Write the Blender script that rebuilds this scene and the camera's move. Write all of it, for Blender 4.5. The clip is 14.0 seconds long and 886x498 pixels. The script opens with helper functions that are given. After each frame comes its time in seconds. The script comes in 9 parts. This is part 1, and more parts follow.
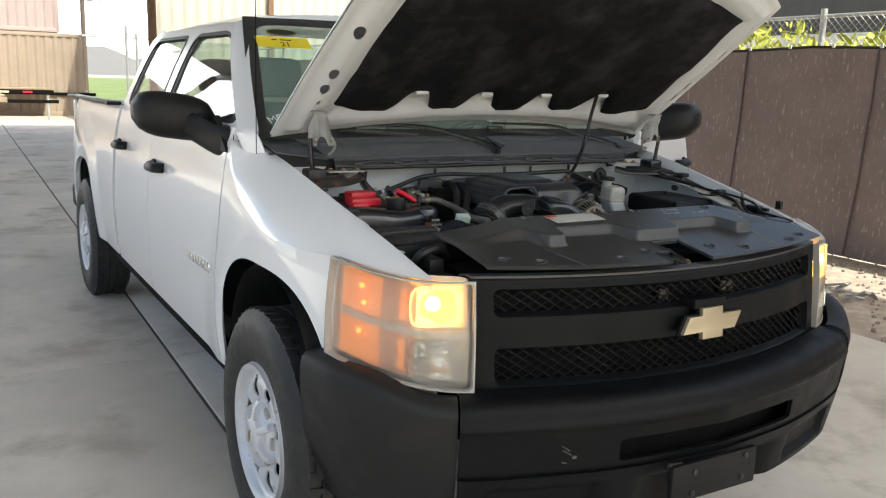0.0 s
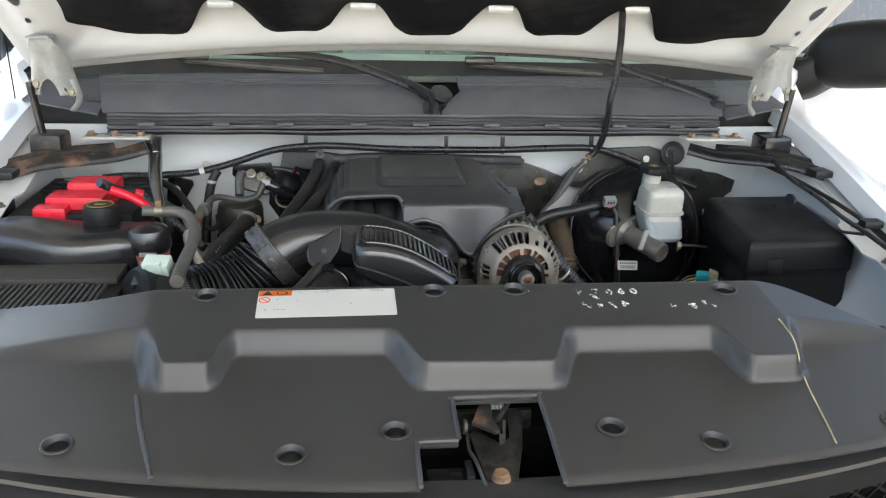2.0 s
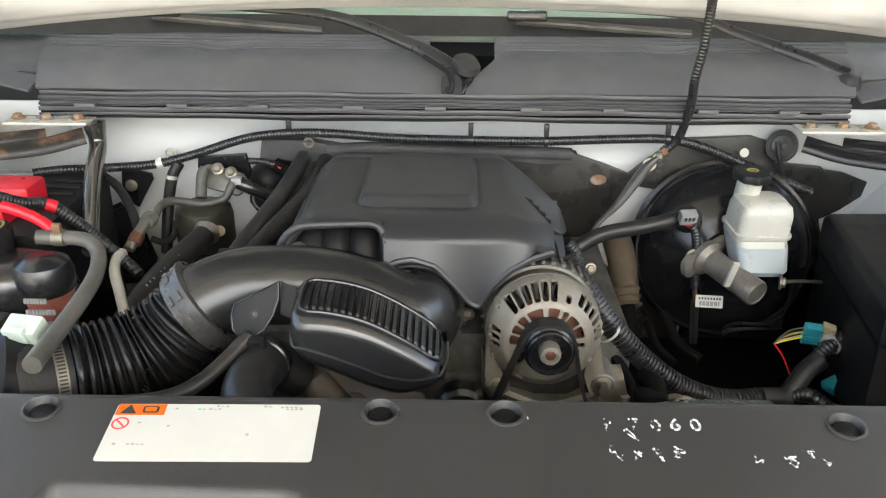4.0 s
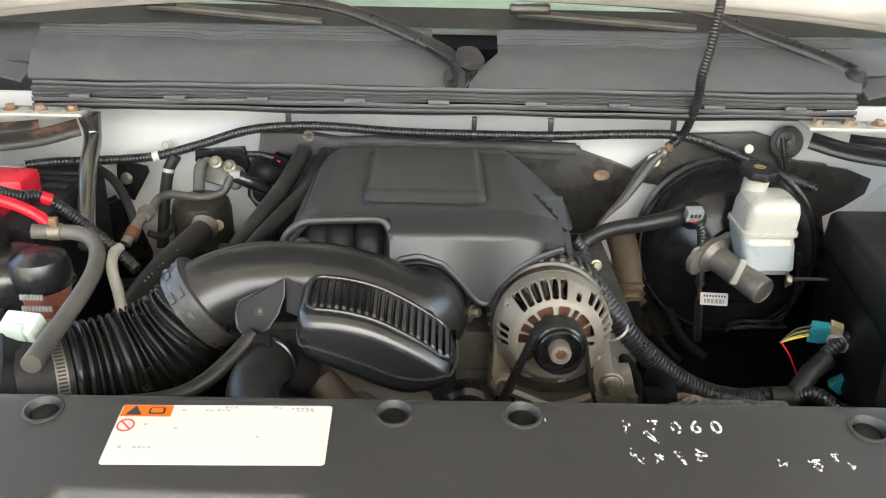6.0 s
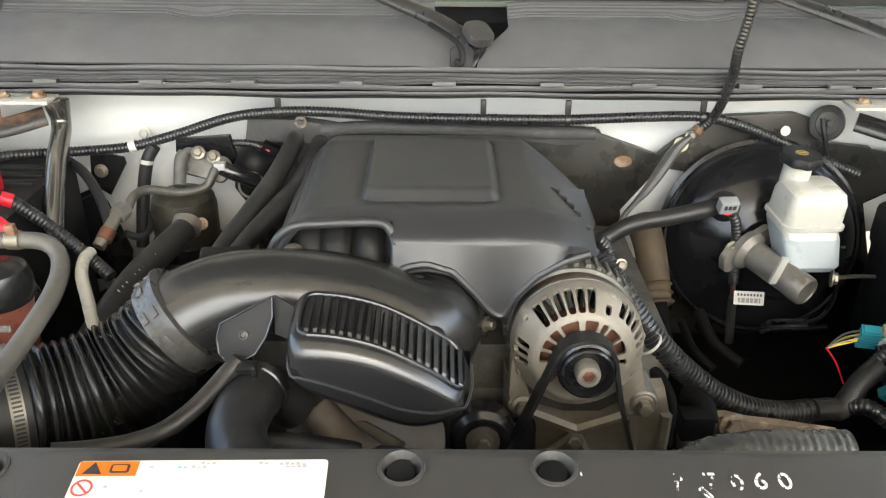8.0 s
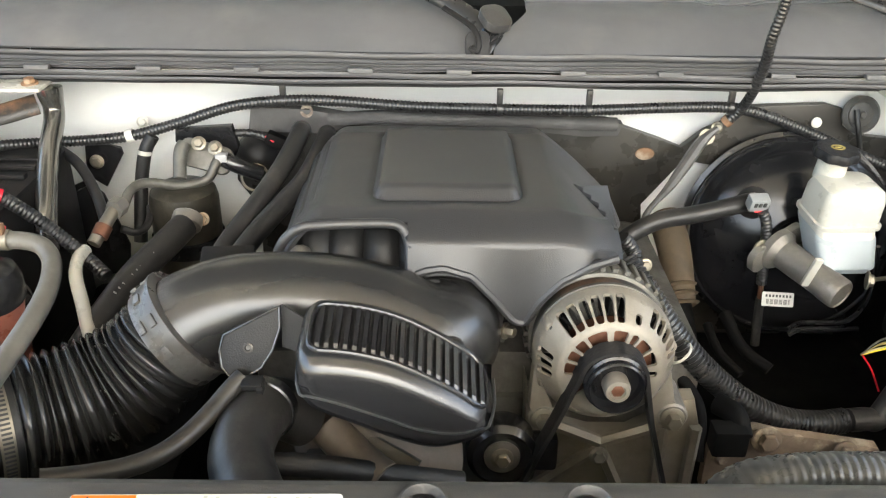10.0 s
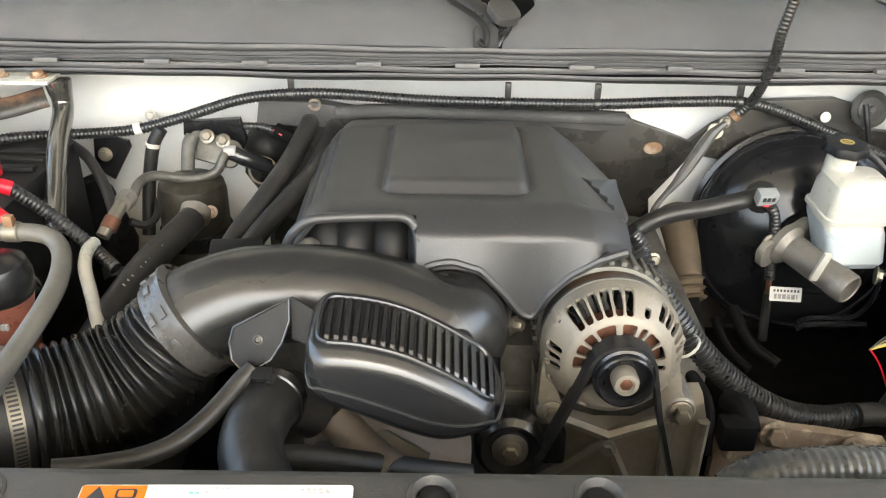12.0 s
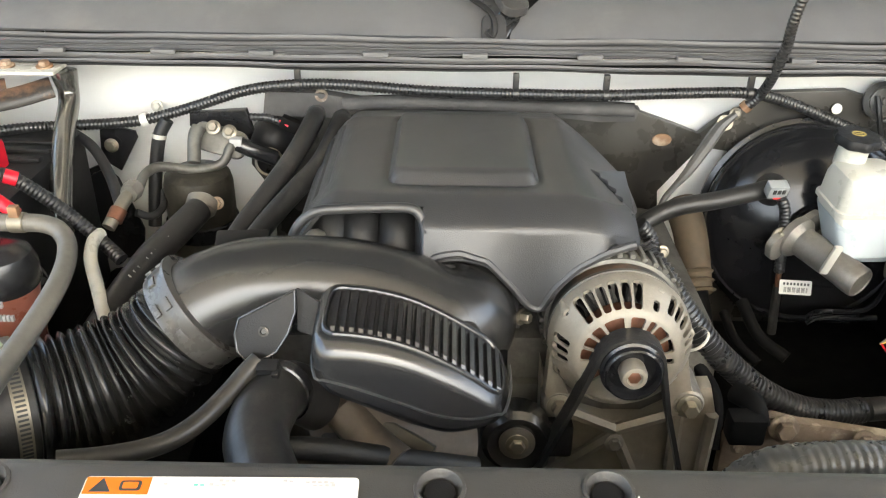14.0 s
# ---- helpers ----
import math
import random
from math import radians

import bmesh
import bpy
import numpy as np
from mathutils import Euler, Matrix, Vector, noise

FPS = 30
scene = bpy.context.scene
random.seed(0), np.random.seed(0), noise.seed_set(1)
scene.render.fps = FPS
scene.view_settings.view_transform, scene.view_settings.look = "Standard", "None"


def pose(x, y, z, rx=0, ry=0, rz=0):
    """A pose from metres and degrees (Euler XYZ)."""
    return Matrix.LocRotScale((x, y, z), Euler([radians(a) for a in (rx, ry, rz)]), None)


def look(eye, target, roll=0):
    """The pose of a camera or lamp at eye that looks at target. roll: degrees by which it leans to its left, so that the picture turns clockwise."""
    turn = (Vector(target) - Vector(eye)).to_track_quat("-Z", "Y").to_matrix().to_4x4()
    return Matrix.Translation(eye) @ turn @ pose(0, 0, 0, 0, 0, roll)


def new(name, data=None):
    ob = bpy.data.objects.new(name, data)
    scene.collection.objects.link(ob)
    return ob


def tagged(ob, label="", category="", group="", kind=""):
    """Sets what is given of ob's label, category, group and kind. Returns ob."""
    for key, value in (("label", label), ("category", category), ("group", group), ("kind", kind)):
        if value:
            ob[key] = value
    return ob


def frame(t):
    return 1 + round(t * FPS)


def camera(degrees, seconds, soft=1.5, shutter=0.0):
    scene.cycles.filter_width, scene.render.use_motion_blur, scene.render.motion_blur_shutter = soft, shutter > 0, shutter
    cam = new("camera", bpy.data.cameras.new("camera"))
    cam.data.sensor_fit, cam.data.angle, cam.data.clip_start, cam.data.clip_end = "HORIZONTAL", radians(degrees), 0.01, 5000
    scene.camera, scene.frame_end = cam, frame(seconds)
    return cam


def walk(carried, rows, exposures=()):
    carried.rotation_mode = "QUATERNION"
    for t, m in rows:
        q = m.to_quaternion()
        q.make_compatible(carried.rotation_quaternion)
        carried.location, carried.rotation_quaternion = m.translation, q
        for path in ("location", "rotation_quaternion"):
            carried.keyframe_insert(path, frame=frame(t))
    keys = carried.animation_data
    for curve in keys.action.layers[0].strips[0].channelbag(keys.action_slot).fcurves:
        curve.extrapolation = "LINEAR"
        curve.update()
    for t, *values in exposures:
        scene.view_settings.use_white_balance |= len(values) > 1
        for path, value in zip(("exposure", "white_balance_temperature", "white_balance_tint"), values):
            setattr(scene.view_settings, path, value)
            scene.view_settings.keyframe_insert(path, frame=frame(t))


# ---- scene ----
cam = camera(55.0, 14.0, soft=1.15)
PATH = [
    (0, (-1.765, -1.45, 1.469), (-0.768, 0.241, 1.086), 1.7),
    (0.5, (-1.263, -1.279, 1.491), (-0.459, 0.489, 1.012), 1.9),
    (1, (-0.803, -1.029, 1.492), (-0.184, 0.789, 0.935), 1.6),
    (1.5, (-0.389, -0.825, 1.51), (-0.016, 1.033, 0.871), 1.9),
    (2, (-0.157, -0.567, 1.529), (0.058, 1.311, 0.874), 1.5),
    (2.5, (-0.036, -0.317, 1.545), (0.035, 1.55, 0.833), 0.2),
    (3, (0.025, -0.186, 1.544), (-0.007, 1.65, 0.751), 0.2),
    (5.5, (-0.01, -0.11, 1.533), (0.002, 1.709, 0.703), 1.2),
    (6, (-0.012, -0.108, 1.533), (0.004, 1.71, 0.699), 1.2),
    (6.5, (-0.015, -0.105, 1.532), (0.014, 1.71, 0.691), 1.1),
    (7, (-0.034, -0.086, 1.527), (0.013, 1.724, 0.676), 1.1),
    (7.5, (-0.044, -0.041, 1.527), (0.014, 1.759, 0.658), 0.7),
    (8, (-0.022, 0.019, 1.517), (-0.005, 1.807, 0.619), 0.6),
    (8.5, (-0.03, 0.057, 1.513), (-0.007, 1.829, 0.586), 0.6),
    (11, (-0.042, 0.084, 1.51), (-0.029, 1.847, 0.565), 1.0),
    (11.5, (-0.044, 0.083, 1.512), (-0.034, 1.843, 0.562), 0.9),
    (12, (-0.044, 0.081, 1.509), (-0.037, 1.841, 0.56), 0.9),
    (12.5, (-0.045, 0.08, 1.508), (-0.042, 1.839, 0.556), 0.8),
    (13, (-0.045, 0.084, 1.509), (-0.046, 1.839, 0.55), 0.8),
    (13.5, (-0.044, 0.085, 1.509), (-0.049, 1.837, 0.545), 0.8),
    (14, (-0.044, 0.086, 1.505), (-0.053, 1.838, 0.541), 0.8),
]
walk(cam, [(t, look(eye, target, roll)) for t, eye, target, roll in PATH], [(0.0, 1.28, 6400, 0), (0.5, 1.5, 6400, 0), (1.0, 1.58, 6350, 0), (1.5, 1.85, 6200, 0), (2.0, 2.45, 6200, 0), (3.0, 2.86, 6500, 0), (5.5, 3.12, 6820, 0), (6.5, 3.16, 6950, 0), (8.5, 3.44, 7050, 0), (11.0, 3.65, 7150, 0), (14.0, 3.65, 7150, 0)])

# ---- light ----
SUN_EL, SUN_AZ = 55.0, 160.0
world = bpy.data.worlds.new("sky")
scene.world = world
world.use_nodes = True
_wn = world.node_tree
_sky = _wn.nodes.new("ShaderNodeTexSky")
_sky.sky_type, _sky.sun_disc = "NISHITA", False
_sky.sun_elevation, _sky.sun_rotation = radians(SUN_EL), radians(SUN_AZ)
_sky.air_density, _sky.dust_density, _sky.ozone_density = 0.7, 5.0, 0.3
_wn.links.new(_sky.outputs[0], _wn.nodes["Background"].inputs[0])
_wn.nodes["Background"].inputs[1].default_value = 0.15
sun = new("sun", bpy.data.lights.new("sun", "SUN"))
sun.data.energy, sun.data.angle, sun.data.color = 3.2, radians(0.6), (1.0, 0.93, 0.82)
_sd = Vector((math.sin(radians(SUN_AZ)) * math.cos(radians(SUN_EL)), math.cos(radians(SUN_AZ)) * math.cos(radians(SUN_EL)), math.sin(radians(SUN_EL))))
sun.matrix_world = look((20 * _sd.x, 20 * _sd.y, 20 * _sd.z), (0, 0, 0))


# ---- materials ----
def material(name, color, rough=0.5, metal=0.0, vary=0.12, scale=12.0, bump=0.0, bump_scale=300.0, coat=0.0, second=None, mask=(0.45, 0.6), mask_scale=4.0, trans=0.0, ior=1.45, spec=0.5, rough_vary=0.1, stretch=None):
    """A surface with two scales of variation, an optional second colour in patches, and fine relief."""
    m = bpy.data.materials.new(name)
    m.use_nodes = True
    nt = m.node_tree
    b = nt.nodes["Principled BSDF"]
    co = nt.nodes.new("ShaderNodeTexCoord")
    src = co.outputs["Object"]

    def tex(sc, detail=6.0, roughness=0.6):
        n = nt.nodes.new("ShaderNodeTexNoise")
        n.inputs["Scale"].default_value, n.inputs["Detail"].default_value, n.inputs["Roughness"].default_value = sc, detail, roughness
        nt.links.new(src, n.inputs["Vector"])
        return n.outputs["Fac"]

    def ramp(fac, a, bb, ca, cb):
        r = nt.nodes.new("ShaderNodeMapRange")
        for k, v in zip(("From Min", "From Max", "To Min", "To Max"), (a, bb, ca, cb)):
            r.inputs[k].default_value = v
        nt.links.new(fac, r.inputs["Value"])
        return r.outputs[0]

    def mix(fac, a, bb):
        x = nt.nodes.new("ShaderNodeMix")
        x.data_type = "RGBA"
        for i, v in ((0, fac), (6, a), (7, bb)):
            if isinstance(v, (tuple, list)):
                x.inputs[i].default_value = (*v, 1.0)
            elif isinstance(v, float):
                x.inputs[i].default_value = v
            else:
                nt.links.new(v, x.inputs[i])
        return x.outputs[2]

    lo = tuple(c * (1 - vary) for c in color)
    hi = tuple(min(1.0, c * (1 + vary)) for c in color)
    col = mix(ramp(tex(scale), 0.3, 0.7, 0.0, 1.0), lo, hi)
    fine = tex(scale * 9, 4.0)
    col = mix(ramp(fine, 0.35, 0.7, 0.0, 0.35), col, lo)
    if second:
        if stretch:
            mp = nt.nodes.new("ShaderNodeMapping")
            mp.inputs["Scale"].default_value = stretch
            nt.links.new(co.outputs["Object"], mp.inputs["Vector"])
            src = mp.outputs[0]
        col = mix(ramp(tex(mask_scale, 8.0, 0.65), mask[0], mask[1], 0.0, 1.0), col, second)
        src = co.outputs["Object"]
    nt.links.new(col, b.inputs["Base Color"])
    nt.links.new(ramp(tex(scale * 2.3), 0.3, 0.7, max(0.02, rough - rough_vary), min(1.0, rough + rough_vary)), b.inputs["Roughness"])
    b.inputs["Metallic"].default_value = metal
    b.inputs["Coat Weight"].default_value = coat
    b.inputs["Coat Roughness"].default_value = 0.06
    b.inputs["Transmission Weight"].default_value = trans
    b.inputs["IOR"].default_value = ior
    b.inputs["Specular IOR Level"].default_value = spec
    if bump:
        bn = nt.nodes.new("ShaderNodeBump")
        bn.inputs["Strength"].default_value, bn.inputs["Distance"].default_value = bump, 0.002
        nt.links.new(tex(bump_scale, 3.0), bn.inputs["Height"])
        nt.links.new(bn.outputs[0], b.inputs["Normal"])
    return m


def glow(name, color, strength, metal=0.0):
    m = bpy.data.materials.new(name)
    m.use_nodes = True
    b = m.node_tree.nodes["Principled BSDF"]
    b.inputs["Base Color"].default_value = (*color, 1)
    b.inputs["Emission Color"].default_value = (*color, 1)
    b.inputs["Emission Strength"].default_value = strength
    b.inputs["Metallic"].default_value = metal
    b.inputs["Roughness"].default_value = 0.35
    return m


def glass(name, color=(1, 1, 1), rough=0.0, ior=1.45, haze=0.0, haze_color=(0.8, 0.76, 0.68), blur=0.0, spread=0.75):
    """A thin pane: tinted, mirrored by Fresnel, with an even haze: dirt, on the windshield also painted light."""
    m = bpy.data.materials.new(name)
    m.use_nodes = True
    nt = m.node_tree
    nt.nodes.remove(nt.nodes["Principled BSDF"])
    out = nt.nodes["Material Output"]
    clear, shine, dirt, fres = (nt.nodes.new(k) for k in ("ShaderNodeBsdfTransparent", "ShaderNodeBsdfGlossy", "ShaderNodeBsdfDiffuse", "ShaderNodeFresnel"))
    m1, m2 = nt.nodes.new("ShaderNodeMixShader"), nt.nodes.new("ShaderNodeMixShader")
    clear.inputs["Color"].default_value = (*color, 1)
    shine.inputs["Roughness"].default_value = rough
    dirt.inputs["Color"].default_value = (*haze_color, 1)
    fres.inputs["IOR"].default_value = ior
    m1.inputs[0].default_value = haze
    body = clear.outputs[0]
    if blur:
        soft, m3 = nt.nodes.new("ShaderNodeBsdfRefraction"), nt.nodes.new("ShaderNodeMixShader")
        soft.inputs["Color"].default_value = (*color, 1)
        soft.inputs["Roughness"].default_value, soft.inputs["IOR"].default_value = spread, 1.25
        m3.inputs[0].default_value = blur
        nt.links.new(body, m3.inputs[1])
        nt.links.new(soft.outputs[0], m3.inputs[2])
        body = m3.outputs[0]
    nt.links.new(body, m1.inputs[1])
    nt.links.new(dirt.outputs[0], m1.inputs[2])
    nt.links.new(fres.outputs[0], m2.inputs[0])
    nt.links.new(m1.outputs[0], m2.inputs[1])
    nt.links.new(shine.outputs[0], m2.inputs[2])
    nt.links.new(m2.outputs[0], out.inputs["Surface"])
    return m


PAINT = material("white_paint", (0.80, 0.805, 0.81), 0.3, coat=0.8, vary=0.012, scale=3, rough_vary=0.01)
PAINT_IN = material("white_paint_inner", (0.66, 0.66, 0.64), 0.38, vary=0.05, scale=5, second=(0.55, 0.5, 0.42), mask=(0.62, 0.8), mask_scale=5, coat=0.2)
# inner white dulled so the shade under the raised hood sits in its colour
PAINT_HOOD = material("hood_shade_white", (0.56, 0.56, 0.55), 0.42, vary=0.05, scale=5, second=(0.44, 0.42, 0.38), mask=(0.6, 0.8), mask_scale=5, coat=0.1)
PLASTIC = material("black_plastic", (0.011, 0.011, 0.0115), 0.42, vary=0.2, scale=6, bump=0.25, bump_scale=700, spec=0.24, second=(0.019, 0.018, 0.017), mask=(0.5, 0.75), mask_scale=7)
PLASTIC_GREY = material("grey_black_plastic", (0.031, 0.031, 0.032), 0.33, vary=0.12, scale=4, bump=0.25, bump_scale=900, spec=0.7, second=(0.042, 0.041, 0.04), mask=(0.5, 0.8), mask_scale=5, rough_vary=0.05)
PLASTIC_SMOOTH = material("smooth_black_plastic", (0.015, 0.015, 0.016), 0.25, vary=0.2, scale=8, bump=0.03, bump_scale=600, spec=0.9, rough_vary=0.02)
BUMPER = material("bumper_black", (0.0060, 0.0064, 0.0072), 0.4, vary=0.15, scale=5, bump=0.3, bump_scale=1200, spec=0.14, second=(0.011, 0.011, 0.011), mask=(0.55, 0.8), mask_scale=6)
# lighter copy of the bumper black, painting in the sheen on the end caps
BUMPER_CAP = material("lightened_bumper_black", (0.0125, 0.0128, 0.0135), 0.5, vary=0.12, scale=5, bump=0.3, bump_scale=1200, spec=0.32, second=(0.017, 0.017, 0.0165), mask=(0.55, 0.8), mask_scale=6)
COWL = material("cowl_grey_black", (0.095, 0.096, 0.10), 0.55, vary=0.15, scale=5, bump=0.2, bump_scale=900, second=(0.15, 0.145, 0.14), mask=(0.55, 0.85), mask_scale=4)
STRIP = material("grey_black_strip", (0.062, 0.062, 0.065), 0.5, vary=0.2, scale=6, bump=0.15, bump_scale=500, second=(0.035, 0.034, 0.034), mask=(0.5, 0.75), mask_scale=9, stretch=(1, 6, 12))
RUBBER = material("black_rubber", (0.013, 0.013, 0.013), 0.5, vary=0.3, scale=20, bump=0.2, bump_scale=250, second=(0.035, 0.032, 0.03), mask=(0.55, 0.75), mask_scale=14)
HOSE = material("hose_rubber", (0.018, 0.0175, 0.017), 0.42, vary=0.25, scale=25, bump=0.15, bump_scale=200, second=(0.09, 0.08, 0.07), mask=(0.55, 0.8), mask_scale=12)
HOSE_GREY = material("dusty_grey_hose", (0.085, 0.082, 0.076), 0.42, vary=0.2, scale=25, bump=0.1, bump_scale=200, second=(0.045, 0.042, 0.04), mask=(0.5, 0.7), mask_scale=16)
LOOM = material("loom_plastic", (0.019, 0.019, 0.0195), 0.33, vary=0.2, scale=30, spec=0.65)
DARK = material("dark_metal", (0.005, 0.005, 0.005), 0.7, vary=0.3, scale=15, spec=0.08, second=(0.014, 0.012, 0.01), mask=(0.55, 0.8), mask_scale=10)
BLACK_GLOSS = material("gloss_black_paint", (0.012, 0.012, 0.013), 0.17, vary=0.2, scale=8, second=(0.03, 0.027, 0.024), mask=(0.6, 0.9), mask_scale=8, rough_vary=0.03)
PAD = material("sound_pad", (0.05, 0.0485, 0.047), 0.7, vary=0.25, scale=10, bump=0.4, bump_scale=120, second=(0.11, 0.105, 0.10), mask=(0.5, 0.75), mask_scale=9)
FELT = material("hood_felt", (0.006, 0.006, 0.007), 0.85, vary=0.4, scale=7, bump=0.7, bump_scale=60, spec=0.2, second=(0.045, 0.043, 0.045), mask=(0.48, 0.8), mask_scale=6)
ALU = material("cast_aluminium", (0.235, 0.22, 0.195), 0.45, metal=0.55, vary=0.2, scale=18, bump=0.25, bump_scale=260, second=(0.12, 0.105, 0.09), mask=(0.5, 0.72), mask_scale=16)
ALU_BRIGHT = material("bright_cast_aluminium", (0.244, 0.220, 0.181), 0.5, metal=0.35, vary=0.12, scale=20, bump=0.25, bump_scale=300, second=(0.19, 0.165, 0.13), mask=(0.5, 0.74), mask_scale=24)
ALU_DARK = material("sooty_aluminium", (0.13, 0.125, 0.11), 0.5, metal=0.5, vary=0.25, scale=18, bump=0.2, bump_scale=260, second=(0.05, 0.045, 0.04), mask=(0.45, 0.7), mask_scale=14)
SOOT = material("sooty_steel", (0.07, 0.066, 0.06), 0.4, metal=0.7, vary=0.3, scale=40, second=(0.02, 0.019, 0.018), mask=(0.45, 0.65), mask_scale=30)
STEEL = material("zinc_steel", (0.215, 0.195, 0.155), 0.42, metal=0.7, vary=0.15, scale=30, second=(0.3, 0.24, 0.17), mask=(0.55, 0.8), mask_scale=30)
RUST = material("rusty_steel", (0.22, 0.125, 0.07), 0.7, metal=0.3, vary=0.3, scale=40, second=(0.42, 0.36, 0.28), mask=(0.5, 0.7), mask_scale=30)
COPPER = material("dull_copper", (0.17, 0.075, 0.045), 0.5, metal=0.6, vary=0.3, scale=40)
CHROME = material("headlight_chrome", (0.75, 0.74, 0.72), 0.15, metal=0.9, vary=0.05, scale=10)
GOLD = material("gold_emblem", (0.44, 0.365, 0.235), 0.36, metal=0.5, vary=0.02, scale=12, coat=0.5)
SILVER = material("silver_badge", (0.6, 0.6, 0.6), 0.3, metal=0.8, vary=0.05)
WHITE_PLASTIC = material("milky_plastic", (0.43, 0.42, 0.37), 0.3, vary=0.06, scale=8, second=(0.40, 0.36, 0.26), mask=(0.55, 0.75), mask_scale=8)
FLUID = material("bluish_milky_plastic", (0.29, 0.325, 0.335), 0.3, vary=0.06, scale=8)
LABEL = material("label_white", (0.56, 0.55, 0.50), 0.4, vary=0.04, scale=10)
ORANGE = material("label_orange", (0.62, 0.13, 0.012), 0.4, vary=0.05)
YELLOW = material("yellow_sticker", (0.88, 0.68, 0.04), 0.5, vary=0.05)
YELLOW_MARK = material("yellow_marking", (0.30, 0.23, 0.07), 0.6, vary=0.3, scale=60)
INK = material("ink_black", (0.03, 0.03, 0.03), 0.6)
INK_GREY = material("ink_grey", (0.35, 0.34, 0.33), 0.6)
INK_GREEN = material("ink_green", (0.1, 0.5, 0.3), 0.6)
INK_RED = material("ink_red", (0.7, 0.06, 0.06), 0.5)
CHALK = material("white_marker", (0.75, 0.75, 0.73), 0.7, vary=0.2, scale=80)
RED = material("red_plastic", (0.62, 0.012, 0.03), 0.35, vary=0.12, scale=10)
TEAL = material("teal_plastic", (0.03, 0.28, 0.33), 0.4, vary=0.1)
TAN_PLASTIC = material("tan_plastic", (0.5, 0.42, 0.26), 0.45, vary=0.1)
COOLANT = material("brown_red_tank", (0.23, 0.08, 0.055), 0.3, vary=0.2, scale=14)
AMBER = material("amber_reflector", (0.9, 0.33, 0.08), 0.35, vary=0.08, scale=14, second=(0.95, 0.5, 0.22), mask=(0.4, 0.7), mask_scale=18)
HOUSING = material("headlight_housing", (0.62, 0.60, 0.55), 0.3, vary=0.08, scale=12)
TYRE = material("tyre_rubber", (0.020, 0.0198, 0.0195), 0.55, vary=0.2, scale=20, bump=0.3, bump_scale=160, second=(0.034, 0.032, 0.03), mask=(0.5, 0.75), mask_scale=9)
RIM = material("silver_wheel_paint", (0.62, 0.63, 0.65), 0.35, metal=0.25, vary=0.08, scale=14, second=(0.25, 0.22, 0.19), mask=(0.63, 0.8), mask_scale=18)
SEAT = material("seat_cloth", (0.09, 0.09, 0.095), 0.85, vary=0.2, scale=30)
DASH = material("dash_dark", (0.04, 0.04, 0.042), 0.6, vary=0.2)
# dash top paled in colour to stand for light coming through the windshield
DASH_TOP = material("paled_dash_top", (0.62, 0.63, 0.57), 0.7, vary=0.1)
RUSTY_BLACK = material("rusty_black_steel", (0.02, 0.018, 0.016), 0.45, vary=0.3, scale=20, second=(0.17, 0.09, 0.05), mask=(0.5, 0.68), mask_scale=16)
BELLOWS = material("glossy_black_rubber", (0.016, 0.016, 0.016), 0.24, vary=0.2, scale=20, rough_vary=0.04)
TUBE = material("grained_black_plastic", (0.020, 0.0198, 0.0195), 0.27, vary=0.04, scale=8, bump=0.05, bump_scale=420, spec=0.8, rough_vary=0.0)
DUST = material("dusty_black_plastic", (0.046, 0.042, 0.036), 0.6, vary=0.15, scale=9, second=(0.055, 0.05, 0.044), mask=(0.5, 0.75), mask_scale=6)
RCOVER = material("satin_black_cover", (0.039, 0.0372, 0.0352), 0.37, vary=0.12, scale=4, bump=0.2, bump_scale=900, spec=0.6, second=(0.050, 0.049, 0.048), mask=(0.4, 0.9), mask_scale=5, rough_vary=0.025)
CAST_TAN = material("tan_cast_metal", (0.10, 0.083, 0.067), 0.6, vary=0.25, scale=20, second=(0.14, 0.11, 0.085), mask=(0.5, 0.7), mask_scale=14)
RUST_DARK = material("rusty_frame", (0.15, 0.115, 0.085), 0.7, vary=0.4, scale=30, second=(0.33, 0.28, 0.22), mask=(0.52, 0.65), mask_scale=22)
PLUG_GREY = material("pale_grey_plastic", (0.24, 0.25, 0.25), 0.4, vary=0.12, scale=40)
DUSTY_DARK = material("dusty_dark_hose", (0.024, 0.022, 0.019), 0.4, vary=0.2, scale=25, bump=0.1, bump_scale=200, second=(0.055, 0.048, 0.04), mask=(0.5, 0.75), mask_scale=14)
BRACE = material("glossy_dark_steel", (0.20, 0.195, 0.18), 0.16, metal=0.85, vary=0.1, scale=12, second=(0.06, 0.055, 0.05), mask=(0.55, 0.7), mask_scale=10, rough_vary=0.02)
COLLAR = material("tan_grey_plastic", (0.060, 0.057, 0.053), 0.3, vary=0.1, scale=20)
DUSTY_HOSE = material("dusty_beige_hose", (0.10, 0.094, 0.082), 0.42, vary=0.2, scale=25, bump=0.1, bump_scale=200, second=(0.075, 0.07, 0.06), mask=(0.5, 0.7), mask_scale=16)
BOOT = material("brown_dusty_rubber", (0.085, 0.063, 0.040), 0.6, vary=0.25, scale=25, second=(0.05, 0.038, 0.027), mask=(0.5, 0.7), mask_scale=20)
OLIVE = material("olive_black_metal", (0.034, 0.031, 0.024), 0.38, metal=0.3, vary=0.2, scale=20, second=(0.10, 0.09, 0.07), mask=(0.55, 0.75), mask_scale=14)
BULB_DARK = material("dark_fog_bulb", (0.3, 0.3, 0.3), 0.3)
WINDOW = glass("window_glass", (0.72, 0.82, 0.77), 0.0, 1.5, 0.03)
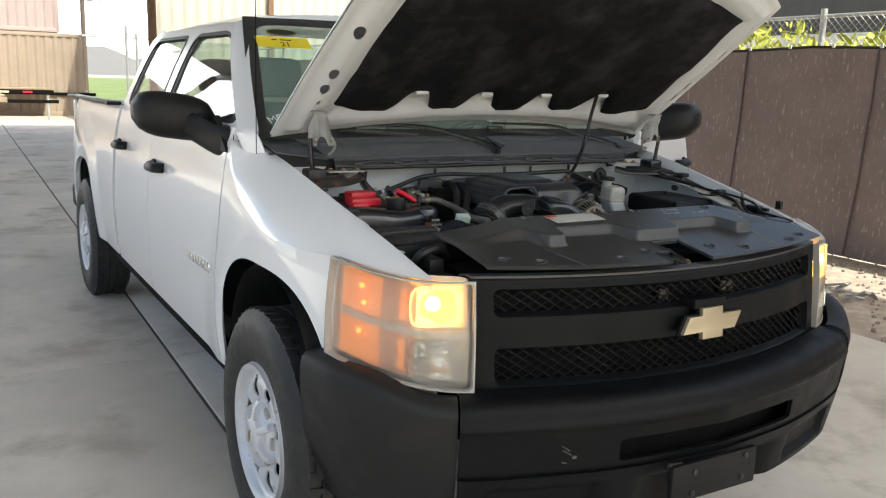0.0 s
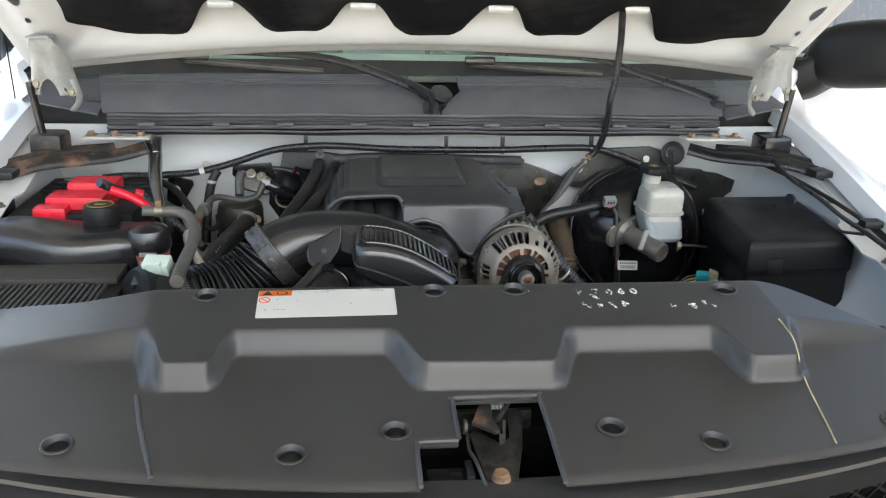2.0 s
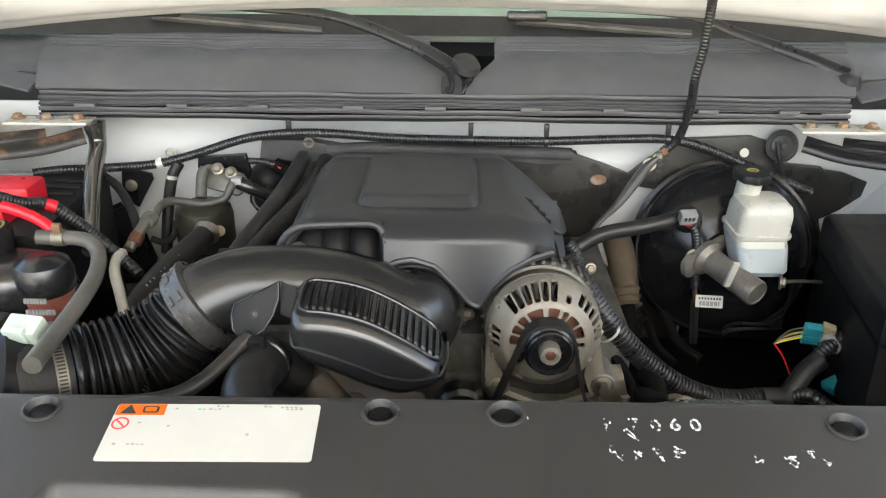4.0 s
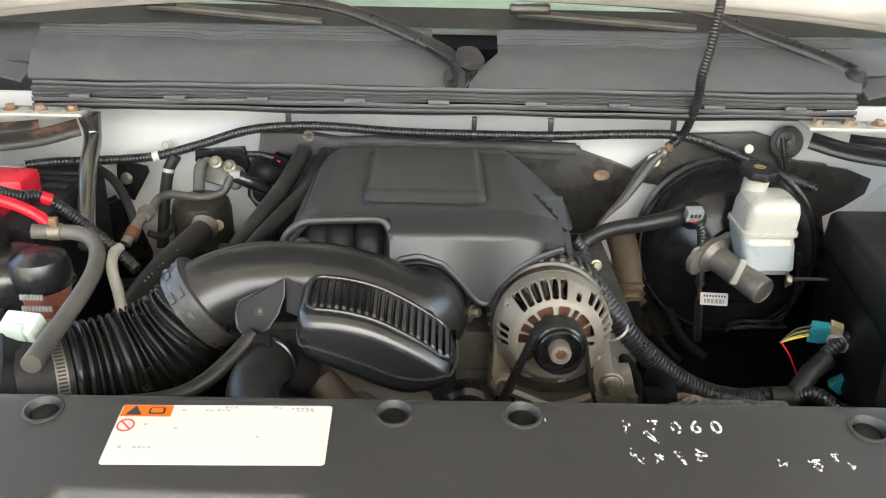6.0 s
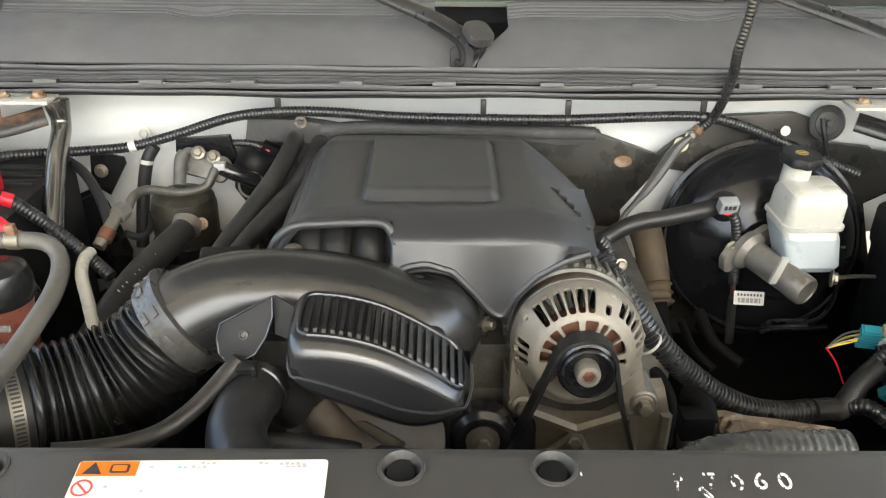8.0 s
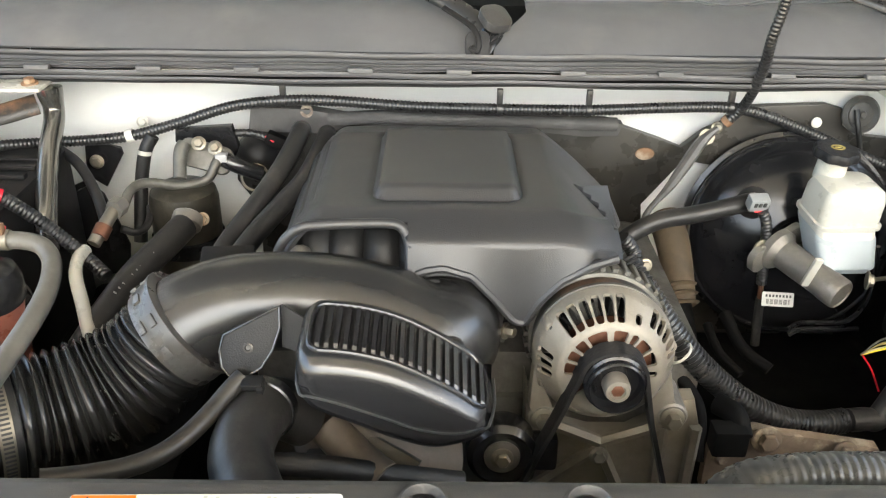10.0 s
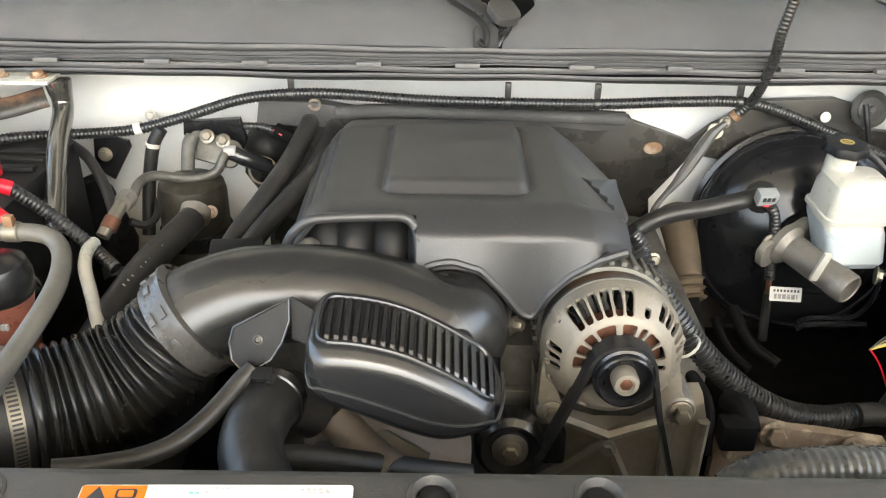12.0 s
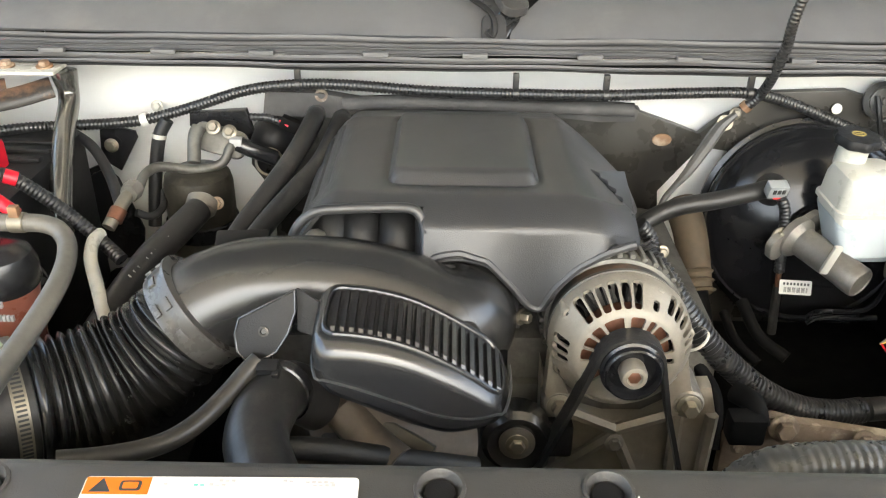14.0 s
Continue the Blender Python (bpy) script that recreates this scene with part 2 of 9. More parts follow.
# strong green haze paints in the light mirrored in and passing the glass
SCREEN = glass("windshield_glass", (0.75, 0.88, 0.80), 0.0, 1.5, 0.26, (0.55, 0.76, 0.65))
LENS = glass("headlight_lens", (0.97, 0.95, 0.9), 0.06, 1.4, 0.2, (0.78, 0.72, 0.62), blur=0.75, spread=0.3)
BULB = glow("lit_bulb", (1.0, 0.80, 0.46), 2.0)
BULB_AMBER = glow("lit_amber_bulb", (1.0, 0.30, 0.04), 1.2)
# reflectors emit by themselves, in place of bulb light bouncing off them
AMBER_GLOW = glow("emissive_amber_reflector", (0.90, 0.30, 0.06), 0.16)
REFLECTOR_GLOW = glow("emissive_reflector", (1.0, 0.55, 0.15), 0.36, 0.6)
BOWL_GLOW = glow("emissive_reflector_bowl", (1.0, 0.62, 0.22), 0.62, 0.5)
PALE_AMBER = material("pale_amber", (0.72, 0.36, 0.22), 0.4, vary=0.15, scale=30)
LENS_RIM = material("grey_lens_rim", (0.38, 0.36, 0.32), 0.35, vary=0.1)


# ---- mesh helpers ----
def part(name, bm, mat, parent=None, label="", smooth=40):
    """Links a bmesh as one mesh object under parent; faces meeting under the angle are shaded smooth."""
    me = bpy.data.meshes.new(name)
    bmesh.ops.remove_doubles(bm, verts=bm.verts, dist=1e-6)
    bmesh.ops.recalc_face_normals(bm, faces=bm.faces)
    for f in bm.faces:
        f.smooth = smooth > 0
    for e in bm.edges:
        if len(e.link_faces) == 2 and e.calc_face_angle(0) > radians(smooth):
            e.smooth = False
    bm.to_mesh(me)
    bm.free()
    me.materials.append(mat)
    ob = new(name, me)
    ob.parent = parent
    if label:
        tagged(ob, label)
    return ob


def thing(name, label, category, m=None, group="", kind=""):
    ob = new(name)
    ob.empty_display_size = 0.1
    if m is not None:
        ob.matrix_basis = m
    return tagged(ob, label, category, group, kind)


def B():
    return bmesh.new()


def box(bm, x0, x1, y0, y1, z0, z1, bevel=0.0, m=None, seg=2):
    r = bmesh.ops.create_cube(bm, size=1.0)
    vs = r["verts"]
    bmesh.ops.transform(bm, verts=vs, matrix=Matrix.Translation(((x0 + x1) / 2, (y0 + y1) / 2, (z0 + z1) / 2)) @ Matrix.Diagonal((x1 - x0, y1 - y0, z1 - z0, 1)))
    if bevel:
        es = list({e for v in vs for e in v.link_edges})
        out = bmesh.ops.bevel(bm, geom=es, offset=bevel, segments=seg, affect="EDGES", profile=0.6)
        vs = list({v for f in out["faces"] for v in f.verts} | {v for v in vs if v.is_valid})
    if m is not None:
        bmesh.ops.transform(bm, verts=vs, matrix=m)
    return bm


def ring_loft(bm, rings, close=True, caps=True):
    """Skins rings of equal numbers of points."""
    rows = [[bm.verts.new(p) for p in r] for r in rings]
    n = len(rows[0])
    for a, b in zip(rows, rows[1:]):
        for i in range(n if close else n - 1):
            j = (i + 1) % n
            try:
                bm.faces.new((a[i], a[j], b[j], b[i]))
            except ValueError:
                pass
    if caps and close:
        for r in (rows[0][::-1], rows[-1]):
            try:
                bm.faces.new(r)
            except ValueError:
                pass
    return bm


def lathe(bm, prof, m=None, seg=32, caps=True):
    """Turns (radius, height) pairs round z."""
    m = m or Matrix()
    return ring_loft(bm, [[m @ Vector((r * math.cos(2 * math.pi * k / seg), r * math.sin(2 * math.pi * k / seg), h)) for k in range(seg)] for r, h in prof], True, caps)


def along(p0, p1):
    """A matrix whose z runs from p0 to p1, at p0."""
    d = Vector(p1) - Vector(p0)
    return Matrix.Translation(p0) @ d.to_track_quat("Z", "Y").to_matrix().to_4x4()


def rod(bm, p0, p1, r, seg=16, chamfer=0.0):
    L = (Vector(p1) - Vector(p0)).length
    c = chamfer
    return lathe(bm, [(r - c, 0), (r, c), (r, L - c), (r - c, L)] if c else [(r, 0), (r, L)], along(p0, p1), seg)


def smooth_path(pts, n=8):
    """Catmull-Rom through the points."""
    P = [Vector(p) for p in pts]
    P = [2 * P[0] - P[1]] + P + [2 * P[-1] - P[-2]]
    out = []
    for i in range(1, len(P) - 2):
        a, b, c, d = P[i - 1:i + 3]
        for k in range(n):
            t = k / n
            out.append(0.5 * ((2 * b) + (c - a) * t + (2 * a - 5 * b + 4 * c - d) * t * t + (3 * b - a - 3 * c + d) * t ** 3))
    out.append(P[-2])
    return out


def even(path, step):
    """The path again at even steps."""
    L = [0.0]
    for a, b in zip(path, path[1:]):
        L.append(L[-1] + (b - a).length)
    n = max(2, int(L[-1] / step))
    out, j = [], 0
    for k in range(n + 1):
        s = L[-1] * k / n
        while j < len(L) - 2 and L[j + 1] < s:
            j += 1
        f = (s - L[j]) / max(1e-9, L[j + 1] - L[j])
        out.append(path[j].lerp(path[j + 1], min(1, f)))
    return out


def tube(bm, pts, r, seg=12, n=8, ribs=0.0, depth=0.12, flat=1.0, raw=False, bulge=False):
    """A hose along the points. r: radius or function of 0..1; ribs: spacing of corrugations in metres."""
    path = [Vector(p) for p in pts] if raw else smooth_path(pts, n)
    if ribs:
        path = even(path, ribs / (6 if bulge else 4))
    T = [(path[min(i + 1, len(path) - 1)] - path[max(i - 1, 0)]).normalized() for i in range(len(path))]
    side = T[0].orthogonal().normalized()
    rings = []
    for i, (p, t) in enumerate(zip(path, T)):
        side = (side - t * side.dot(t)).normalized()
        up = t.cross(side)
        f = i / (len(path) - 1)
        rr = r(f) if callable(r) else r
        if ribs:
            rr *= (1.0, 1.0, 1 - depth, 1 - depth)[i % 4] if not bulge else (1.0, 0.985, 1 - depth * 0.8, 1 - depth, 1 - depth * 0.8, 0.985)[i % 6]
        rings.append([p + side * (rr * math.cos(a)) + up * (rr * flat * math.sin(a)) for a in (2 * math.pi * k / seg for k in range(seg))])
    return ring_loft(bm, rings)


def sheet(bm, f, us, vs, keep=None, thick=0.0):
    """A grid surface f(u, v); keep(u, v) is a signed distance: cells where it is negative are left out and the rim is drawn onto its zero line."""
    us, vs = list(us), list(vs)
    nu, nv = len(us), len(vs)
    uv = [[(u, v) for v in vs] for u in us]
    cells = []
    for i in range(nu - 1):
        for j in range(nv - 1):
            if keep is None or keep((us[i] + us[i + 1]) / 2, (vs[j] + vs[j + 1]) / 2) > 0:
                cells.append((i, j))
    if keep is not None:
        count = {}
        for i, j in cells:
            for a, b in ((i, j), (i + 1, j), (i, j + 1), (i + 1, j + 1)):
                count[(a, b)] = count.get((a, b), 0) + 1
        du, dv = (us[-1] - us[0]) / nu, (vs[-1] - vs[0]) / nv
        for (i, j), c in count.items():
            full = 4 // ((2 if i in (0, nu - 1) else 1) * (2 if j in (0, nv - 1) else 1))
            if c < full:
                u, v = uv[i][j]
                for _ in range(3):
                    s, h = keep(u, v), 0.02
                    gu = (keep(u + h * du, v) - keep(u - h * du, v)) / (2 * h)
                    gv = (keep(u, v + h * dv) - keep(u, v - h * dv)) / (2 * h)
                    g2 = gu * gu + gv * gv
                    if g2 < 1e-12:
                        break
                    su, sv = s * gu / g2, s * gv / g2
                    u -= max(-1.0, min(1.0, su)) * du
                    v -= max(-1.0, min(1.0, sv)) * dv
                u, v = min(max(u, min(us[0], us[-1])), max(us[0], us[-1])), min(max(v, min(vs[0], vs[-1])), max(vs[0], vs[-1]))
                uv[i][j] = (u, v)
    made = {}

    def vert(i, j):
        if (i, j) not in made:
            made[(i, j)] = bm.verts.new(f(*uv[i][j]))
        return made[(i, j)]

    faces = []
    for i, j in cells:
        q = (vert(i, j), vert(i + 1, j), vert(i + 1, j + 1), vert(i, j + 1))
        try:
            faces.append(bm.faces.new(q))
        except ValueError:
            pass
    if thick:
        bm.normal_update()
        back = {}
        for q in faces:
            for w in q.verts:
                if w not in back:
                    back[w] = bm.verts.new(w.co - w.normal * thick)
        rims = [e for q in faces for e in q.edges if len(e.link_faces) == 1]
        for q in faces:
            bm.faces.new([back[w] for w in reversed(q.verts)])
        for e in rims:
            a, b = e.verts
            bm.faces.new((a, b, back[b], back[a]))
    return bm


def lin(a, b, n):
    return [a + (b - a) * i / n for i in range(n + 1)]


def table(x, xs, ys):
    """Smooth interpolation through a short table."""
    if x <= xs[0]:
        return ys[0]
    for i in range(len(xs) - 1):
        if x <= xs[i + 1]:
            t = (x - xs[i]) / (xs[i + 1] - xs[i])
            m0 = (ys[i + 1] - ys[max(i - 1, 0)]) / (xs[i + 1] - xs[max(i - 1, 0)])
            k = min(i + 2, len(xs) - 1)
            m1 = (ys[k] - ys[i]) / (xs[k] - xs[i])
            h = xs[i + 1] - xs[i]
            return (2 * t ** 3 - 3 * t * t + 1) * ys[i] + (t ** 3 - 2 * t * t + t) * h * m0 + (3 * t * t - 2 * t ** 3) * ys[i + 1] + (t ** 3 - t * t) * h * m1
    return ys[-1]


def sstep(x, a, b):
    t = min(1.0, max(0.0, (x - a) / (b - a)))
    return t * t * (3 - 2 * t)


def rrect(u, v, u0, u1, v0, v1, r):
    """Signed distance inside a rounded rectangle (positive within)."""
    dx, dy = abs(u - (u0 + u1) / 2) - (u1 - u0) / 2 + r, abs(v - (v0 + v1) / 2) - (v1 - v0) / 2 + r
    return -(math.hypot(max(dx, 0), max(dy, 0)) + min(max(dx, dy), 0) - r)


def plate(bm, outline, thick, m=None, bevel=0.0):
    """A flat plate: an outline in x, y, raised by thick along z."""
    m = m or Matrix()
    vs = [bm.verts.new((x, y, 0)) for x, y in outline]
    f = bm.faces.new(vs)
    r = bmesh.ops.extrude_face_region(bm, geom=[f])
    top = [g for g in r["geom"] if isinstance(g, bmesh.types.BMVert)]
    bmesh.ops.translate(bm, verts=top, vec=(0, 0, thick))
    allv = vs + top
    if bevel:
        tf = [g for g in r["geom"] if isinstance(g, bmesh.types.BMFace)]
        es = list({e for q in tf for e in q.edges})
        o = bmesh.ops.bevel(bm, geom=es, offset=bevel, segments=2, affect="EDGES", profile=0.6)
        allv = list({v for v in allv if v.is_valid} | {v for q in o["faces"] for v in q.verts})
    bmesh.ops.transform(bm, verts=allv, matrix=m)
    return bm


def rounded(x0, x1, y0, y1, r, n=4):
    """The outline of a rounded rectangle."""
    out = []
    for cx, cy, a0 in ((x1 - r, y1 - r, 0), (x0 + r, y1 - r, 90), (x0 + r, y0 + r, 180), (x1 - r, y0 + r, 270)):
        for k in range(n + 1):
            a = radians(a0 + 90 * k / n)
            out.append((cx + r * math.cos(a), cy + r * math.sin(a)))
    return out


def bolt(name, p, d, r, parent, mat=None, h=None, washer=True):
    """A hexagon bolt head at p whose axis points along d."""
    h = h or r * 1.1
    bm = B()
    m = along(p, Vector(p) + Vector(d))
    if washer:
        lathe(bm, [(r * 1.45, 0), (r * 1.45, r * 0.3), (r * 1.2, r * 0.42)], m, 20)
    lathe(bm, [(r, r * 0.2), (r, h * 0.85), (r * 0.82, h)], m, 6)
    return part(name, bm, mat or STEEL, parent, smooth=30)


def lettering(name, text, size, m, mat, parent, depth=0.0004):
    """Words in the built-in font as a flat mesh; x runs along the line, y up it."""
    cu = bpy.data.curves.new(name, "FONT")
    cu.body, cu.size, cu.extrude, cu.resolution_u = text, size, depth, 3
    tmp = bpy.data.objects.new(name, cu)
    scene.collection.objects.link(tmp)
    me = bpy.data.meshes.new_from_object(tmp.evaluated_get(bpy.context.evaluated_depsgraph_get()))
    bpy.data.objects.remove(tmp)
    me.materials.clear()
    me.materials.append(mat)
    ob = new(name, me)
    ob.parent = parent
    ob.matrix_basis = m
    return ob


# ---- setting ----
CONCRETE = material("concrete", (0.66, 0.605, 0.53), 0.75, vary=0.16, scale=0.9, bump=0.25, bump_scale=60, second=(0.46, 0.41, 0.345), mask=(0.53, 0.66), mask_scale=1.5)
JOINT = material("joint_filler", (0.17, 0.13, 0.10), 0.9, vary=0.3, scale=8)
GRAVEL = material("gravel_ground", (0.44, 0.375, 0.31), 0.9, vary=0.35, scale=9, bump=1.0, bump_scale=30, second=(0.33, 0.27, 0.22), mask=(0.45, 0.65), mask_scale=5)
STONE = material("gravel_stone", (0.36, 0.30, 0.25), 0.85, vary=0.3, scale=15)
FIELD = material("green_field", (0.11, 0.15, 0.035), 0.9, vary=0.3, scale=0.3)
# second colour: pale upright streaks that paint the sheen on the cloth's wrinkles
SHADE_MESH = material("brown_shade_cloth", (0.235, 0.175, 0.155), 0.6, vary=0.15, scale=2.5, bump=0.8, bump_scale=90, second=(0.46, 0.38, 0.33), mask=(0.57, 0.70), mask_scale=4, stretch=(1, 8, 2.4))
POST_SHADE = material("post_shade_brown", (0.115, 0.082, 0.072), 0.7, vary=0.15, scale=8)
GALV = material("galvanised_steel", (0.45, 0.45, 0.44), 0.45, metal=0.6, vary=0.12)
ROOF = material("canopy_sheet", (0.30, 0.295, 0.28), 0.55, vary=0.06, scale=2)
SIDING = material("cream_siding", (0.42, 0.40, 0.35), 0.6, vary=0.06, scale=2)
TAN_BOX = material("tan_container", (0.30, 0.24, 0.185), 0.6, vary=0.1, scale=1.2, second=(0.25, 0.19, 0.14), mask=(0.6, 0.75), mask_scale=2)
PINK_BOX = material("faded_pink_container", (0.34, 0.275, 0.26), 0.6, vary=0.08, scale=1.2)
WOOD = material("weathered_wood", (0.27, 0.21, 0.15), 0.8, vary=0.25, scale=5)
WOOD_DARK = material("dark_stake_wood", (0.10, 0.075, 0.06), 0.8, vary=0.25, scale=5)
POST_PAINT = material("brown_post_paint", (0.16, 0.09, 0.05), 0.6, vary=0.15)
LEAF = material("sunlit_leaves", (0.42, 0.44, 0.05), 0.6, vary=0.35, scale=6)
HAZE = glow("hazy_sky", (0.92, 0.96, 1.0), 1.0)
HILL = material("far_hills", (0.17, 0.175, 0.19), 1.0, vary=0.05, scale=0.02)

bm = B()
sheet(bm, lambda u, v: (u, v, -0.03), [-600, -60, -20, 0, 3, 8, 20, 60, 600], [-600, -60, -10, 0, 10, 30, 60, 120, 700])
tagged(part("ground", bm, GRAVEL), "bare brown gravel and dirt yard", "ground", kind="structure")

pavement = thing("pavement", "light grey concrete slab floor with dark joints and tyre stains", "floor", kind="structure")
pavement.matrix_basis = pose(0, 0, 0, 0, 0, -1.2)
bm = B()
box(bm, -16.3, 3.05, -41, 27, -0.12, -0.012)
part("joint_bed", bm, JOINT, pavement)
# unseen slabs beyond y = -13 are added to bounce sunlight into the bay
SLAB_X, SLAB_Y = [-0.855 + 3.92 * k for k in range(-4, 2)], [-41, -37, -33, -29, -25, -21, -17, -13, -9, -5, -1, 3, 7, 11, 15, 19, 23, 27]
bm = B()
box(bm, -1.950, 1.950, -1.994, 1.994, -0.1, 0.0, 0.006)
slab = part("slab", bm, CONCRETE, pavement)
slab_mesh = slab.data
bpy.data.objects.remove(slab)
for x0, x1 in zip(SLAB_X, SLAB_X[1:]):
    for y0, y1 in zip(SLAB_Y, SLAB_Y[1:]):
        s = new("slab", slab_mesh)
        s.parent = pavement
        s.location = ((x0 + x1) / 2, (y0 + y1) / 2, random.uniform(-0.0015, 0.0015))

# loose stones along the fence
bm = B()
rs = random.Random(4)
for k in range(1500):
    x, y, r = rs.uniform(3.15, 5.6), rs.uniform(-1.5, 9), rs.uniform(0.008, 0.03)
    q = bmesh.ops.create_icosphere(bm, subdivisions=1, radius=r)
    bmesh.ops.transform(bm, verts=q["verts"], matrix=pose(x, y, -0.03 + r * 0.3, rs.uniform(0, 90), rs.uniform(0, 90), rs.uniform(0, 360)) @ Matrix.Diagonal((1, rs.uniform(0.6, 1), rs.uniform(0.4, 0.8), 1)))
tagged(part("gravel", bm, STONE, smooth=0), "loose brown gravel stones beside the slab", "gravel", kind="stuff")
debris = thing("scrap_pile", "small heap of pale rubble and metal scraps on the gravel", "scrap")
bm = B()
for k in range(9):
    box(bm, -0.07, 0.07, -0.02, 0.02, -0.006, 0.006, 0.003, pose(4.0 + rs.uniform(-.18, .18), 2.35 + rs.uniform(-.18, .18), 0.0 + rs.uniform(0, 0.05), rs.uniform(-30, 30), rs.uniform(-30, 30), rs.uniform(0, 180)))
part("scraps", bm, GALV, debris)

# canopy over the truck
canopy = thing("canopy", "open-sided steel canopy with a pale corrugated roof", "canopy", kind="structure")
bm = B()
CX0, CX1, CY0, CY1, CZ = -4.6, 5.6, -5.6, 21.0, 5.5
us = lin(CX0, CX1, 20)
bm = B()
sheet(bm, lambda u, v: (u, v, CZ + (0.02 if int(round((v - CY0) / 0.125)) % 4 < 2 else -0.02)), us, lin(CY0, CY1, 213), thick=0.01)
part("roof_sheet", bm, ROOF, canopy, smooth=10)
for k in range(7):
    bm = B()
    x = CX0 + 0.15 + (CX1 - CX0 - 0.3) * k / 6
    box(bm, x - 0.05, x + 0.05, CY0, CY1, CZ - 0.28, CZ - 0.04)
    part("purlin", bm, GALV, canopy)
for x, y in ((-4.4, -5.4), (5.3, -5.4), (-4.4, 10.5), (-4.4, 20.7), (2.85, 20.7)):
    bm = B()
    box(bm, x - 0.09, x + 0.09, y - 0.09, y + 0.09, -0.03, CZ - 0.25, 0.01)
    part("post", bm, POST_PAINT, canopy)

# corrugated shed behind
shed = thing("shed", "cream corrugated metal shed with dark trim", "building", kind="structure")
bm = B()
sheet(bm, lambda u, v: (u, 24 + (0.02 if int(round((u - 3.6) / 0.09)) % 4 < 2 else -0.02), v), lin(3.6, 16.2, 140), [-0.03, 3.0, 6.2], thick=0.05)
part("wall", bm, SIDING, shed, smooth=10)
bm = B()
box(bm, 3.5, 3.62, 23.9, 24.05, -0.03, 6.2)
part("corner_trim", bm, POST_PAINT, shed)
bm = B()
box(bm, 3.4, 16.4, 23.8, 31, 6.2, 6.35)
part("roof", bm, ROOF, shed)
bm = B()
box(bm, 6.9, 7.05, 23.86, 23.95, -0.03, 6.2)
part("downpipe", bm, POST_PAINT, shed)


def container(name, x0, x1, y0, y1, z0, z1, mat, label):
    c = thing(name, label, "container")
    n = int((x1 - x0) / 0.07)
    bm = B()
    for y, s in ((y0, 1), (y1, -1)):
        sheet(bm, lambda u, v: (u, y + s * (0.0 if int(round((u - x0) / 0.07)) % 4 < 2 else 0.035), v), lin(x0, x1, n), [z0 + 0.12, z1 - 0.1], thick=0.01)
    part("side_panel", bm, mat, c, smooth=10)
    for a, b in ((z0, z0 + 0.14), (z1 - 0.12, z1)):
        bm = B()
        box(bm, x0, x1, y0 - 0.01, y0 + 0.12, a, b, 0.01)
        box(bm, x0, x1, y1 - 0.12, y1 + 0.01, a, b, 0.01)
        part("rail", bm, mat, c)
    bm = B()
    box(bm, x0 + 0.02, x1 - 0.02, y0 + 0.05, y1 - 0.05, z1 - 0.04, z1 - 0.01)
    part("top", bm, mat, c)
    for x in (x0, x1):
        bm = B()
        box(bm, x - 0.05, x + 0.05, y0 - 0.015, y1 + 0.015, z0, z1, 0.01)
        part("end_wall", bm, mat, c)
    return c


container("shipping_container", -9.7, 2.6, 31, 33.4, -0.03, 2.75, TAN_BOX, "tan corrugated steel shipping container standing on the yard")
container("shipping_container", -10.2, 1.9, 31.1, 33.5, 2.78, 5.5, PINK_BOX, "faded pinkish shipping container stacked on a tan one")
container("shipping_container", -24.0, -11.6, 31, 33.4, -0.03, 2.75, TAN_BOX, "long tan corrugated shipping container beside another")


def yard_wheel(parent, x, y, r, w):
    bm = B()
    m = pose(x, y, r - 0.03, 90)
    lathe(bm, [(r * 0.62, -w / 2), (r * 0.95, -w / 2), (r, -w * 0.35), (r, w * 0.35), (r * 0.95, w / 2), (r * 0.62, w / 2)], m, 28)
    t = part("wheel", bm, TYRE, parent)
    bm = B()
    lathe(bm, [(r * 0.6, w * 0.5), (r * 0.55, w * 0.3), (r * 0.2, w * 0.36), (0.03, w * 0.5)], m, 24)
    part("rim", bm, RIM, t)


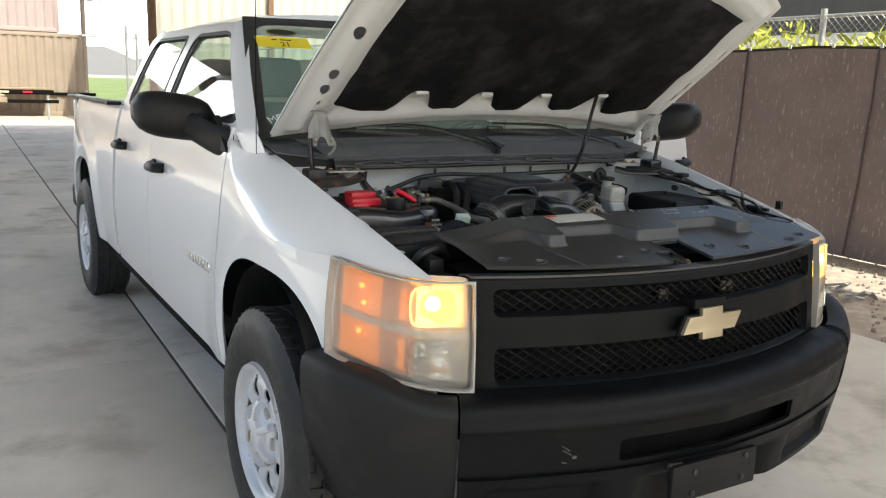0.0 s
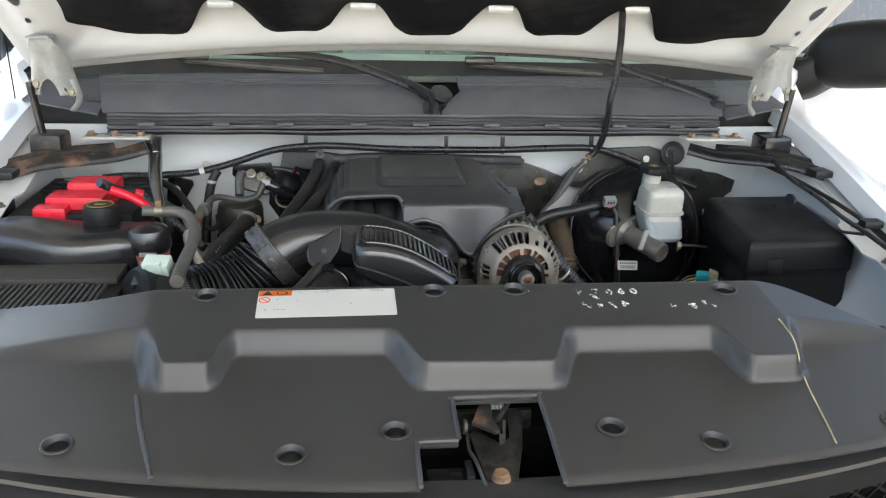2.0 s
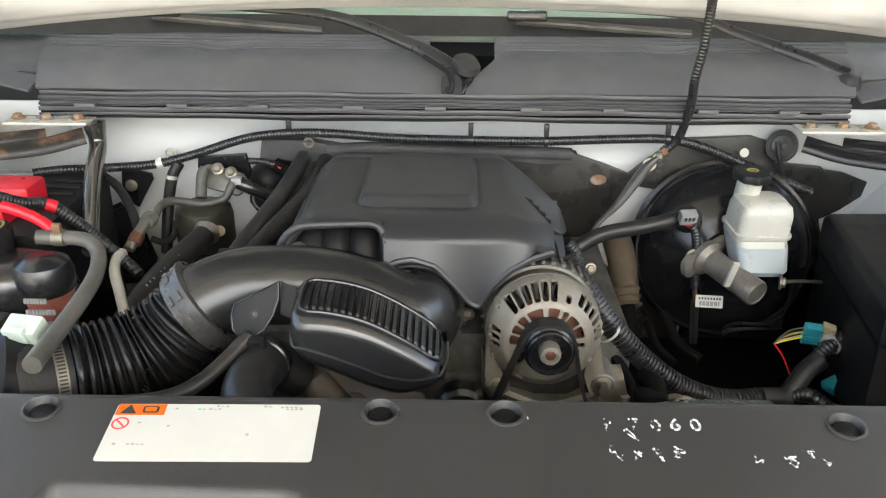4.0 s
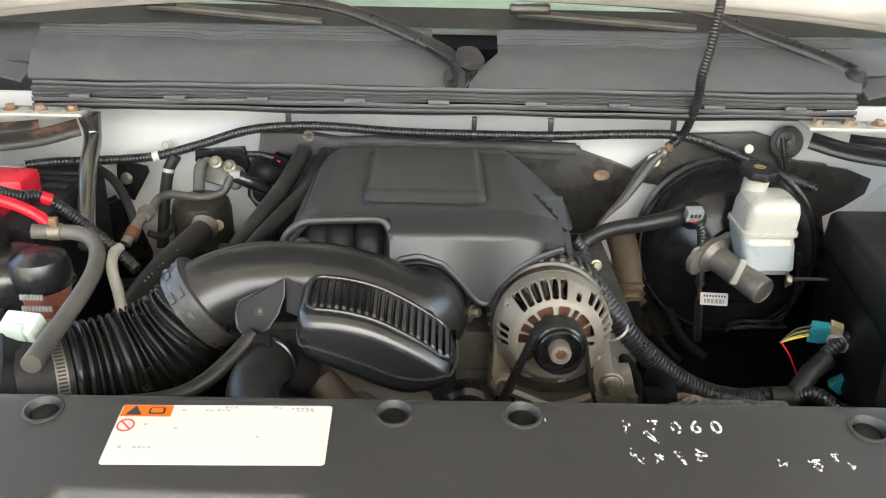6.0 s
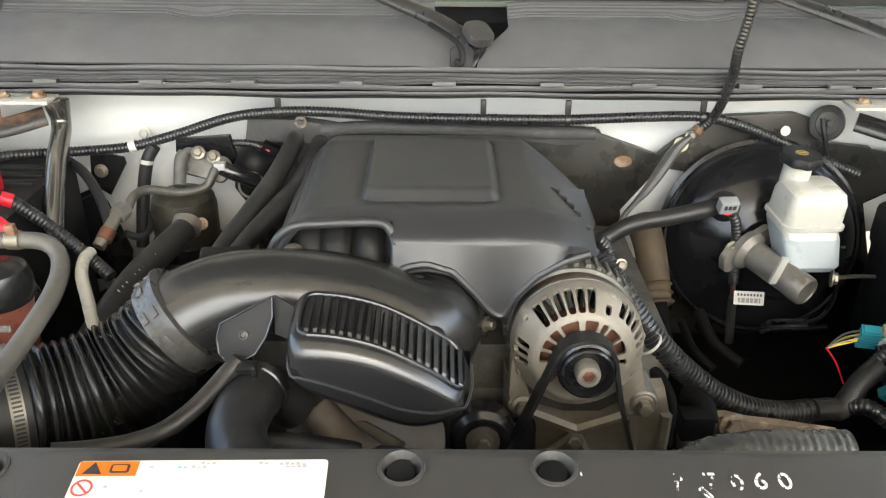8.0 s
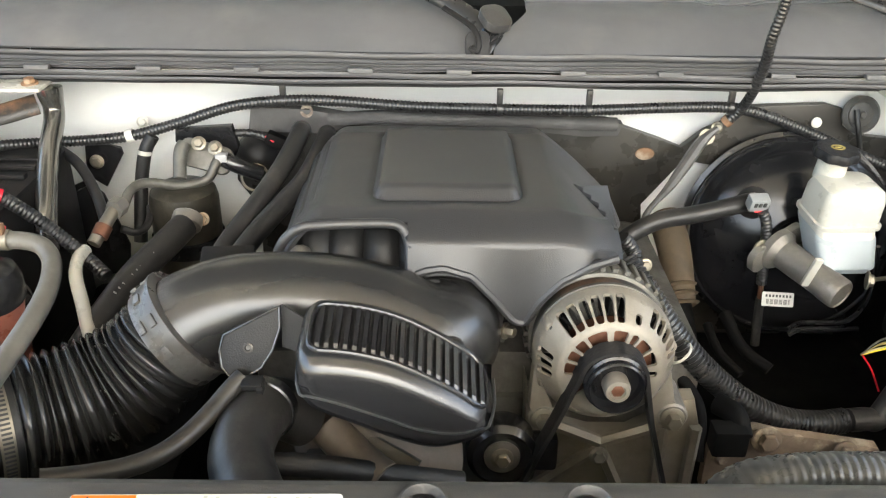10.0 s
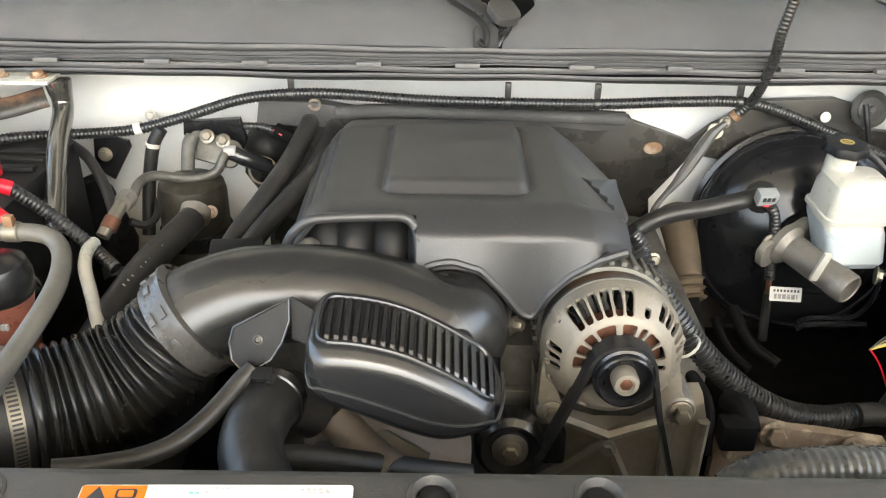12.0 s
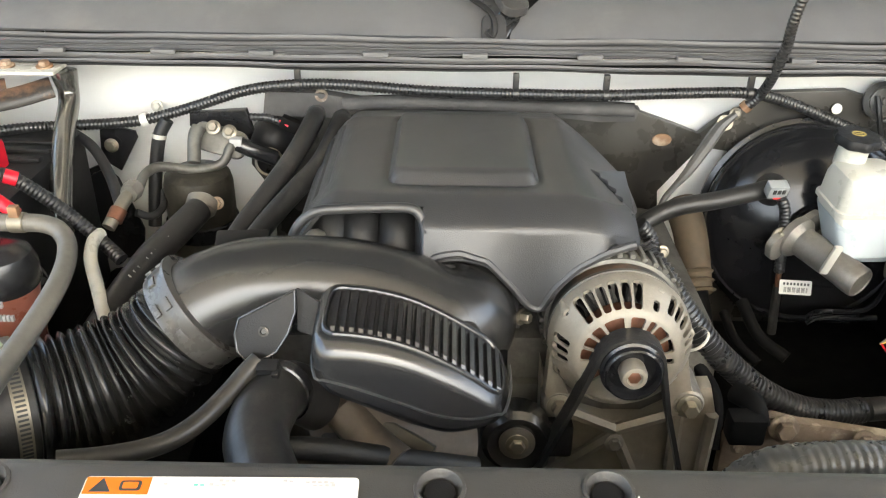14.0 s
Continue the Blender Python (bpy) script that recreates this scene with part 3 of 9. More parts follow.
def trailer(x0, x1, y0, y1, z, stakes, axles, stake_end=0.0):
    t = thing("flatbed_trailer", "flatbed trailer with a weathered plank deck" + (" and dark stake sides" if stakes else ""), "trailer", group="trailers in the yard")
    n = 9
    for k in range(n):
        a = y0 + (y1 - y0) * k / n
        bm = B()
        box(bm, x0, x1, a + 0.01, a + (y1 - y0) / n - 0.01, z, z + 0.05, 0.005)
        part("plank", bm, WOOD, t)
    for y in (y0, y1 - 0.08):
        bm = B()
        box(bm, x0 - 0.05, x1 + 0.05, y, y + 0.08, z - 0.16, z - 0.01, 0.01)
        part("side_rail", bm, WOOD if stakes else DARK, t)
    bm = B()
    box(bm, x1, x1 + 1.5, (y0 + y1) / 2 - 0.05, (y0 + y1) / 2 + 0.05, z - 0.2, z - 0.1)
    part("tongue", bm, DARK, t)
    for x in axles:
        for y in (y0 + 0.05, y1 - 0.05):
            yard_wheel(t, x, y, 0.36, 0.2)
    bm = B()
    rod(bm, (x1 + 1.2, (y0 + y1) / 2, -0.03), (x1 + 1.2, (y0 + y1) / 2, z), 0.04)
    part("jack", bm, GALV, t)
    if not stakes:
        for k in range(8):
            bm = B()
            xa = x0 + 0.2 + k * (x1 - x0 - 0.4) / 8
            box(bm, xa, xa + 0.28, y0 - 0.012, y0 - 0.002, z - 0.11, z - 0.05)
            part("reflective_tape", bm, RED if k % 2 else LABEL, t)
    if stakes:
        for k in range(4):
            bm = B()
            box(bm, x0, stake_end, y0 - 0.03, y0, z + 0.12 + k * 0.22, z + 0.27 + k * 0.22, 0.005)
            part("stake_board", bm, WOOD_DARK, t)
        for k in range(6):
            bm = B()
            x = x0 + 0.1 + (stake_end - x0 - 0.25) * k / 5
            box(bm, x - 0.03, x + 0.03, y0, y0 + 0.04, z, z + 1.0, 0.004)
            part("stake", bm, WOOD_DARK, t)


trailer(-7.6, -0.15, 26.0, 28.0, 0.72, True, (-2.45, -1.5), -1.92)
trailer(-4.4, 1.5, 30.0, 32.0, 0.86, False, (-2.2, -1.3))
trailer(-17.0, -9.2, 26.2, 28.3, 0.72, True, (-13.2, -12.2), -10.0)

lamp = thing("street_lamp", "tall steel pole with a cross arm of floodlights", "lamp")
bm = B()
rod(bm, (3.8, 39, -0.03), (3.8, 39, 4.95), 0.10)
part("pole", bm, WOOD_DARK, lamp)
for z in (4.5, 4.62):
    bm = B()
    rod(bm, (3.0, 39, z), (4.6, 39, z), 0.04)
    part("arm", bm, GALV, lamp)
for x in (3.0, 3.45, 4.15, 4.6):
    bm = B()
    box(bm, x - 0.13, x + 0.13, 38.8, 39.1, 4.64, 4.8, 0.03)
    part("head", bm, DARK, lamp)
gate = thing("gate", "chain-link yard gate between steel poles", "gate")
for k, x in enumerate((5.0, 5.4, 6.0, 7.4)):
    bm = B()
    rod(bm, (x, 36, -0.03), (x, 36, 3.4 - 0.3 * (k % 2)), 0.06)
    part("post", bm, GALV, gate)
bm = B()
rod(bm, (3.2, 36, 2.9), (7.4, 36, 2.9), 0.04)
part("rail", bm, GALV, gate)
bm = B()
sheet(bm, lambda u, v: (u, v, -0.022), lin(-30, 60, 2), lin(48, 300, 2))
tagged(part("grass", bm, FIELD), "green field beyond the yard", "grass", kind="stuff")
bm = B()
sheet(bm, lambda u, v: (u, 560 + 30 * math.sin(u * 0.01), v * (18 + 9 * noise.noise((u * 0.012, 0, 0)) + 5 * noise.noise((u * 0.05, 3, 0))) - 1), lin(-500, 590, 120), [0, 0.5, 1])
tagged(part("backdrop", bm, HILL), "hazy far hills", "hills", kind="structure")

bm = B()
sheet(bm, lambda u, v: (u, 640 - 0.0004 * u * u, v), lin(-420, 420, 30), lin(-2, 170, 8))
tagged(part("backdrop", bm, HAZE), "bright hazy sky above the horizon", "sky", kind="structure")

# fence along the yard
fence = thing("fence", "chain-link fence covered with brown shade cloth", "fence", kind="structure")
FX, FY0, FY1 = 5.45, -14, 22


def cloth_point(u, v):
    k = (u - FY0) / 3.0
    sag = 0.03 * (1 - (2 * (k % 1) - 1) ** 2)
    return (FX + 0.02 * noise.noise((u * 1.5, v * 1.5, 0)) + 0.012 * noise.noise((u * 7, v * 9, 2)) + 0.05 * math.sin(v * 2.2), u, -0.02 + v * (1.93 - sag))


bm = B()
sheet(bm, cloth_point, lin(FY0, FY1, 240), lin(0, 1, 22), thick=0.003)
part("shade_cloth", bm, SHADE_MESH, fence, "wrinkled brown shade cloth")
# dark bands paint the posts' shade as it shows through the cloth
for k in range(-8, 7):
    y = 3.31 + 1.45 * k
    bm = B()
    tube(bm, [Vector(cloth_point(y + 0.05 * (1 - v) * 2, v)) - Vector((0.004, 0, 0)) for v in lin(0.01, 0.995, 8)], 0.020, 6, 3, flat=0.5)
    part("post_shade_band", bm, POST_SHADE, fence)
bm = B()
tube(bm, [cloth_point(y, 1.0) for y in lin(FY0, FY1, 120)], 0.014, 5, 1, raw=True)
part("cloth_hem", bm, RUBBER, fence, "black hem with pale ties")
for k in range(18):
    bm = B()
    p = Vector(cloth_point(0.4 + 0.48 * k, 1.0)) + Vector((-0.016, 0, 0.012))
    box(bm, -0.008, 0.008, -0.014, 0.014, -0.018, 0.018, 0.004, Matrix.Translation(p))
    part("tie", bm, LABEL, fence)
for k in range(13):
    bm = B()
    y = FY0 + 3.0 * k
    rod(bm, (FX + 0.15, y, -0.03), (FX + 0.15, y, 2.27), 0.03, 14)
    part("fence_post", bm, GALV, fence)
bm = B()
rod(bm, (FX + 0.15, FY0, 2.2), (FX + 0.15, FY1, 2.2), 0.018)
part("top_rail", bm, GALV, fence)
bm = B()
for k in range(int((FY1 - FY0) / 0.07)):
    y = FY0 + 0.07 * k
    for s in (1, -1):
        rod(bm, (FX + 0.12, y, 1.88), (FX + 0.12, y + s * 0.32, 2.2), 0.0018, 3)
part("chain_link", bm, GALV, fence)

# neighbour roof and bushes behind the fence
neighbour = thing("carport", "dark grey roofed carport with a white gutter", "building", kind="structure")
bm = B()
box(bm, 13.5, 20, -8, 22, 2.62, 4.6)
part("roof", bm, material("dark_grey_roof", (0.09, 0.09, 0.09), 0.7, vary=0.1, scale=2), neighbour)
bm = B()
box(bm, 13.4, 13.6, -8.1, 22.1, 2.42, 2.64, 0.02)
part("gutter", bm, material("gutter_white", (0.75, 0.74, 0.7), 0.5, vary=0.05), neighbour)
for y in (-8, -2, 4, 10, 16, 22):
    bm = B()
    box(bm, 13.6, 13.75, y - 0.07, y + 0.07, -0.03, 2.5)
    part("post", bm, GALV, neighbour)


def bush(x, y, r, seed):
    b = thing("bush", "bright yellow-green sunlit bush behind the fence", "bush", group="bushes behind the fence")
    rb = random.Random(seed)
    bm = B()
    for k in range(5):
        a = rb.uniform(0, 6.28)
        tube(bm, [(x, y, -0.03), (x + 0.2 * r * math.cos(a), y + 0.2 * r * math.sin(a), r * 0.7), (x + 0.5 * r * math.cos(a), y + 0.5 * r * math.sin(a), r * 1.5)], lambda f: 0.03 * (1.2 - f), 6, 4)
    part("trunk", bm, WOOD_DARK, b)
    verts, faces = [], []
    for k in range(2600):
        d = Vector((rb.gauss(0, 1), rb.gauss(0, 1), rb.gauss(0, 1))).normalized() * r * rb.uniform(0.55, 1.0) ** 0.5
        lump = 1 + 0.3 * noise.noise((d * 2.5 / r) + Vector((seed, 0, 0)))
        c = Vector((x, y, r * 0.98)) + Vector((d.x * 1.1, d.y * 1.2, d.z)) * lump
        q = Euler((rb.uniform(0, 6), rb.uniform(0, 6), rb.uniform(0, 6))).to_matrix()
        s = rb.uniform(0.05, 0.11)
        n0 = len(verts)
        verts += [c + q @ Vector(p) * s for p in ((-1, 0, 0), (0, -0.5, 0.1), (1, 0, 0), (0, 0.5, 0.1))]
        faces.append((n0, n0 + 1, n0 + 2, n0 + 3))
    me = bpy.data.meshes.new("crown")
    me.from_pydata(verts, [], faces)
    me.materials.append(LEAF)
    o = new("crown", me)
    o.parent = b


for k, (x, y, r) in enumerate(((8.6, 1.2, 1.15), (8.9, 3.4, 1.2), (8.4, 5.4, 1.1), (9.0, 7.6, 1.25), (8.7, 10.0, 1.2), (9.0, -1.4, 1.2), (8.8, 12.6, 1.2), (9.0, 15.3, 1.25))):
    bush(x, y, r, k + 1)

# ---- pickup truck: body ----
truck = thing("pickup_truck", "white crew-cab pickup with black bumper, hood and one door open", "truck")
ZT, XT = (0.45, 0.6, 0.8, 1.0, 1.12, 1.22, 1.30), (0.950, 0.966, 0.972, 0.962, 0.948, 0.930, 0.908)


def half_width(y, z):
    w = table(z, ZT, XT)
    if y < 1.0:
        w -= 0.085 * ((1.0 - y) / 0.47) ** 2
    if y > 4.9:
        w -= 0.06 * ((y - 4.9) / 0.65) ** 2
    for yc in (0.965, 4.59):
        d = math.hypot((y - yc) / 0.52, (z - 0.45) / 0.58)
        w += 0.016 * max(0.0, 1 - abs(d - 0.95) / 0.35)
    return w


def arch(y, yc, a=0.415, h=0.52, z0=0.40):
    t = abs(y - yc) / a
    return z0 + h * (1 - t ** 3.0) ** (1 / 3.0) if t < 1 else 0.0


def side_bottom(y):
    return max(0.47, arch(y, 0.965), arch(y, 4.59))


def cols(a, b, n, marks=()):
    c = lin(a, b, n)
    for m in marks:
        if a < m < b:
            c += [m - 0.0015, m + 0.0015]
    return sorted(c)


MARKS = (0.55, 1.38, 4.175, 5.005)


def body_side(s, y0, y1, ztop, n=40, fold=0.02):
    bm = B()

    def f(y, v):
        zb = side_bottom(y)
        z = zb + (ztop(y) - zb) * v
        return (s * half_width(y, z), y, z)
    sheet(bm, f, cols(y0, y1, n, MARKS), lin(0, 1, 22), thick=s * fold)
    return bm


def lamp_plan(t):
    """Plan from the inner edge (0) to the outer edge (1)."""
    a = (1 - t)
    x = a * a * 0.662 + 2 * a * t * 0.845 + t * t * 0.915
    y = a * a * 0.262 + 2 * a * t * 0.315 + t * t * 0.545
    return x, y


def lamp_point(s, t, q, off=0.0):
    x, y = lamp_plan(t)
    x2, y2 = lamp_plan(min(1, t + 0.01) if t < 0.99 else 1)
    x1, y1 = lamp_plan(max(0, t - 0.01))
    L = math.hypot(x2 - x1, y2 - y1)
    nx, ny = (y2 - y1) / L, -(x2 - x1) / L
    zb, zt = 0.716 + 0.055 * t ** 1.5, 0.992 + 0.03 * t - 0.012 * math.sin(math.pi * t)
    z = zb + (zt - zb) * q
    o = off + 0.006 * math.sin(math.pi * q) - 0.02 * (q - 0.5)
    return (s * (x + nx * o), y + ny * o, z)


def fender_point(s, u, v):
    yb = 1.43
    if v < 0.62:
        y = 0.535 + (yb - 0.535) * u
        zs = table(y, (0.5, 0.8, 1.1, 1.28, 1.43), (0.952, 0.98, 1.035, 1.11, 1.265))
        zb = max(0.47, arch(y, 0.965), 0.76 - 0.2 * sstep(y, 0.535, 0.62) if y < 0.62 else 0)
        z = zb + (zs - zb) * (v / 0.62)
        return (s * half_width(y, z), y, z)
    t = (v - 0.62) / 0.38
    ys = 0.535 - 0.23 * sstep(t, 0, 0.85) * min(1, t * 1.15)
    y = ys + (yb - ys) * u
    yo = 0.535 + (yb - 0.535) * u
    zs = table(yo, (0.5, 0.8, 1.1, 1.28, 1.43), (0.952, 0.98, 1.035, 1.11, 1.265))
    xo = half_width(yo, zs)
    xi = table(y, (0.3, 0.5, 1.0, 1.52), (0.752, 0.768, 0.800, 0.818))
    zi = table(y, (0.3, 0.5, 0.8, 1.15, 1.52), (1.005, 1.055, 1.12, 1.195, 1.255))
    if t < 0.86:
        q = t / 0.86
        a = q * math.pi / 2
        return (s * (xi + (xo - xi) * (0.82 * math.cos(a) + 0.18 * (1 - q))), y, zs + (zi - zs) * (0.72 * math.sin(a) + 0.28 * q))
    q = (t - 0.86) / 0.14
    return (s * (xi - 0.012 * q), y, zi - 0.035 * q)


def fender_skin(s, u, v):
    """The fender with its front edge drawn onto the headlight's top edge."""
    p = Vector(fender_point(s, u, v))
    if v > 0.62:
        q = min(1, (v - 0.62) / 0.38 / 0.86)
        down = max(0, (v - 0.62) / 0.38 - 0.86) / 0.14
        L = Vector(lamp_point(s, 1 - 0.72 * q, 1.0)) + Vector((0, 0.004, 0.004 - 0.035 * down))
        p += (L - Vector(fender_point(s, 0, v))) * (1 - u) ** 3
    return p


for s in (-1, 1):
    bm = B()
    sheet(bm, lambda u, v: fender_skin(s, u, v), [0] + [(y - 0.535) / 0.895 for y in cols(0.535, 1.43, 44, (0.55, 1.38))][1:-1] + [1], lin(0, 0.62, 18) + lin(0.62, 0.9467, 16)[1:] + lin(0.9467, 1, 2)[1:])
    fender = part("fender", bm, PAINT, truck, "white painted front fender")
    # wheel house
    bm = B()
    sheet(bm, lambda u, v: (s * (0.955 - 0.33 * v), 0.965 + 0.405 * math.cos(math.pi * u), 0.40 + 0.51 * math.sin(math.pi * u) ** 0.75), lin(0, 1, 24), lin(0, 1, 4))
    part("wheel_liner", bm, RUBBER, truck)
    bm = B()
    box(bm, s * 0.63 - 0.01, s * 0.63 + 0.01, 0.5, 1.42, 0.25, 0.93)
    part("splash_panel", bm, DARK, truck)
    bm = B()
    box(bm, s * 0.63 - 0.01, s * 0.63 + 0.01, 4.1, 5.1, 0.25, 0.93)
    part("splash_panel", bm, DARK, truck)
    bm = B()
    sheet(bm, lambda u, v: (s * (0.955 - 0.33 * v), 4.59 + 0.405 * math.cos(math.pi * u), 0.40 + 0.51 * math.sin(math.pi * u) ** 0.75), lin(0, 1, 24), lin(0, 1, 4))
    part("wheel_liner", bm, RUBBER, truck)
    for y, z in ((1.325, 0.74), (1.345, 0.6)):
        bm = B()
        lathe(bm, [(0.011, 0), (0.011, 0.004), (0.006, 0.008)], along((s * 0.93, y, z), (s * 0.93, y - 1, z + 0.2)), 14)
        part("clip", bm, HOSE_GREY, truck)
    # bed side
    bm = body_side(s, 3.53, 5.56, lambda y: 1.30, 60, 0.03)
    bed = part("bed_side", bm, PAINT, truck, "white pickup bed side")
    bm = B()
    box(bm, s * 0.93 - 0.05, s * 0.93 + 0.03, 3.54, 5.2, 1.298, 1.318, 0.008)
    part("bed_rail_cap", bm, PLASTIC, bed, "black plastic bed rail cap")
    bm = B()
    box(bm, s * 0.86 - 0.02, s * 0.86 + 0.02, 3.55, 5.5, 0.7, 1.29)
    part("bed_inner_wall", bm, DARK, bed)
bm = B()
box(bm, -0.86, 0.86, 3.55, 5.5, 0.68, 0.72)
part("bed_floor", bm, DARK, truck)
bm = B()
box(bm, -0.9, 0.9, 5.48, 5.56, 0.6, 1.27, 0.02)
part("tailgate", bm, PAINT, truck)
bm = B()
box(bm, -0.92, 0.92, 5.56, 5.72, 0.45, 0.62, 0.03)
part("rear_bumper", bm, BUMPER, truck)
bm = B()
box(bm, -0.88, 0.88, 3.44, 3.52, 0.5, 1.32, 0.02)
part("cab_back", bm, PAINT, truck)
bm = B()
box(bm, -0.9, 0.9, 1.45, 5.5, 0.36, 0.47, 0.02)
part("frame_floor", bm, DARK, truck)


def a_line(z):
    return 1.345 + (z - 1.28) * 1.70


def green_x(z):
    return table(z, (1.28, 1.4, 1.55, 1.66, 1.72), (0.905, 0.858, 0.79, 0.725, 0.66))


def door(s, y0, y1, front, m):
    """A door: lower skin, window frame, glass, handle; the front one also carries the mirror."""
    bm = body_side(s, y0 + 0.004, y1 - 0.004, lambda y: 1.30, 28, 0.03)
    d = part("door", bm, PAINT, truck, "white painted door" + (", swung open" if m is not None else ""))
    if m is not None:
        d.matrix_basis = m
    ztop = 1.69

    def yl(z):
        return a_line(z) + 0.05 if front else y0 + 0.004

    def yr(z):
        return y1 - 0.004 if front else y1 - 0.004 - (z - 1.3) * 0.18

    def f(u, v):
        z = 1.295 + (ztop - 1.295) * v
        y = yl(z) + (yr(z) - yl(z)) * u
        return (s * green_x(z), y, z)

    def win(u, v, inset):
        x, y, z = f(u, v)
        lo = yl(z) + (-0.035 if front else 0.06)
        d1 = (y - lo) / (1.9 if front else 1)
        d2 = yr(z) - 0.055 - y
        d3, d4 = z - 1.315, 1.648 - z
        ds = sorted((d1, d2, d3, d4))
        r = 0.06
        if ds[0] < r and ds[1] < r:
            return r - math.hypot(r - ds[0], r - ds[1]) - inset
        return ds[0] - inset
    bm = B()
    sheet(bm, f, lin(0, 1, 40), lin(0, 1, 24), keep=lambda u, v: -win(u, v, 0.0), thick=s * 0.03)
    part("window_frame", bm, PAINT, d)
    bm = B()
    sheet(bm, lambda u, v: (f(u, v)[0] * 0.988, *f(u, v)[1:]), lin(0, 1, 40), lin(0, 1, 24), keep=lambda u, v: win(u, v, -0.012))
    g = part("window_glass", bm, WINDOW, d, "tinted side window")
    g.visible_shadow = False
    bm = B()
    sheet(bm, lambda u, v: (f(u, v)[0] * 1.003, *f(u, v)[1:]), lin(0, 1, 60), lin(0, 1, 40), keep=lambda u, v: 0.008 - abs(win(u, v, 0.002)), thick=s * 0.006)
    part("window_seal", bm, RUBBER, d)
    # handle
    hy, hz = y1 - 0.2, 1.075 if front else 1.105
    hx = half_width(hy, hz)
    bm = B()
    tube(bm, [(s * (hx + 0.004), hy - 0.10, hz), (s * (hx + 0.035), hy - 0.07, hz), (s * (hx + 0.038), hy + 0.03, hz), (s * (hx + 0.004), hy + 0.09, hz)], 0.024, 10, 6, flat=0.8)
    lathe(bm, [(0.026, 0), (0.026, 0.012), (0.02, 0.016)], along((s * hx, hy + 0.075, hz), (s * (hx + 1), hy + 0.075, hz)), 18)
    part("door_handle", bm, PLASTIC, d, "black door handle")
    if front:
        bm = B()
        rings = []
        for k in range(13):
            t = k / 12
            x = s * ((0.895 if m is None else 0.925) + 0.275 * t)
            e = (1 - abs(2 * t - 1.0) ** 3.2) ** 0.5 if 0 < t < 1 else 0.16
            hh, dd = 0.022 + 0.062 * e, 0.025 + 0.07 * e
            zc = 1.305 + 0.035 * t
            rings.append([(x, (1.735 if m is None else 1.56) + dd * math.copysign(abs(math.cos(a)) ** 0.7, math.cos(a)) + 0.05 * t, zc + hh * math.copysign(abs(math.sin(a)) ** 0.7, math.sin(a))) for a in (2 * math.pi * j / 24 for j in range(24))])
        ring_loft(bm, rings)
        part("mirror", bm, PLASTIC, d, "large black plastic door mirror")
        bm = B()
        plate(bm, [(1.42, 1.215), (1.60, 1.215), (1.635, 1.29), (1.56, 1.335)], 0.02, Matrix(((0, 0, s, s * 0.918), (1, 0, 0, 0), (0, 1, 0, 0), (0, 0, 0, 1))), 0.004)
        my = 1.735 if m is None else 1.58
        rings = []
        for k in range(9):
            t = k / 8
            cy, cz = 1.52 + (my - 1.52) * sstep(t, 0, 1), 1.245 + 0.05 * sstep(t, 0.1, 0.9)
            hy, hz = 0.085 - 0.02 * t, 0.058 - 0.012 * t
            rings.append([(s * (0.905 + 0.115 * t), cy + hy * math.copysign(abs(math.cos(a)) ** 0.6, math.cos(a)), cz + hz * math.copysign(abs(math.sin(a)) ** 0.6, math.sin(a))) for a in (2 * math.pi * j / 20 for j in range(20))])
        ring_loft(bm, rings)
        part("mirror_base", bm, PLASTIC, d)
    return d


door(-1, 1.435, 2.60, True, None)
door(-1, 2.60, 3.46, False, None)
HINGE = Vector((0.97, 1.46, 0))
door(1, 1.435, 2.60, True, Matrix.Translation(HINGE) @ pose(0, 0, 0, 0, 0, -58) @ Matrix.Translation(-HINGE))
door(1, 2.60, 3.46, False, None)

# pillars, roof, glass
for s in (-1, 1):
    bm = B()

    def pillar(u, v):
        z = 1.15 + 0.545 * v
        y0 = a_line(z) - 0.012 if z > 1.28 else 1.333 - (1.28 - z) * 0.15
        w = 0.062
        x = green_x(z) if z > 1.29 else table(z, (1.15, 1.21, 1.25, 1.29), (0.865, 0.885, 0.9, 0.912))
        return (s * (x - 0.055 * (1 - u) ** 2.2 - 0.001), y0 + w * u, z)
    sheet(bm, pillar, lin(0, 1, 8), lin(0, 1, 36), thick=s * 0.02)
    part("windshield_pillar", bm, PAINT, truck)
    bm = B()
    sheet(bm, lambda u, v: (s * (green_x(1.30 + 0.40 * v) + 0.004), 3.44 + 0.09 * u - 0.07 * v, 1.28 + 0.42 * v), lin(0, 1, 4), lin(0, 1, 8), thick=s * 0.03)
    part("rear_pillar", bm, PAINT, truck)
bm = B()
sheet(bm, lambda u, v: (0.68 * (2 * u - 1), 2.06 + 1.42 * v - 0.06 * (1 - (2 * u - 1) ** 2) * (1 - v), 1.69 + 0.065 * (1 - abs(2 * u - 1) ** 2.6) ** 0.6 * (0.75 + 0.5 * math.sin(math.pi * min(1, v * 1.1)))), lin(0, 1, 30), lin(0, 1, 20), thick=0.03)
part("roof", bm, PAINT, truck)


def screen(u, v):
    x = (2 * u - 1)
    return (x * (0.865 - 0.19 * v), 1.40 + 0.60 * v - 0.02 * x * x * (1 - v) + 0.07 * x * x * v, 1.262 + 0.448 * v + 0.012 * math.sin(math.pi * v))


bm = B()
sheet(bm, screen, lin(0, 1, 24), lin(0, 1, 16))
ws = part("windshield", bm, SCREEN, truck, "greenish windshield glass")
ws.visible_shadow = False
bm = B()
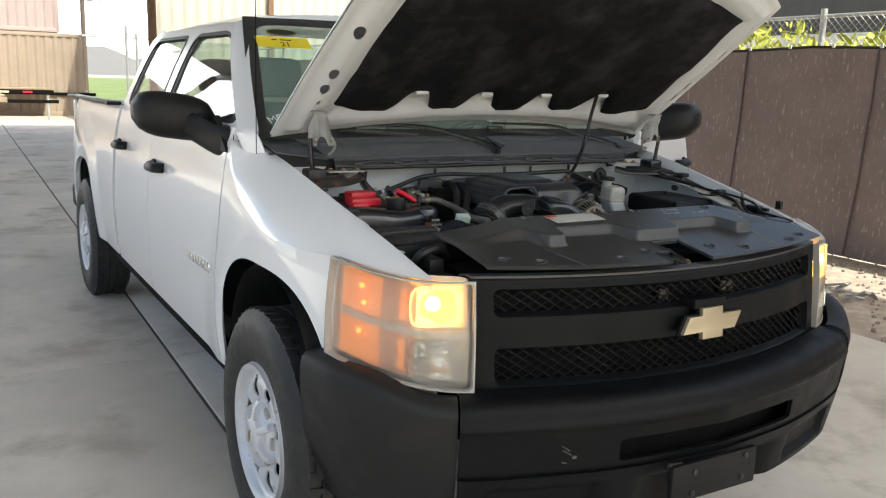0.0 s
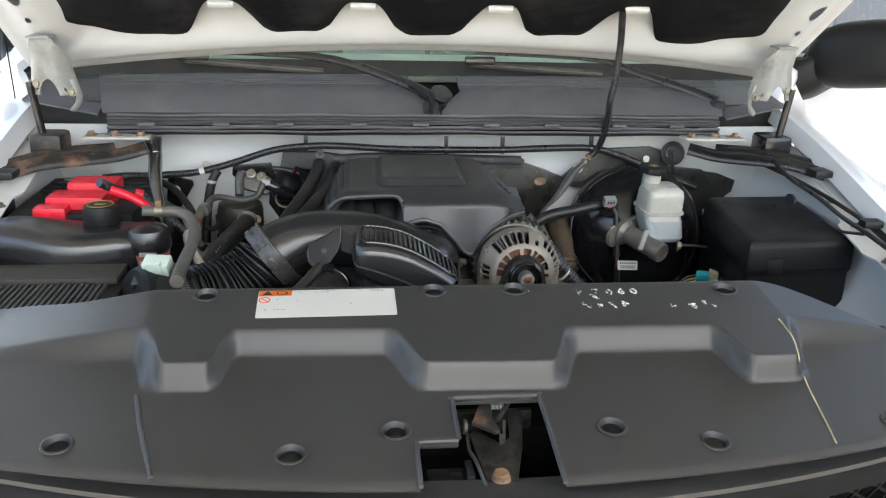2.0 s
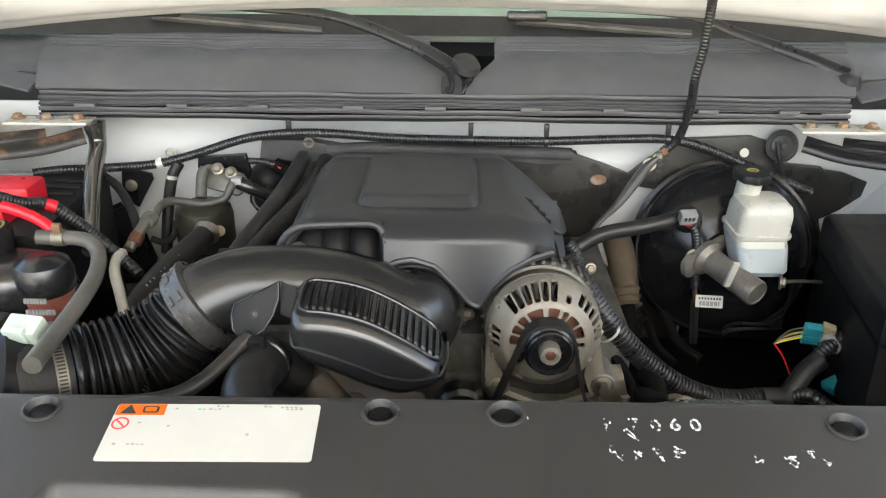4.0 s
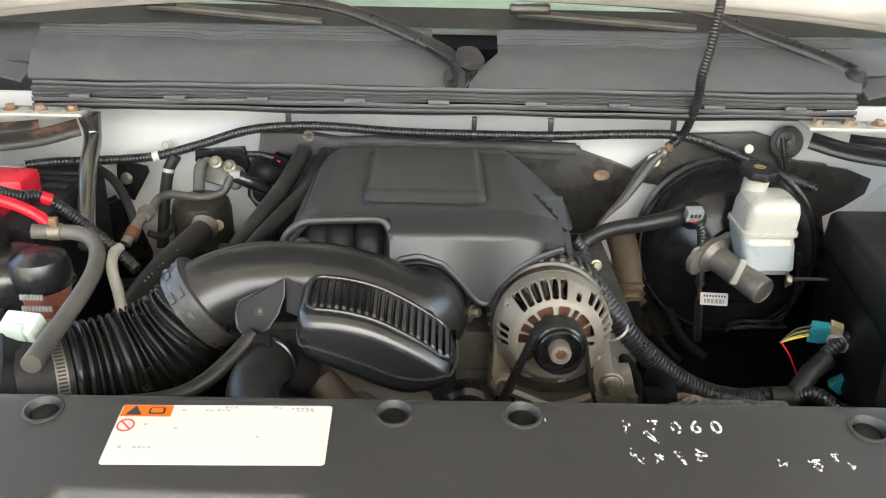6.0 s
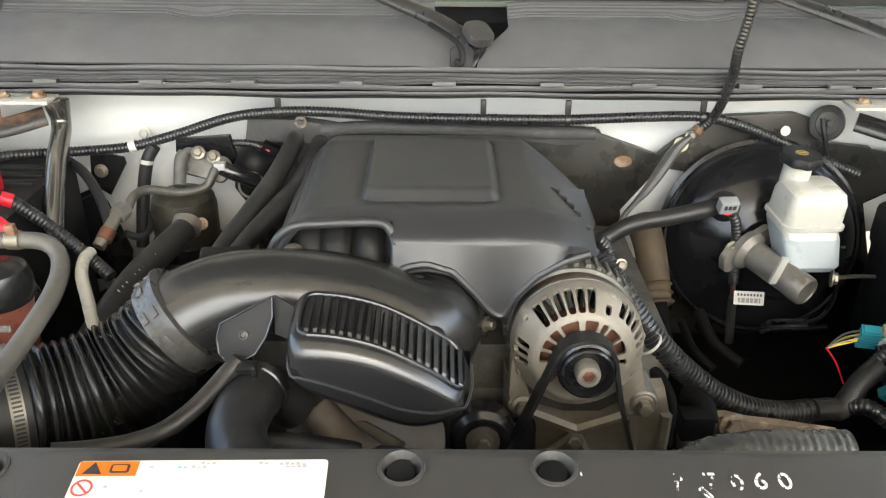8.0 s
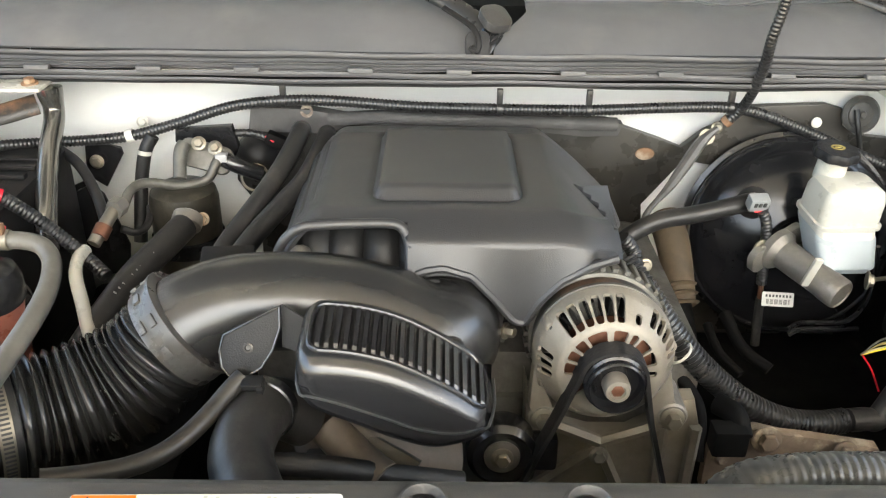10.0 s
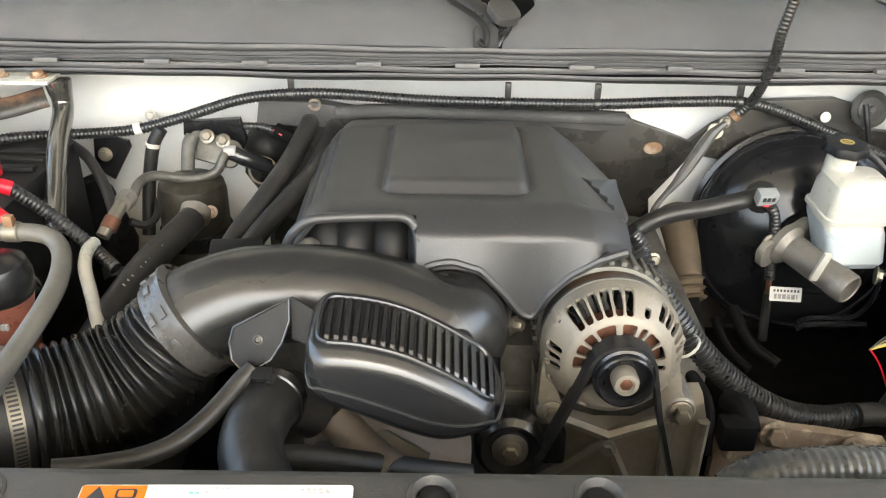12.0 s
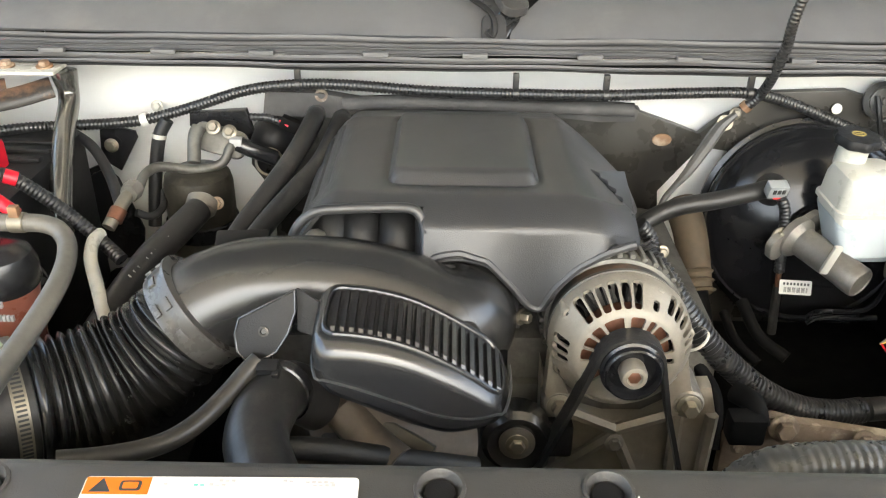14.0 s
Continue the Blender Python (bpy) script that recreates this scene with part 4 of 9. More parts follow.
sheet(bm, lambda u, v: Vector(screen(u, v)) + Vector((0, -0.003, 0.003)), lin(0, 1, 40), lin(0, 1, 30), keep=lambda u, v: 0.0 - rrect(u, v, 0.035, 0.965, 0.06, 0.92, 0.06))
part("screen_border", bm, INK, ws, "black ceramic border of the windshield")
bm = B()
sheet(bm, lambda u, v: ((2 * u - 1) * 0.72, 3.47 - 0.06 * v, 1.33 + 0.32 * v), lin(0, 1, 4), lin(0, 1, 4))
rg = part("rear_window", bm, WINDOW, truck)
rg.visible_shadow = False
# sticker on the windshield
SM = Matrix.Translation(screen(0.075, 0.735)) @ Matrix(((1, 0, 0, 0), (0, 0.81, -0.586, 0), (0, 0.586, 0.81, 0), (0, 0, 0, 1)))
bm = B()
box(bm, -0.065, 0.155, -0.035, 0.035, 0.009, 0.0105, 0, SM)
st = part("windshield_sticker", bm, YELLOW, ws, "yellow sale sticker with black marker writing")
lettering("lettering", "21", 0.04, SM @ pose(0.03, -0.028, 0.0112), INK, st)
bm = B()
for k, x in enumerate((0.0, 0.035, 0.06)):
    box(bm, x, x + 0.022, 0.012, 0.018, 0.0105, 0.0112, 0, SM)
part("writing", bm, INK, st)
bm = B()
lathe(bm, [(0.05, 0.0), (0.045, 0.001)], SM @ pose(0.06, 0.075, 0.006) @ Matrix.Diagonal((1.3, 0.42, 1, 1)), 24)
mk = part("inspection_mark", bm, INK, ws, "dark oval mark with a yellow rim")
bm = B()
lathe(bm, [(0.050, 0.0012), (0.050, 0.0018), (0.0445, 0.0018), (0.0445, 0.0012)], SM @ pose(0.06, 0.075, 0.006) @ Matrix.Diagonal((1.3, 0.42, 1, 1)), 28, False)
part("mark_rim", bm, YELLOW_MARK, mk)
lettering("lettering", "ME", 0.05, Matrix.Translation(screen(0.042, 0.085)) @ Matrix(((0.93, -0.3, 0, 0), (0.27, 0.77, -0.586, -0.012), (0.2, 0.56, 0.81, 0.01), (0, 0, 0, 1))), CHALK, ws)
# marks and papers at the far corner of the screen
SP = Matrix.Translation(screen(0.93, 0.13)) @ Matrix(((0.97, 0.2, 0, 0), (-0.16, 0.79, -0.586, -0.01), (-0.11, 0.57, 0.81, 0.008), (0, 0, 0, 1)))
lettering("lettering", "5", 0.055, SP @ pose(-0.0, -0.06, 0.001), CHALK, ws)
lettering("lettering", "2", 0.05, SP @ pose(-0.045, -0.02, 0.001), YELLOW, ws)
bm = B()
box(bm, -0.13, -0.06, -0.03, 0.05, 0.0, 0.001, 0, SP)
part("paper", bm, material("pale_blue_paper", (0.35, 0.55, 0.75), 0.6), ws)

# cabin
bm = B()
box(bm, -0.78, 0.78, 1.58, 1.95, 0.9, 1.25, 0.06)
dash = part("dashboard", bm, DASH, truck)
bm = B()
box(bm, -0.76, 0.76, 1.49, 1.90, 1.235, 1.258, 0.01)
part("dash_top", bm, DASH_TOP, dash, "dashboard top, paled to brighten the windshield")
bm = B()
box(bm, -0.86, 0.86, 1.5, 3.42, 0.47, 0.56)
part("cab_floor", bm, DASH, truck)
for x in (-0.42, 0.42):
    for y in (2.35, 3.2):
        bm = B()
        box(bm, x - 0.25, x + 0.25, y - 0.45, y + 0.05, 0.62, 0.85, 0.06)
        seat = part("seat", bm, SEAT, truck)
        bm = B()
        box(bm, x - 0.24, x + 0.24, y, y + 0.14, 0.8, 1.36, 0.06, None)
        part("backrest", bm, SEAT, seat)
        bm = B()
        box(bm, x - 0.13, x + 0.13, y + 0.02, y + 0.12, 1.38, 1.56, 0.045)
        part("headrest", bm, SEAT, seat)
bm = B()
lathe(bm, [(0.19 + 0.015 * math.cos(a), 0.015 * math.sin(a)) for a in (2 * math.pi * k / 10 for k in range(11))], pose(0.42, 2.05, 1.12, -65), 32, False)
part("steering_wheel", bm, DASH, truck)
# antenna
bm = B()
tube(bm, [(-0.862, 1.33, 1.2), (-0.864, 1.32, 1.45), (-0.866, 1.30, 2.05)], 0.0015, 6, 4)
part("antenna", bm, DARK, truck)
# side badge drawn as plain bars
bm = B()
for k in range(9):
    if k == 0:
        continue
    y = 1.885 - 0.041 * k
    box(bm, -half_width(y, 0.80) - 0.006, -half_width(y, 0.80) + 0.01, y - 0.027, y, 0.775, 0.812, 0.003)
part("badge", bm, SILVER, truck, "silver side badge")


# wheels
def wheel(s, y):
    m = Matrix.Translation((s * 0.875, y, 0.385)) @ Matrix(((0, 0, s, 0), (0, 1, 0, 0), (-1, 0, 0, 0), (0, 0, 0, 1)))
    bm = B()
    R, W = 0.388, 0.122
    prof = [(0.222, -W * 0.85), (0.30, -W), (0.35, -W * 0.96), (0.378, -W * 0.82)]
    for k in range(5):
        a = -W * 0.8 + W * 1.6 * k / 5
        b = a + W * 1.6 / 5
        prof += [(R, a + 0.004), (R, b - 0.004)]
        if k < 4:
            prof += [(R - 0.010, b - 0.0035), (R - 0.010, b + 0.0035)]
    prof += [(0.378, W * 0.82), (0.366, W * 0.9), (0.35, W * 0.96), (0.345, W * 0.985), (0.30, W), (0.255, W * 0.97), (0.222, W * 0.85)]
    lathe(bm, prof, None, 72, False)
    t = part("wheel", bm, TYRE, truck, "black all-terrain tyre on a silver steel wheel")
    t.matrix_basis = m
    bm = B()
    box(bm, R - 0.03, R + 0.005, -0.0085, 0.0085, -0.022, 0.022, 0.001, None, 1)
    block = part("tread_block", bm, TYRE, t)
    block.matrix_basis = pose(0, 0, -W * 0.60)
    for k in range(1, 104):
        b = new("tread_block", block.data)
        b.parent = t
        b.matrix_basis = Matrix.Rotation(2 * math.pi * (k // 2 + 0.5 * (k % 2)) / 52, 4, "Z") @ pose(0, 0, W * (0.60 if k % 2 else -0.60), 8 if k % 2 else -8, 0, 0)
    bm = B()

    def face(a, r):
        h = table(r, (0.05, 0.075, 0.10, 0.15, 0.185, 0.20, 0.212, 0.22), (0.112, 0.106, 0.088, 0.096, 0.084, 0.090, 0.110, 0.113))
        return (r * math.cos(a), r * math.sin(a), h)

    def slots(a, r):
        k = (a / (2 * math.pi) * 8) % 1 - 0.5
        t2 = k * 2 * math.pi / 8 * r
        return (math.hypot(t2 / 0.024, (r - 0.150) / 0.034) - 1) * 0.02
    sheet(bm, face, lin(0, 2 * math.pi, 160), lin(0.05, 0.22, 34), keep=slots, thick=0.006)
    lathe(bm, [(0.22, 0.112), (0.224, 0.104), (0.212, 0.06), (0.206, -0.10), (0.22, -0.108)], None, 64, False)
    part("rim", bm, RIM, t, "silver painted steel rim with oval slots")
    bm = B()
    lathe(bm, [(0.056, 0.08), (0.054, 0.128), (0.046, 0.136), (0.02, 0.139), (0.001, 0.139)], None, 32)
    cap = part("centre_cap", bm, RIM, t)
    bm = B()
    box(bm, -0.022, 0.022, -0.006, 0.006, 0.138, 0.1405, 0, pose(0, 0, 0, 0, 0, 20))
    box(bm, -0.008, 0.008, -0.010, 0.010, 0.138, 0.1405, 0, pose(0, 0, 0, 0, 0, 20))
    part("cap_mark", bm, GOLD, t)
    # added black disc that paints the shade behind the rim slots
    bm = B()
    lathe(bm, [(0.205, 0.055), (0.19, 0.060), (0.03, 0.060)], None, 32)
    part("slot_shade_disc", bm, DARK, t)
    for k in range(6):
        turn = Matrix.Rotation(math.pi * (k + 0.5) / 3, 4, "Z")
        bm = B()
        box(bm, 0.050, 0.102, -0.021, 0.021, 0.07, 0.104, 0.008, turn)
        part("hub_pocket", bm, LENS_RIM, t, "grey recessed hub pocket")
        bm = B()
        ring_loft(bm, [[turn @ Matrix.Rotation(math.pi / 6, 4, "Z") @ Vector((r, w * c, h + d)) for c, d in ((-1, -0.03), (-0.8, 0), (-0.2, 0.003), (0.2, 0.003), (0.8, 0), (1, -0.03))] for r, w, h in ((0.045, 0.013, 0.131), (0.09, 0.012, 0.124), (0.108, 0.014, 0.110))])
        part("hub_finger", bm, RIM, t)


for s in (-1, 1):
    for y in (0.965, 4.59):
        wheel(s, y)

# ---- front end ----


def face_y(x):
    return 0.118 + 0.325 * x * x


GZ0, GZ1 = 0.685, 1.0


def grille_point(x, z):
    lean = 0.03 * (z - GZ0) / (GZ1 - GZ0)
    return (x, face_y(x) + lean + 0.012 * sstep(z, 0.985, 1.0) ** 2, z)


def grille_keep(x, z):
    w1 = 0.595
    a = rrect(x, z, -w1 - 0.010, w1 + 0.010, 0.895, 0.967, 0.018)
    b = rrect(x, z, -w1 - 0.010, w1 + 0.010, 0.718, 0.818, 0.020)
    return -max(a, b)


bm = B()
sheet(bm, grille_point, lin(-0.655, 0.655, 160), lin(GZ0, GZ1, 60), keep=grille_keep, thick=0.02)
grille = part("grille", bm, BUMPER, truck, "black plastic grille with two mesh openings")
bm = B()
sheet(bm, lambda x, v: (x, face_y(x) + 0.03 + v, 1.0 - 0.05 * sstep(v, 0.05, 0.1)), lin(-0.655, 0.655, 40), [0, 0.03, 0.06, 0.08, 0.11], thick=0.006)
part("grille_shelf", bm, RCOVER, grille)
# chamfer running round each opening
for za, zb in ((0.905, 0.957), (0.728, 0.808)):
    def inside(x, z, za=za, zb=zb):
        return rrect(x, z, -0.595, 0.595, za, zb, 0.012)

    bm = B()
    sheet(bm, lambda x, z: (x, grille_point(x, z)[1] + 0.0015 + 0.024 * sstep(inside(x, z), -0.011, 0.001), z), sorted(lin(-0.607, 0.607, 60) + [s * (0.593 + 0.002 * k) for s in (-1, 1) for k in range(7)]), lin(za - 0.012, zb + 0.012, 30), keep=lambda x, z: min(0.0005 - inside(x, z), inside(x, z) + 0.0115), thick=0.002)
    part("opening_chamfer", bm, BUMPER, grille)
# mesh inserts
for z0, z1 in ((0.898, 0.962), (0.72, 0.815)):
    bm = B()
    h = z1 - z0
    p = 0.036
    slope = 0.66
    n = int(1.3 / p) + 3

    def strip(xa, za, xb, zb):
        pts = []
        for k in range(5):
            t = k / 4
            x, z = xa + (xb - xa) * t, za + (zb - za) * t
            pts.append((x, face_y(x) + 0.026 + 0.03 * (z - GZ0) / 0.315, z))
        tube(bm, pts, 0.0019, 4, 1, raw=True, flat=2.0)
    for k in range(-int(h / slope / p) - 1, n):
        x0 = -0.61 + k * p
        for d in (1, -1):
            xa, za, xb, zb = x0, z0, x0 + h / slope, z1
            if d < 0:
                xa, xb = x0 + h / slope, x0
            if min(xa, xb) > 0.6 or max(xa, xb) < -0.6:
                continue
            ca, cb = max(-0.605, min(0.605, xa)), max(-0.605, min(0.605, xb))
            g = (zb - za) / (xb - xa)
            strip(ca, za + g * (ca - xa), cb, za + g * (cb - xa))
    part("mesh_insert", bm, PLASTIC, grille, "black diamond mesh insert")
# near-black backing sheet puts the shade behind the mesh into its colour
bm = B()
sheet(bm, lambda x, z: (x, face_y(x) + 0.075, z), lin(-0.66, 0.66, 30), lin(0.55, 0.99, 4), thick=0.01)
part("grille_shade_backing", bm, DARK, truck)
for x, z, w in ((-0.11, 0.925, 0.035), (0.135, 0.925, 0.05)):
    bm = B()
    box(bm, x - w / 2, x + w / 2, face_y(x) + 0.05, face_y(x) + 0.06, z - 0.018, z + 0.018, 0.006, pose(0, 0, 0, 0, 0, 0))
    part("horn_bracket", bm, OLIVE, truck)
# gold cross emblem as a plain shape
CROSS = [(-0.116, -0.024), (-0.04, -0.024), (-0.04, -0.045), (0.04, -0.045), (0.04, -0.024), (0.088, -0.024), (0.116, 0.024), (0.04, 0.024), (0.04, 0.045), (-0.04, 0.045), (-0.04, 0.024), (-0.088, 0.024)]
EM = Matrix(((1, 0, 0, 0.0), (0, 0.09, -1, 0.105), (0, 1, 0.09, 0.853), (0, 0, 0, 1))) @ Matrix.Diagonal((0.96, 0.94, 1, 1))
bm = B()
plate(bm, CROSS, 0.012, EM, 0.003)
part("emblem", bm, GOLD, grille, "gold cross-shaped emblem")
bm = B()
plate(bm, [(x * 1.06 + math.copysign(0.004, x), y * 1.12) for x, y in CROSS], 0.008, Matrix.Translation((0, 0.008, 0)) @ EM, 0.002)
box(bm, -0.060, 0.060, 0.108, 0.165, 0.892, 0.919, 0.006)
part("emblem_base", bm, BUMPER, grille)

# bumper
BX, BY = (0.0, 0.3, 0.55, 0.75, 0.88, 0.955, 0.985), (0.030, 0.062, 0.125, 0.20, 0.30, 0.43, 0.60)


def bump_plan(t):
    """Plan of the bumper from the middle (0) round to the wheel (1)."""
    k = t * 6
    xs = table(k, (0, 1, 2, 3, 4, 5, 6), BX)
    ys = table(k, (0, 1, 2, 3, 4, 5, 6), BY)
    a, b = max(0, k - 0.05), min(6, k + 0.05)
    tx, ty = (table(b, range(7), q) - table(a, range(7), q) for q in (BX, BY))
    L = math.hypot(tx, ty)
    return xs, ys, ty / L, -tx / L


def bump_point(t, z, off):
    s = -1 if t < 0 else 1
    x, y, nx, ny = bump_plan(abs(t))
    return (s * (x + nx * off), y + ny * off, z)


BPROF = ((0.705, -0.085), (0.70, -0.03), (0.688, -0.008), (0.66, 0.0), (0.645, 0.006), (0.632, 0.0), (0.58, -0.008), (0.525, -0.014), (0.515, -0.03))


def bump_skin(t, q):
    k = q * (len(BPROF) - 1)
    z = table(k, range(len(BPROF)), [p[0] for p in BPROF])
    o = table(k, range(len(BPROF)), [p[1] for p in BPROF])
    return bump_point(t, z, o)


bm = B()
TX = 0.485
sheet(bm, bump_skin, lin(-TX, TX, 80), lin(0, 1, 40), keep=lambda t, q: -rrect(t, q, -0.185, 0.185, 0.715, 0.845, 0.012), thick=0.012)
bumper = part("bumper", bm, BUMPER, truck, "scuffed black front bumper")
bm = B()
sheet(bm, lambda t, q: bump_point(t, 0.38 + 0.26 * q, -0.06), lin(-0.47, 0.47, 40), lin(0, 1, 3), thick=0.01)
part("slot_back", bm, DARK, bumper)
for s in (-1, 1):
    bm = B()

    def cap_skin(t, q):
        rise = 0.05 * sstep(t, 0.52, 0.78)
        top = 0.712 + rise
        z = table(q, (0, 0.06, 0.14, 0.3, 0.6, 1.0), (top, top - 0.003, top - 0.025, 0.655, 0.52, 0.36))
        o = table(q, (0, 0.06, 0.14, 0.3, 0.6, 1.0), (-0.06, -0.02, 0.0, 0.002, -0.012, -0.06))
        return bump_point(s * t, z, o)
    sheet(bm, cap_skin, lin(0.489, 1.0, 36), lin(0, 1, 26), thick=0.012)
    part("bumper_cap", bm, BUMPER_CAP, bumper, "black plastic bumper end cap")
bm = B()
sheet(bm, lambda t, q: bump_point(t, 0.512 - 0.15 * q, -0.012 - 0.03 * q - 0.022 * sstep(q, 0.15, 0.3) * (1 - sstep(q, 0.8, 0.95)) * sstep(abs(t), 0.2, 0.22) * (1 - sstep(abs(t), 0.42, 0.44)) - 0.03 * sstep(q, 0.15, 0.35) * (1 - sstep(abs(t), 0.1, 0.16))), lin(-0.485, 0.485, 80), lin(0, 1, 16), thick=0.012)
part("lower_valance", bm, BUMPER, bumper)
bm = B()
box(bm, -0.19, 0.13, 0.012, 0.03, 0.40, 0.505, 0.006)
pb = part("plate_bracket", bm, PLASTIC, bumper, "empty black number plate bracket with chipped paint")
for x, z in ((-0.11, 0.478), (0.085, 0.488), (0.075, 0.425), (-0.115, 0.42)):
    bm = B()
    lathe(bm, [(0.009, 0), (0.009, 0.003), (0.005, 0.005)], along((x, 0.012, z), (x, -1, z)), 12)
    part("screw_clip", bm, SOOT, pb)
for k, (x, z, w, h, a) in enumerate(((-0.48, 0.585, 0.034, 0.003, 35), (-0.475, 0.572, 0.03, 0.003, 30), (-0.455, 0.558, 0.012, 0.008, 0), (-0.645, 0.60, 0.012, 0.008, 0), (-0.48, 0.545, 0.014, 0.003, 10), (-0.025, 0.455, 0.05, 0.006, 25), (-0.02, 0.465, 0.03, 0.012, 10), (-0.16, 0.498, 0.05, 0.012, 5))):
    bm = B()
    t = abs(x) / 1.36
    yy = table(abs(x), BX, BY)
    sl = (table(abs(x) + 0.01, BX, BY) - yy) / 0.01 * (1 if x > 0 else -1)
    q = Matrix.Translation((x, yy - (0.004 if z > 0.51 else 0.0) - (0.012 if z < 0.51 else -0.002), z)) @ pose(0, 0, 0, 0, 0, math.degrees(math.atan(sl))) @ pose(0, 0, 0, 0, a, 0)
    box(bm, -w / 2, w / 2, -0.004, 0.006, -h / 2, h / 2, 0.001, q)
    part("paint_chip", bm, HOSE_GREY, bumper)


# headlights
def headlight(s, lit):
    bm = B()
    sheet(bm, lambda t, q: lamp_point(s, t, q, -0.075 + 0.045 * (abs(2 * t - 1) ** 12) + 0.035 * sstep(t, 0.42, 0.52)), lin(0.01, 0.99, 24), lin(0.01, 0.99, 18), thick=0.006)
    h = part("headlight", bm, HOUSING, truck, "hazy headlight with amber side reflectors" + (", switched on" if lit else ""))
    bm = B()
    sheet(bm, lambda t, q: lamp_point(s, t, q), lin(0, 1, 30), lin(0, 1, 20))
    l = part("lens", bm, LENS, h, "clear but hazed lens")
    l.visible_shadow = False
    bm = B()
    sheet(bm, lambda t, q: lamp_point(s, t, q, 0.002), lin(0, 1, 60), lin(0, 1, 50), keep=lambda t, q: 0.0 - rrect(t, q, 0.011, 0.989, 0.014, 0.986, 0.05), thick=0.02)
    part("lens_rim", bm, LENS_RIM, h, "greyed lens rim")
    for q0, q1 in ((0.53, 0.93), (0.04, 0.46)):
        bm = B()
        sheet(bm, lambda t, q: lamp_point(s, t, q, -0.022), lin(0.40, 0.66, 10), lin(q0, q1, 6), thick=0.003)
        part("pale_reflector", bm, PALE_AMBER, h, "pale pinkish reflector")
        bm = B()
        sheet(bm, lambda t, q: lamp_point(s, t, q, -0.018 - 0.004 * abs(math.sin(t * 26))), lin(0.655, 0.985, 40), lin(q0, q1, 10), thick=0.003)
        part("amber_reflector", bm, AMBER_GLOW if lit else AMBER, h, "orange side reflector")
        bm = B()
        sheet(bm, lambda t, q: lamp_point(s, t, q, -0.017), lin(0.47, 0.515, 3), lin(q0 + 0.05, q1 - 0.06, 5), thick=0.003)
        part("amber_strip", bm, AMBER_GLOW if lit else AMBER, h)
        for tt, qq in ((0.80, 0.80), (0.775, 0.64)) if q0 > 0.5 else ((0.80, 0.34),):
            p = Vector(lamp_point(s, tt, qq, -0.012))
            bm = B()
            bmesh.ops.create_uvsphere(bm, u_segments=12, v_segments=8, radius=0.0065)
            bmesh.ops.translate(bm, verts=bm.verts, vec=p)
            part("side_bulb", bm, BULB_AMBER if lit else AMBER, h)
    bm = B()
    sheet(bm, lambda t, q: lamp_point(s, t, q, -0.012), lin(0.02, 0.98, 24), lin(0.465, 0.53, 3), thick=0.006)
    part("divider", bm, LABEL, h)
    for q0, upper in ((0.75, True), (0.25, False)):
        c = Vector(lamp_point(s, 0.25, q0, -0.004))
        n = (Vector(lamp_point(s, 0.25, q0, 0.05)) - Vector(lamp_point(s, 0.25, q0, 0.0))).normalized()
        n = (n + Vector((0, -0.8, 0))).normalized()
        m = along(c - n * 0.06, c)
        bm = B()
        rings = []
        for r, hgt, e in ((0.012, 0.0, 1.0), (0.024, 0.004, 0.9), (0.036, 0.010, 0.75), (0.048, 0.020, 0.6), (0.056, 0.034, 0.5), (0.060, 0.047, 0.45)):
            rings.append([m @ Vector((r * 1.10 * math.copysign(abs(math.cos(a)) ** e, math.cos(a)), r * 0.88 * math.copysign(abs(math.sin(a)) ** e, math.sin(a)), hgt + 0.0016 * math.sin(7 * a + 40 * r))) for a in (2 * math.pi * k / 48 for k in range(48))])
        ring_loft(bm, rings, caps=False)
        part("reflector_bowl", bm, BOWL_GLOW if (lit and upper) else CHROME, h, "squarish reflector bowl" + (", glowing" if lit and upper else ""))
        bm = B()
        lathe(bm, [(0.001, 0.0), (0.018, 0.002), (0.020, 0.014), (0.016, 0.028), (0.010, 0.036), (0.001, 0.037)] if lit and upper else [(0.001, 0.0), (0.012, 0.002), (0.012, 0.028), (0.008, 0.036), (0.001, 0.037)], m, 20)
        part("bulb", bm, BULB if (lit and upper) else HOUSING, h)
        if not upper:
            for dt, w in ((0.06, 0.008), (0.13, 0.006), (0.36, 0.007)):
                bm = B()
                sheet(bm, lambda t, q: lamp_point(s, t + 0.12 * (q - 0.25), q, -0.03), lin(dt, dt + w * 2.5, 2), lin(0.05, 0.42, 8), thick=0.004)
                part("reflector_facet", bm, LENS_RIM, h)
        if upper and lit:
            bm = B()
            sheet(bm, lambda t, q: lamp_point(s, t, q, -0.05), lin(0.03, 0.5, 10), lin(0.54, 0.96, 8), thick=0.003)
            part("reflector_panel", bm, REFLECTOR_GLOW, h)
    return h


headlight(-1, True)
headlight(1, True)

# ---- hood, raised ----
HD = Matrix(((1, 0, 0, 0), (0, -0.829, -0.559, 1.36), (0, 0.559, -0.829, 1.25), (0, 0, 0, 1)))


def hood_w(u):
    return 0.815 - 0.05 * (u / 1.1) ** 2


def hood_front(x):
    return 1.13 - 0.36 * x * x


def hood_rear(x):
    return 0.045 + 0.115 * (1 - min(1, abs(x) / 0.8) ** 2)


def hood_uv(a, b):
    """a across (-1..1), b from the rear edge (0) to the front edge (1)."""
    x = a * hood_w(b)
    return x, hood_rear(x) + (hood_front(x) - hood_rear(x)) * b


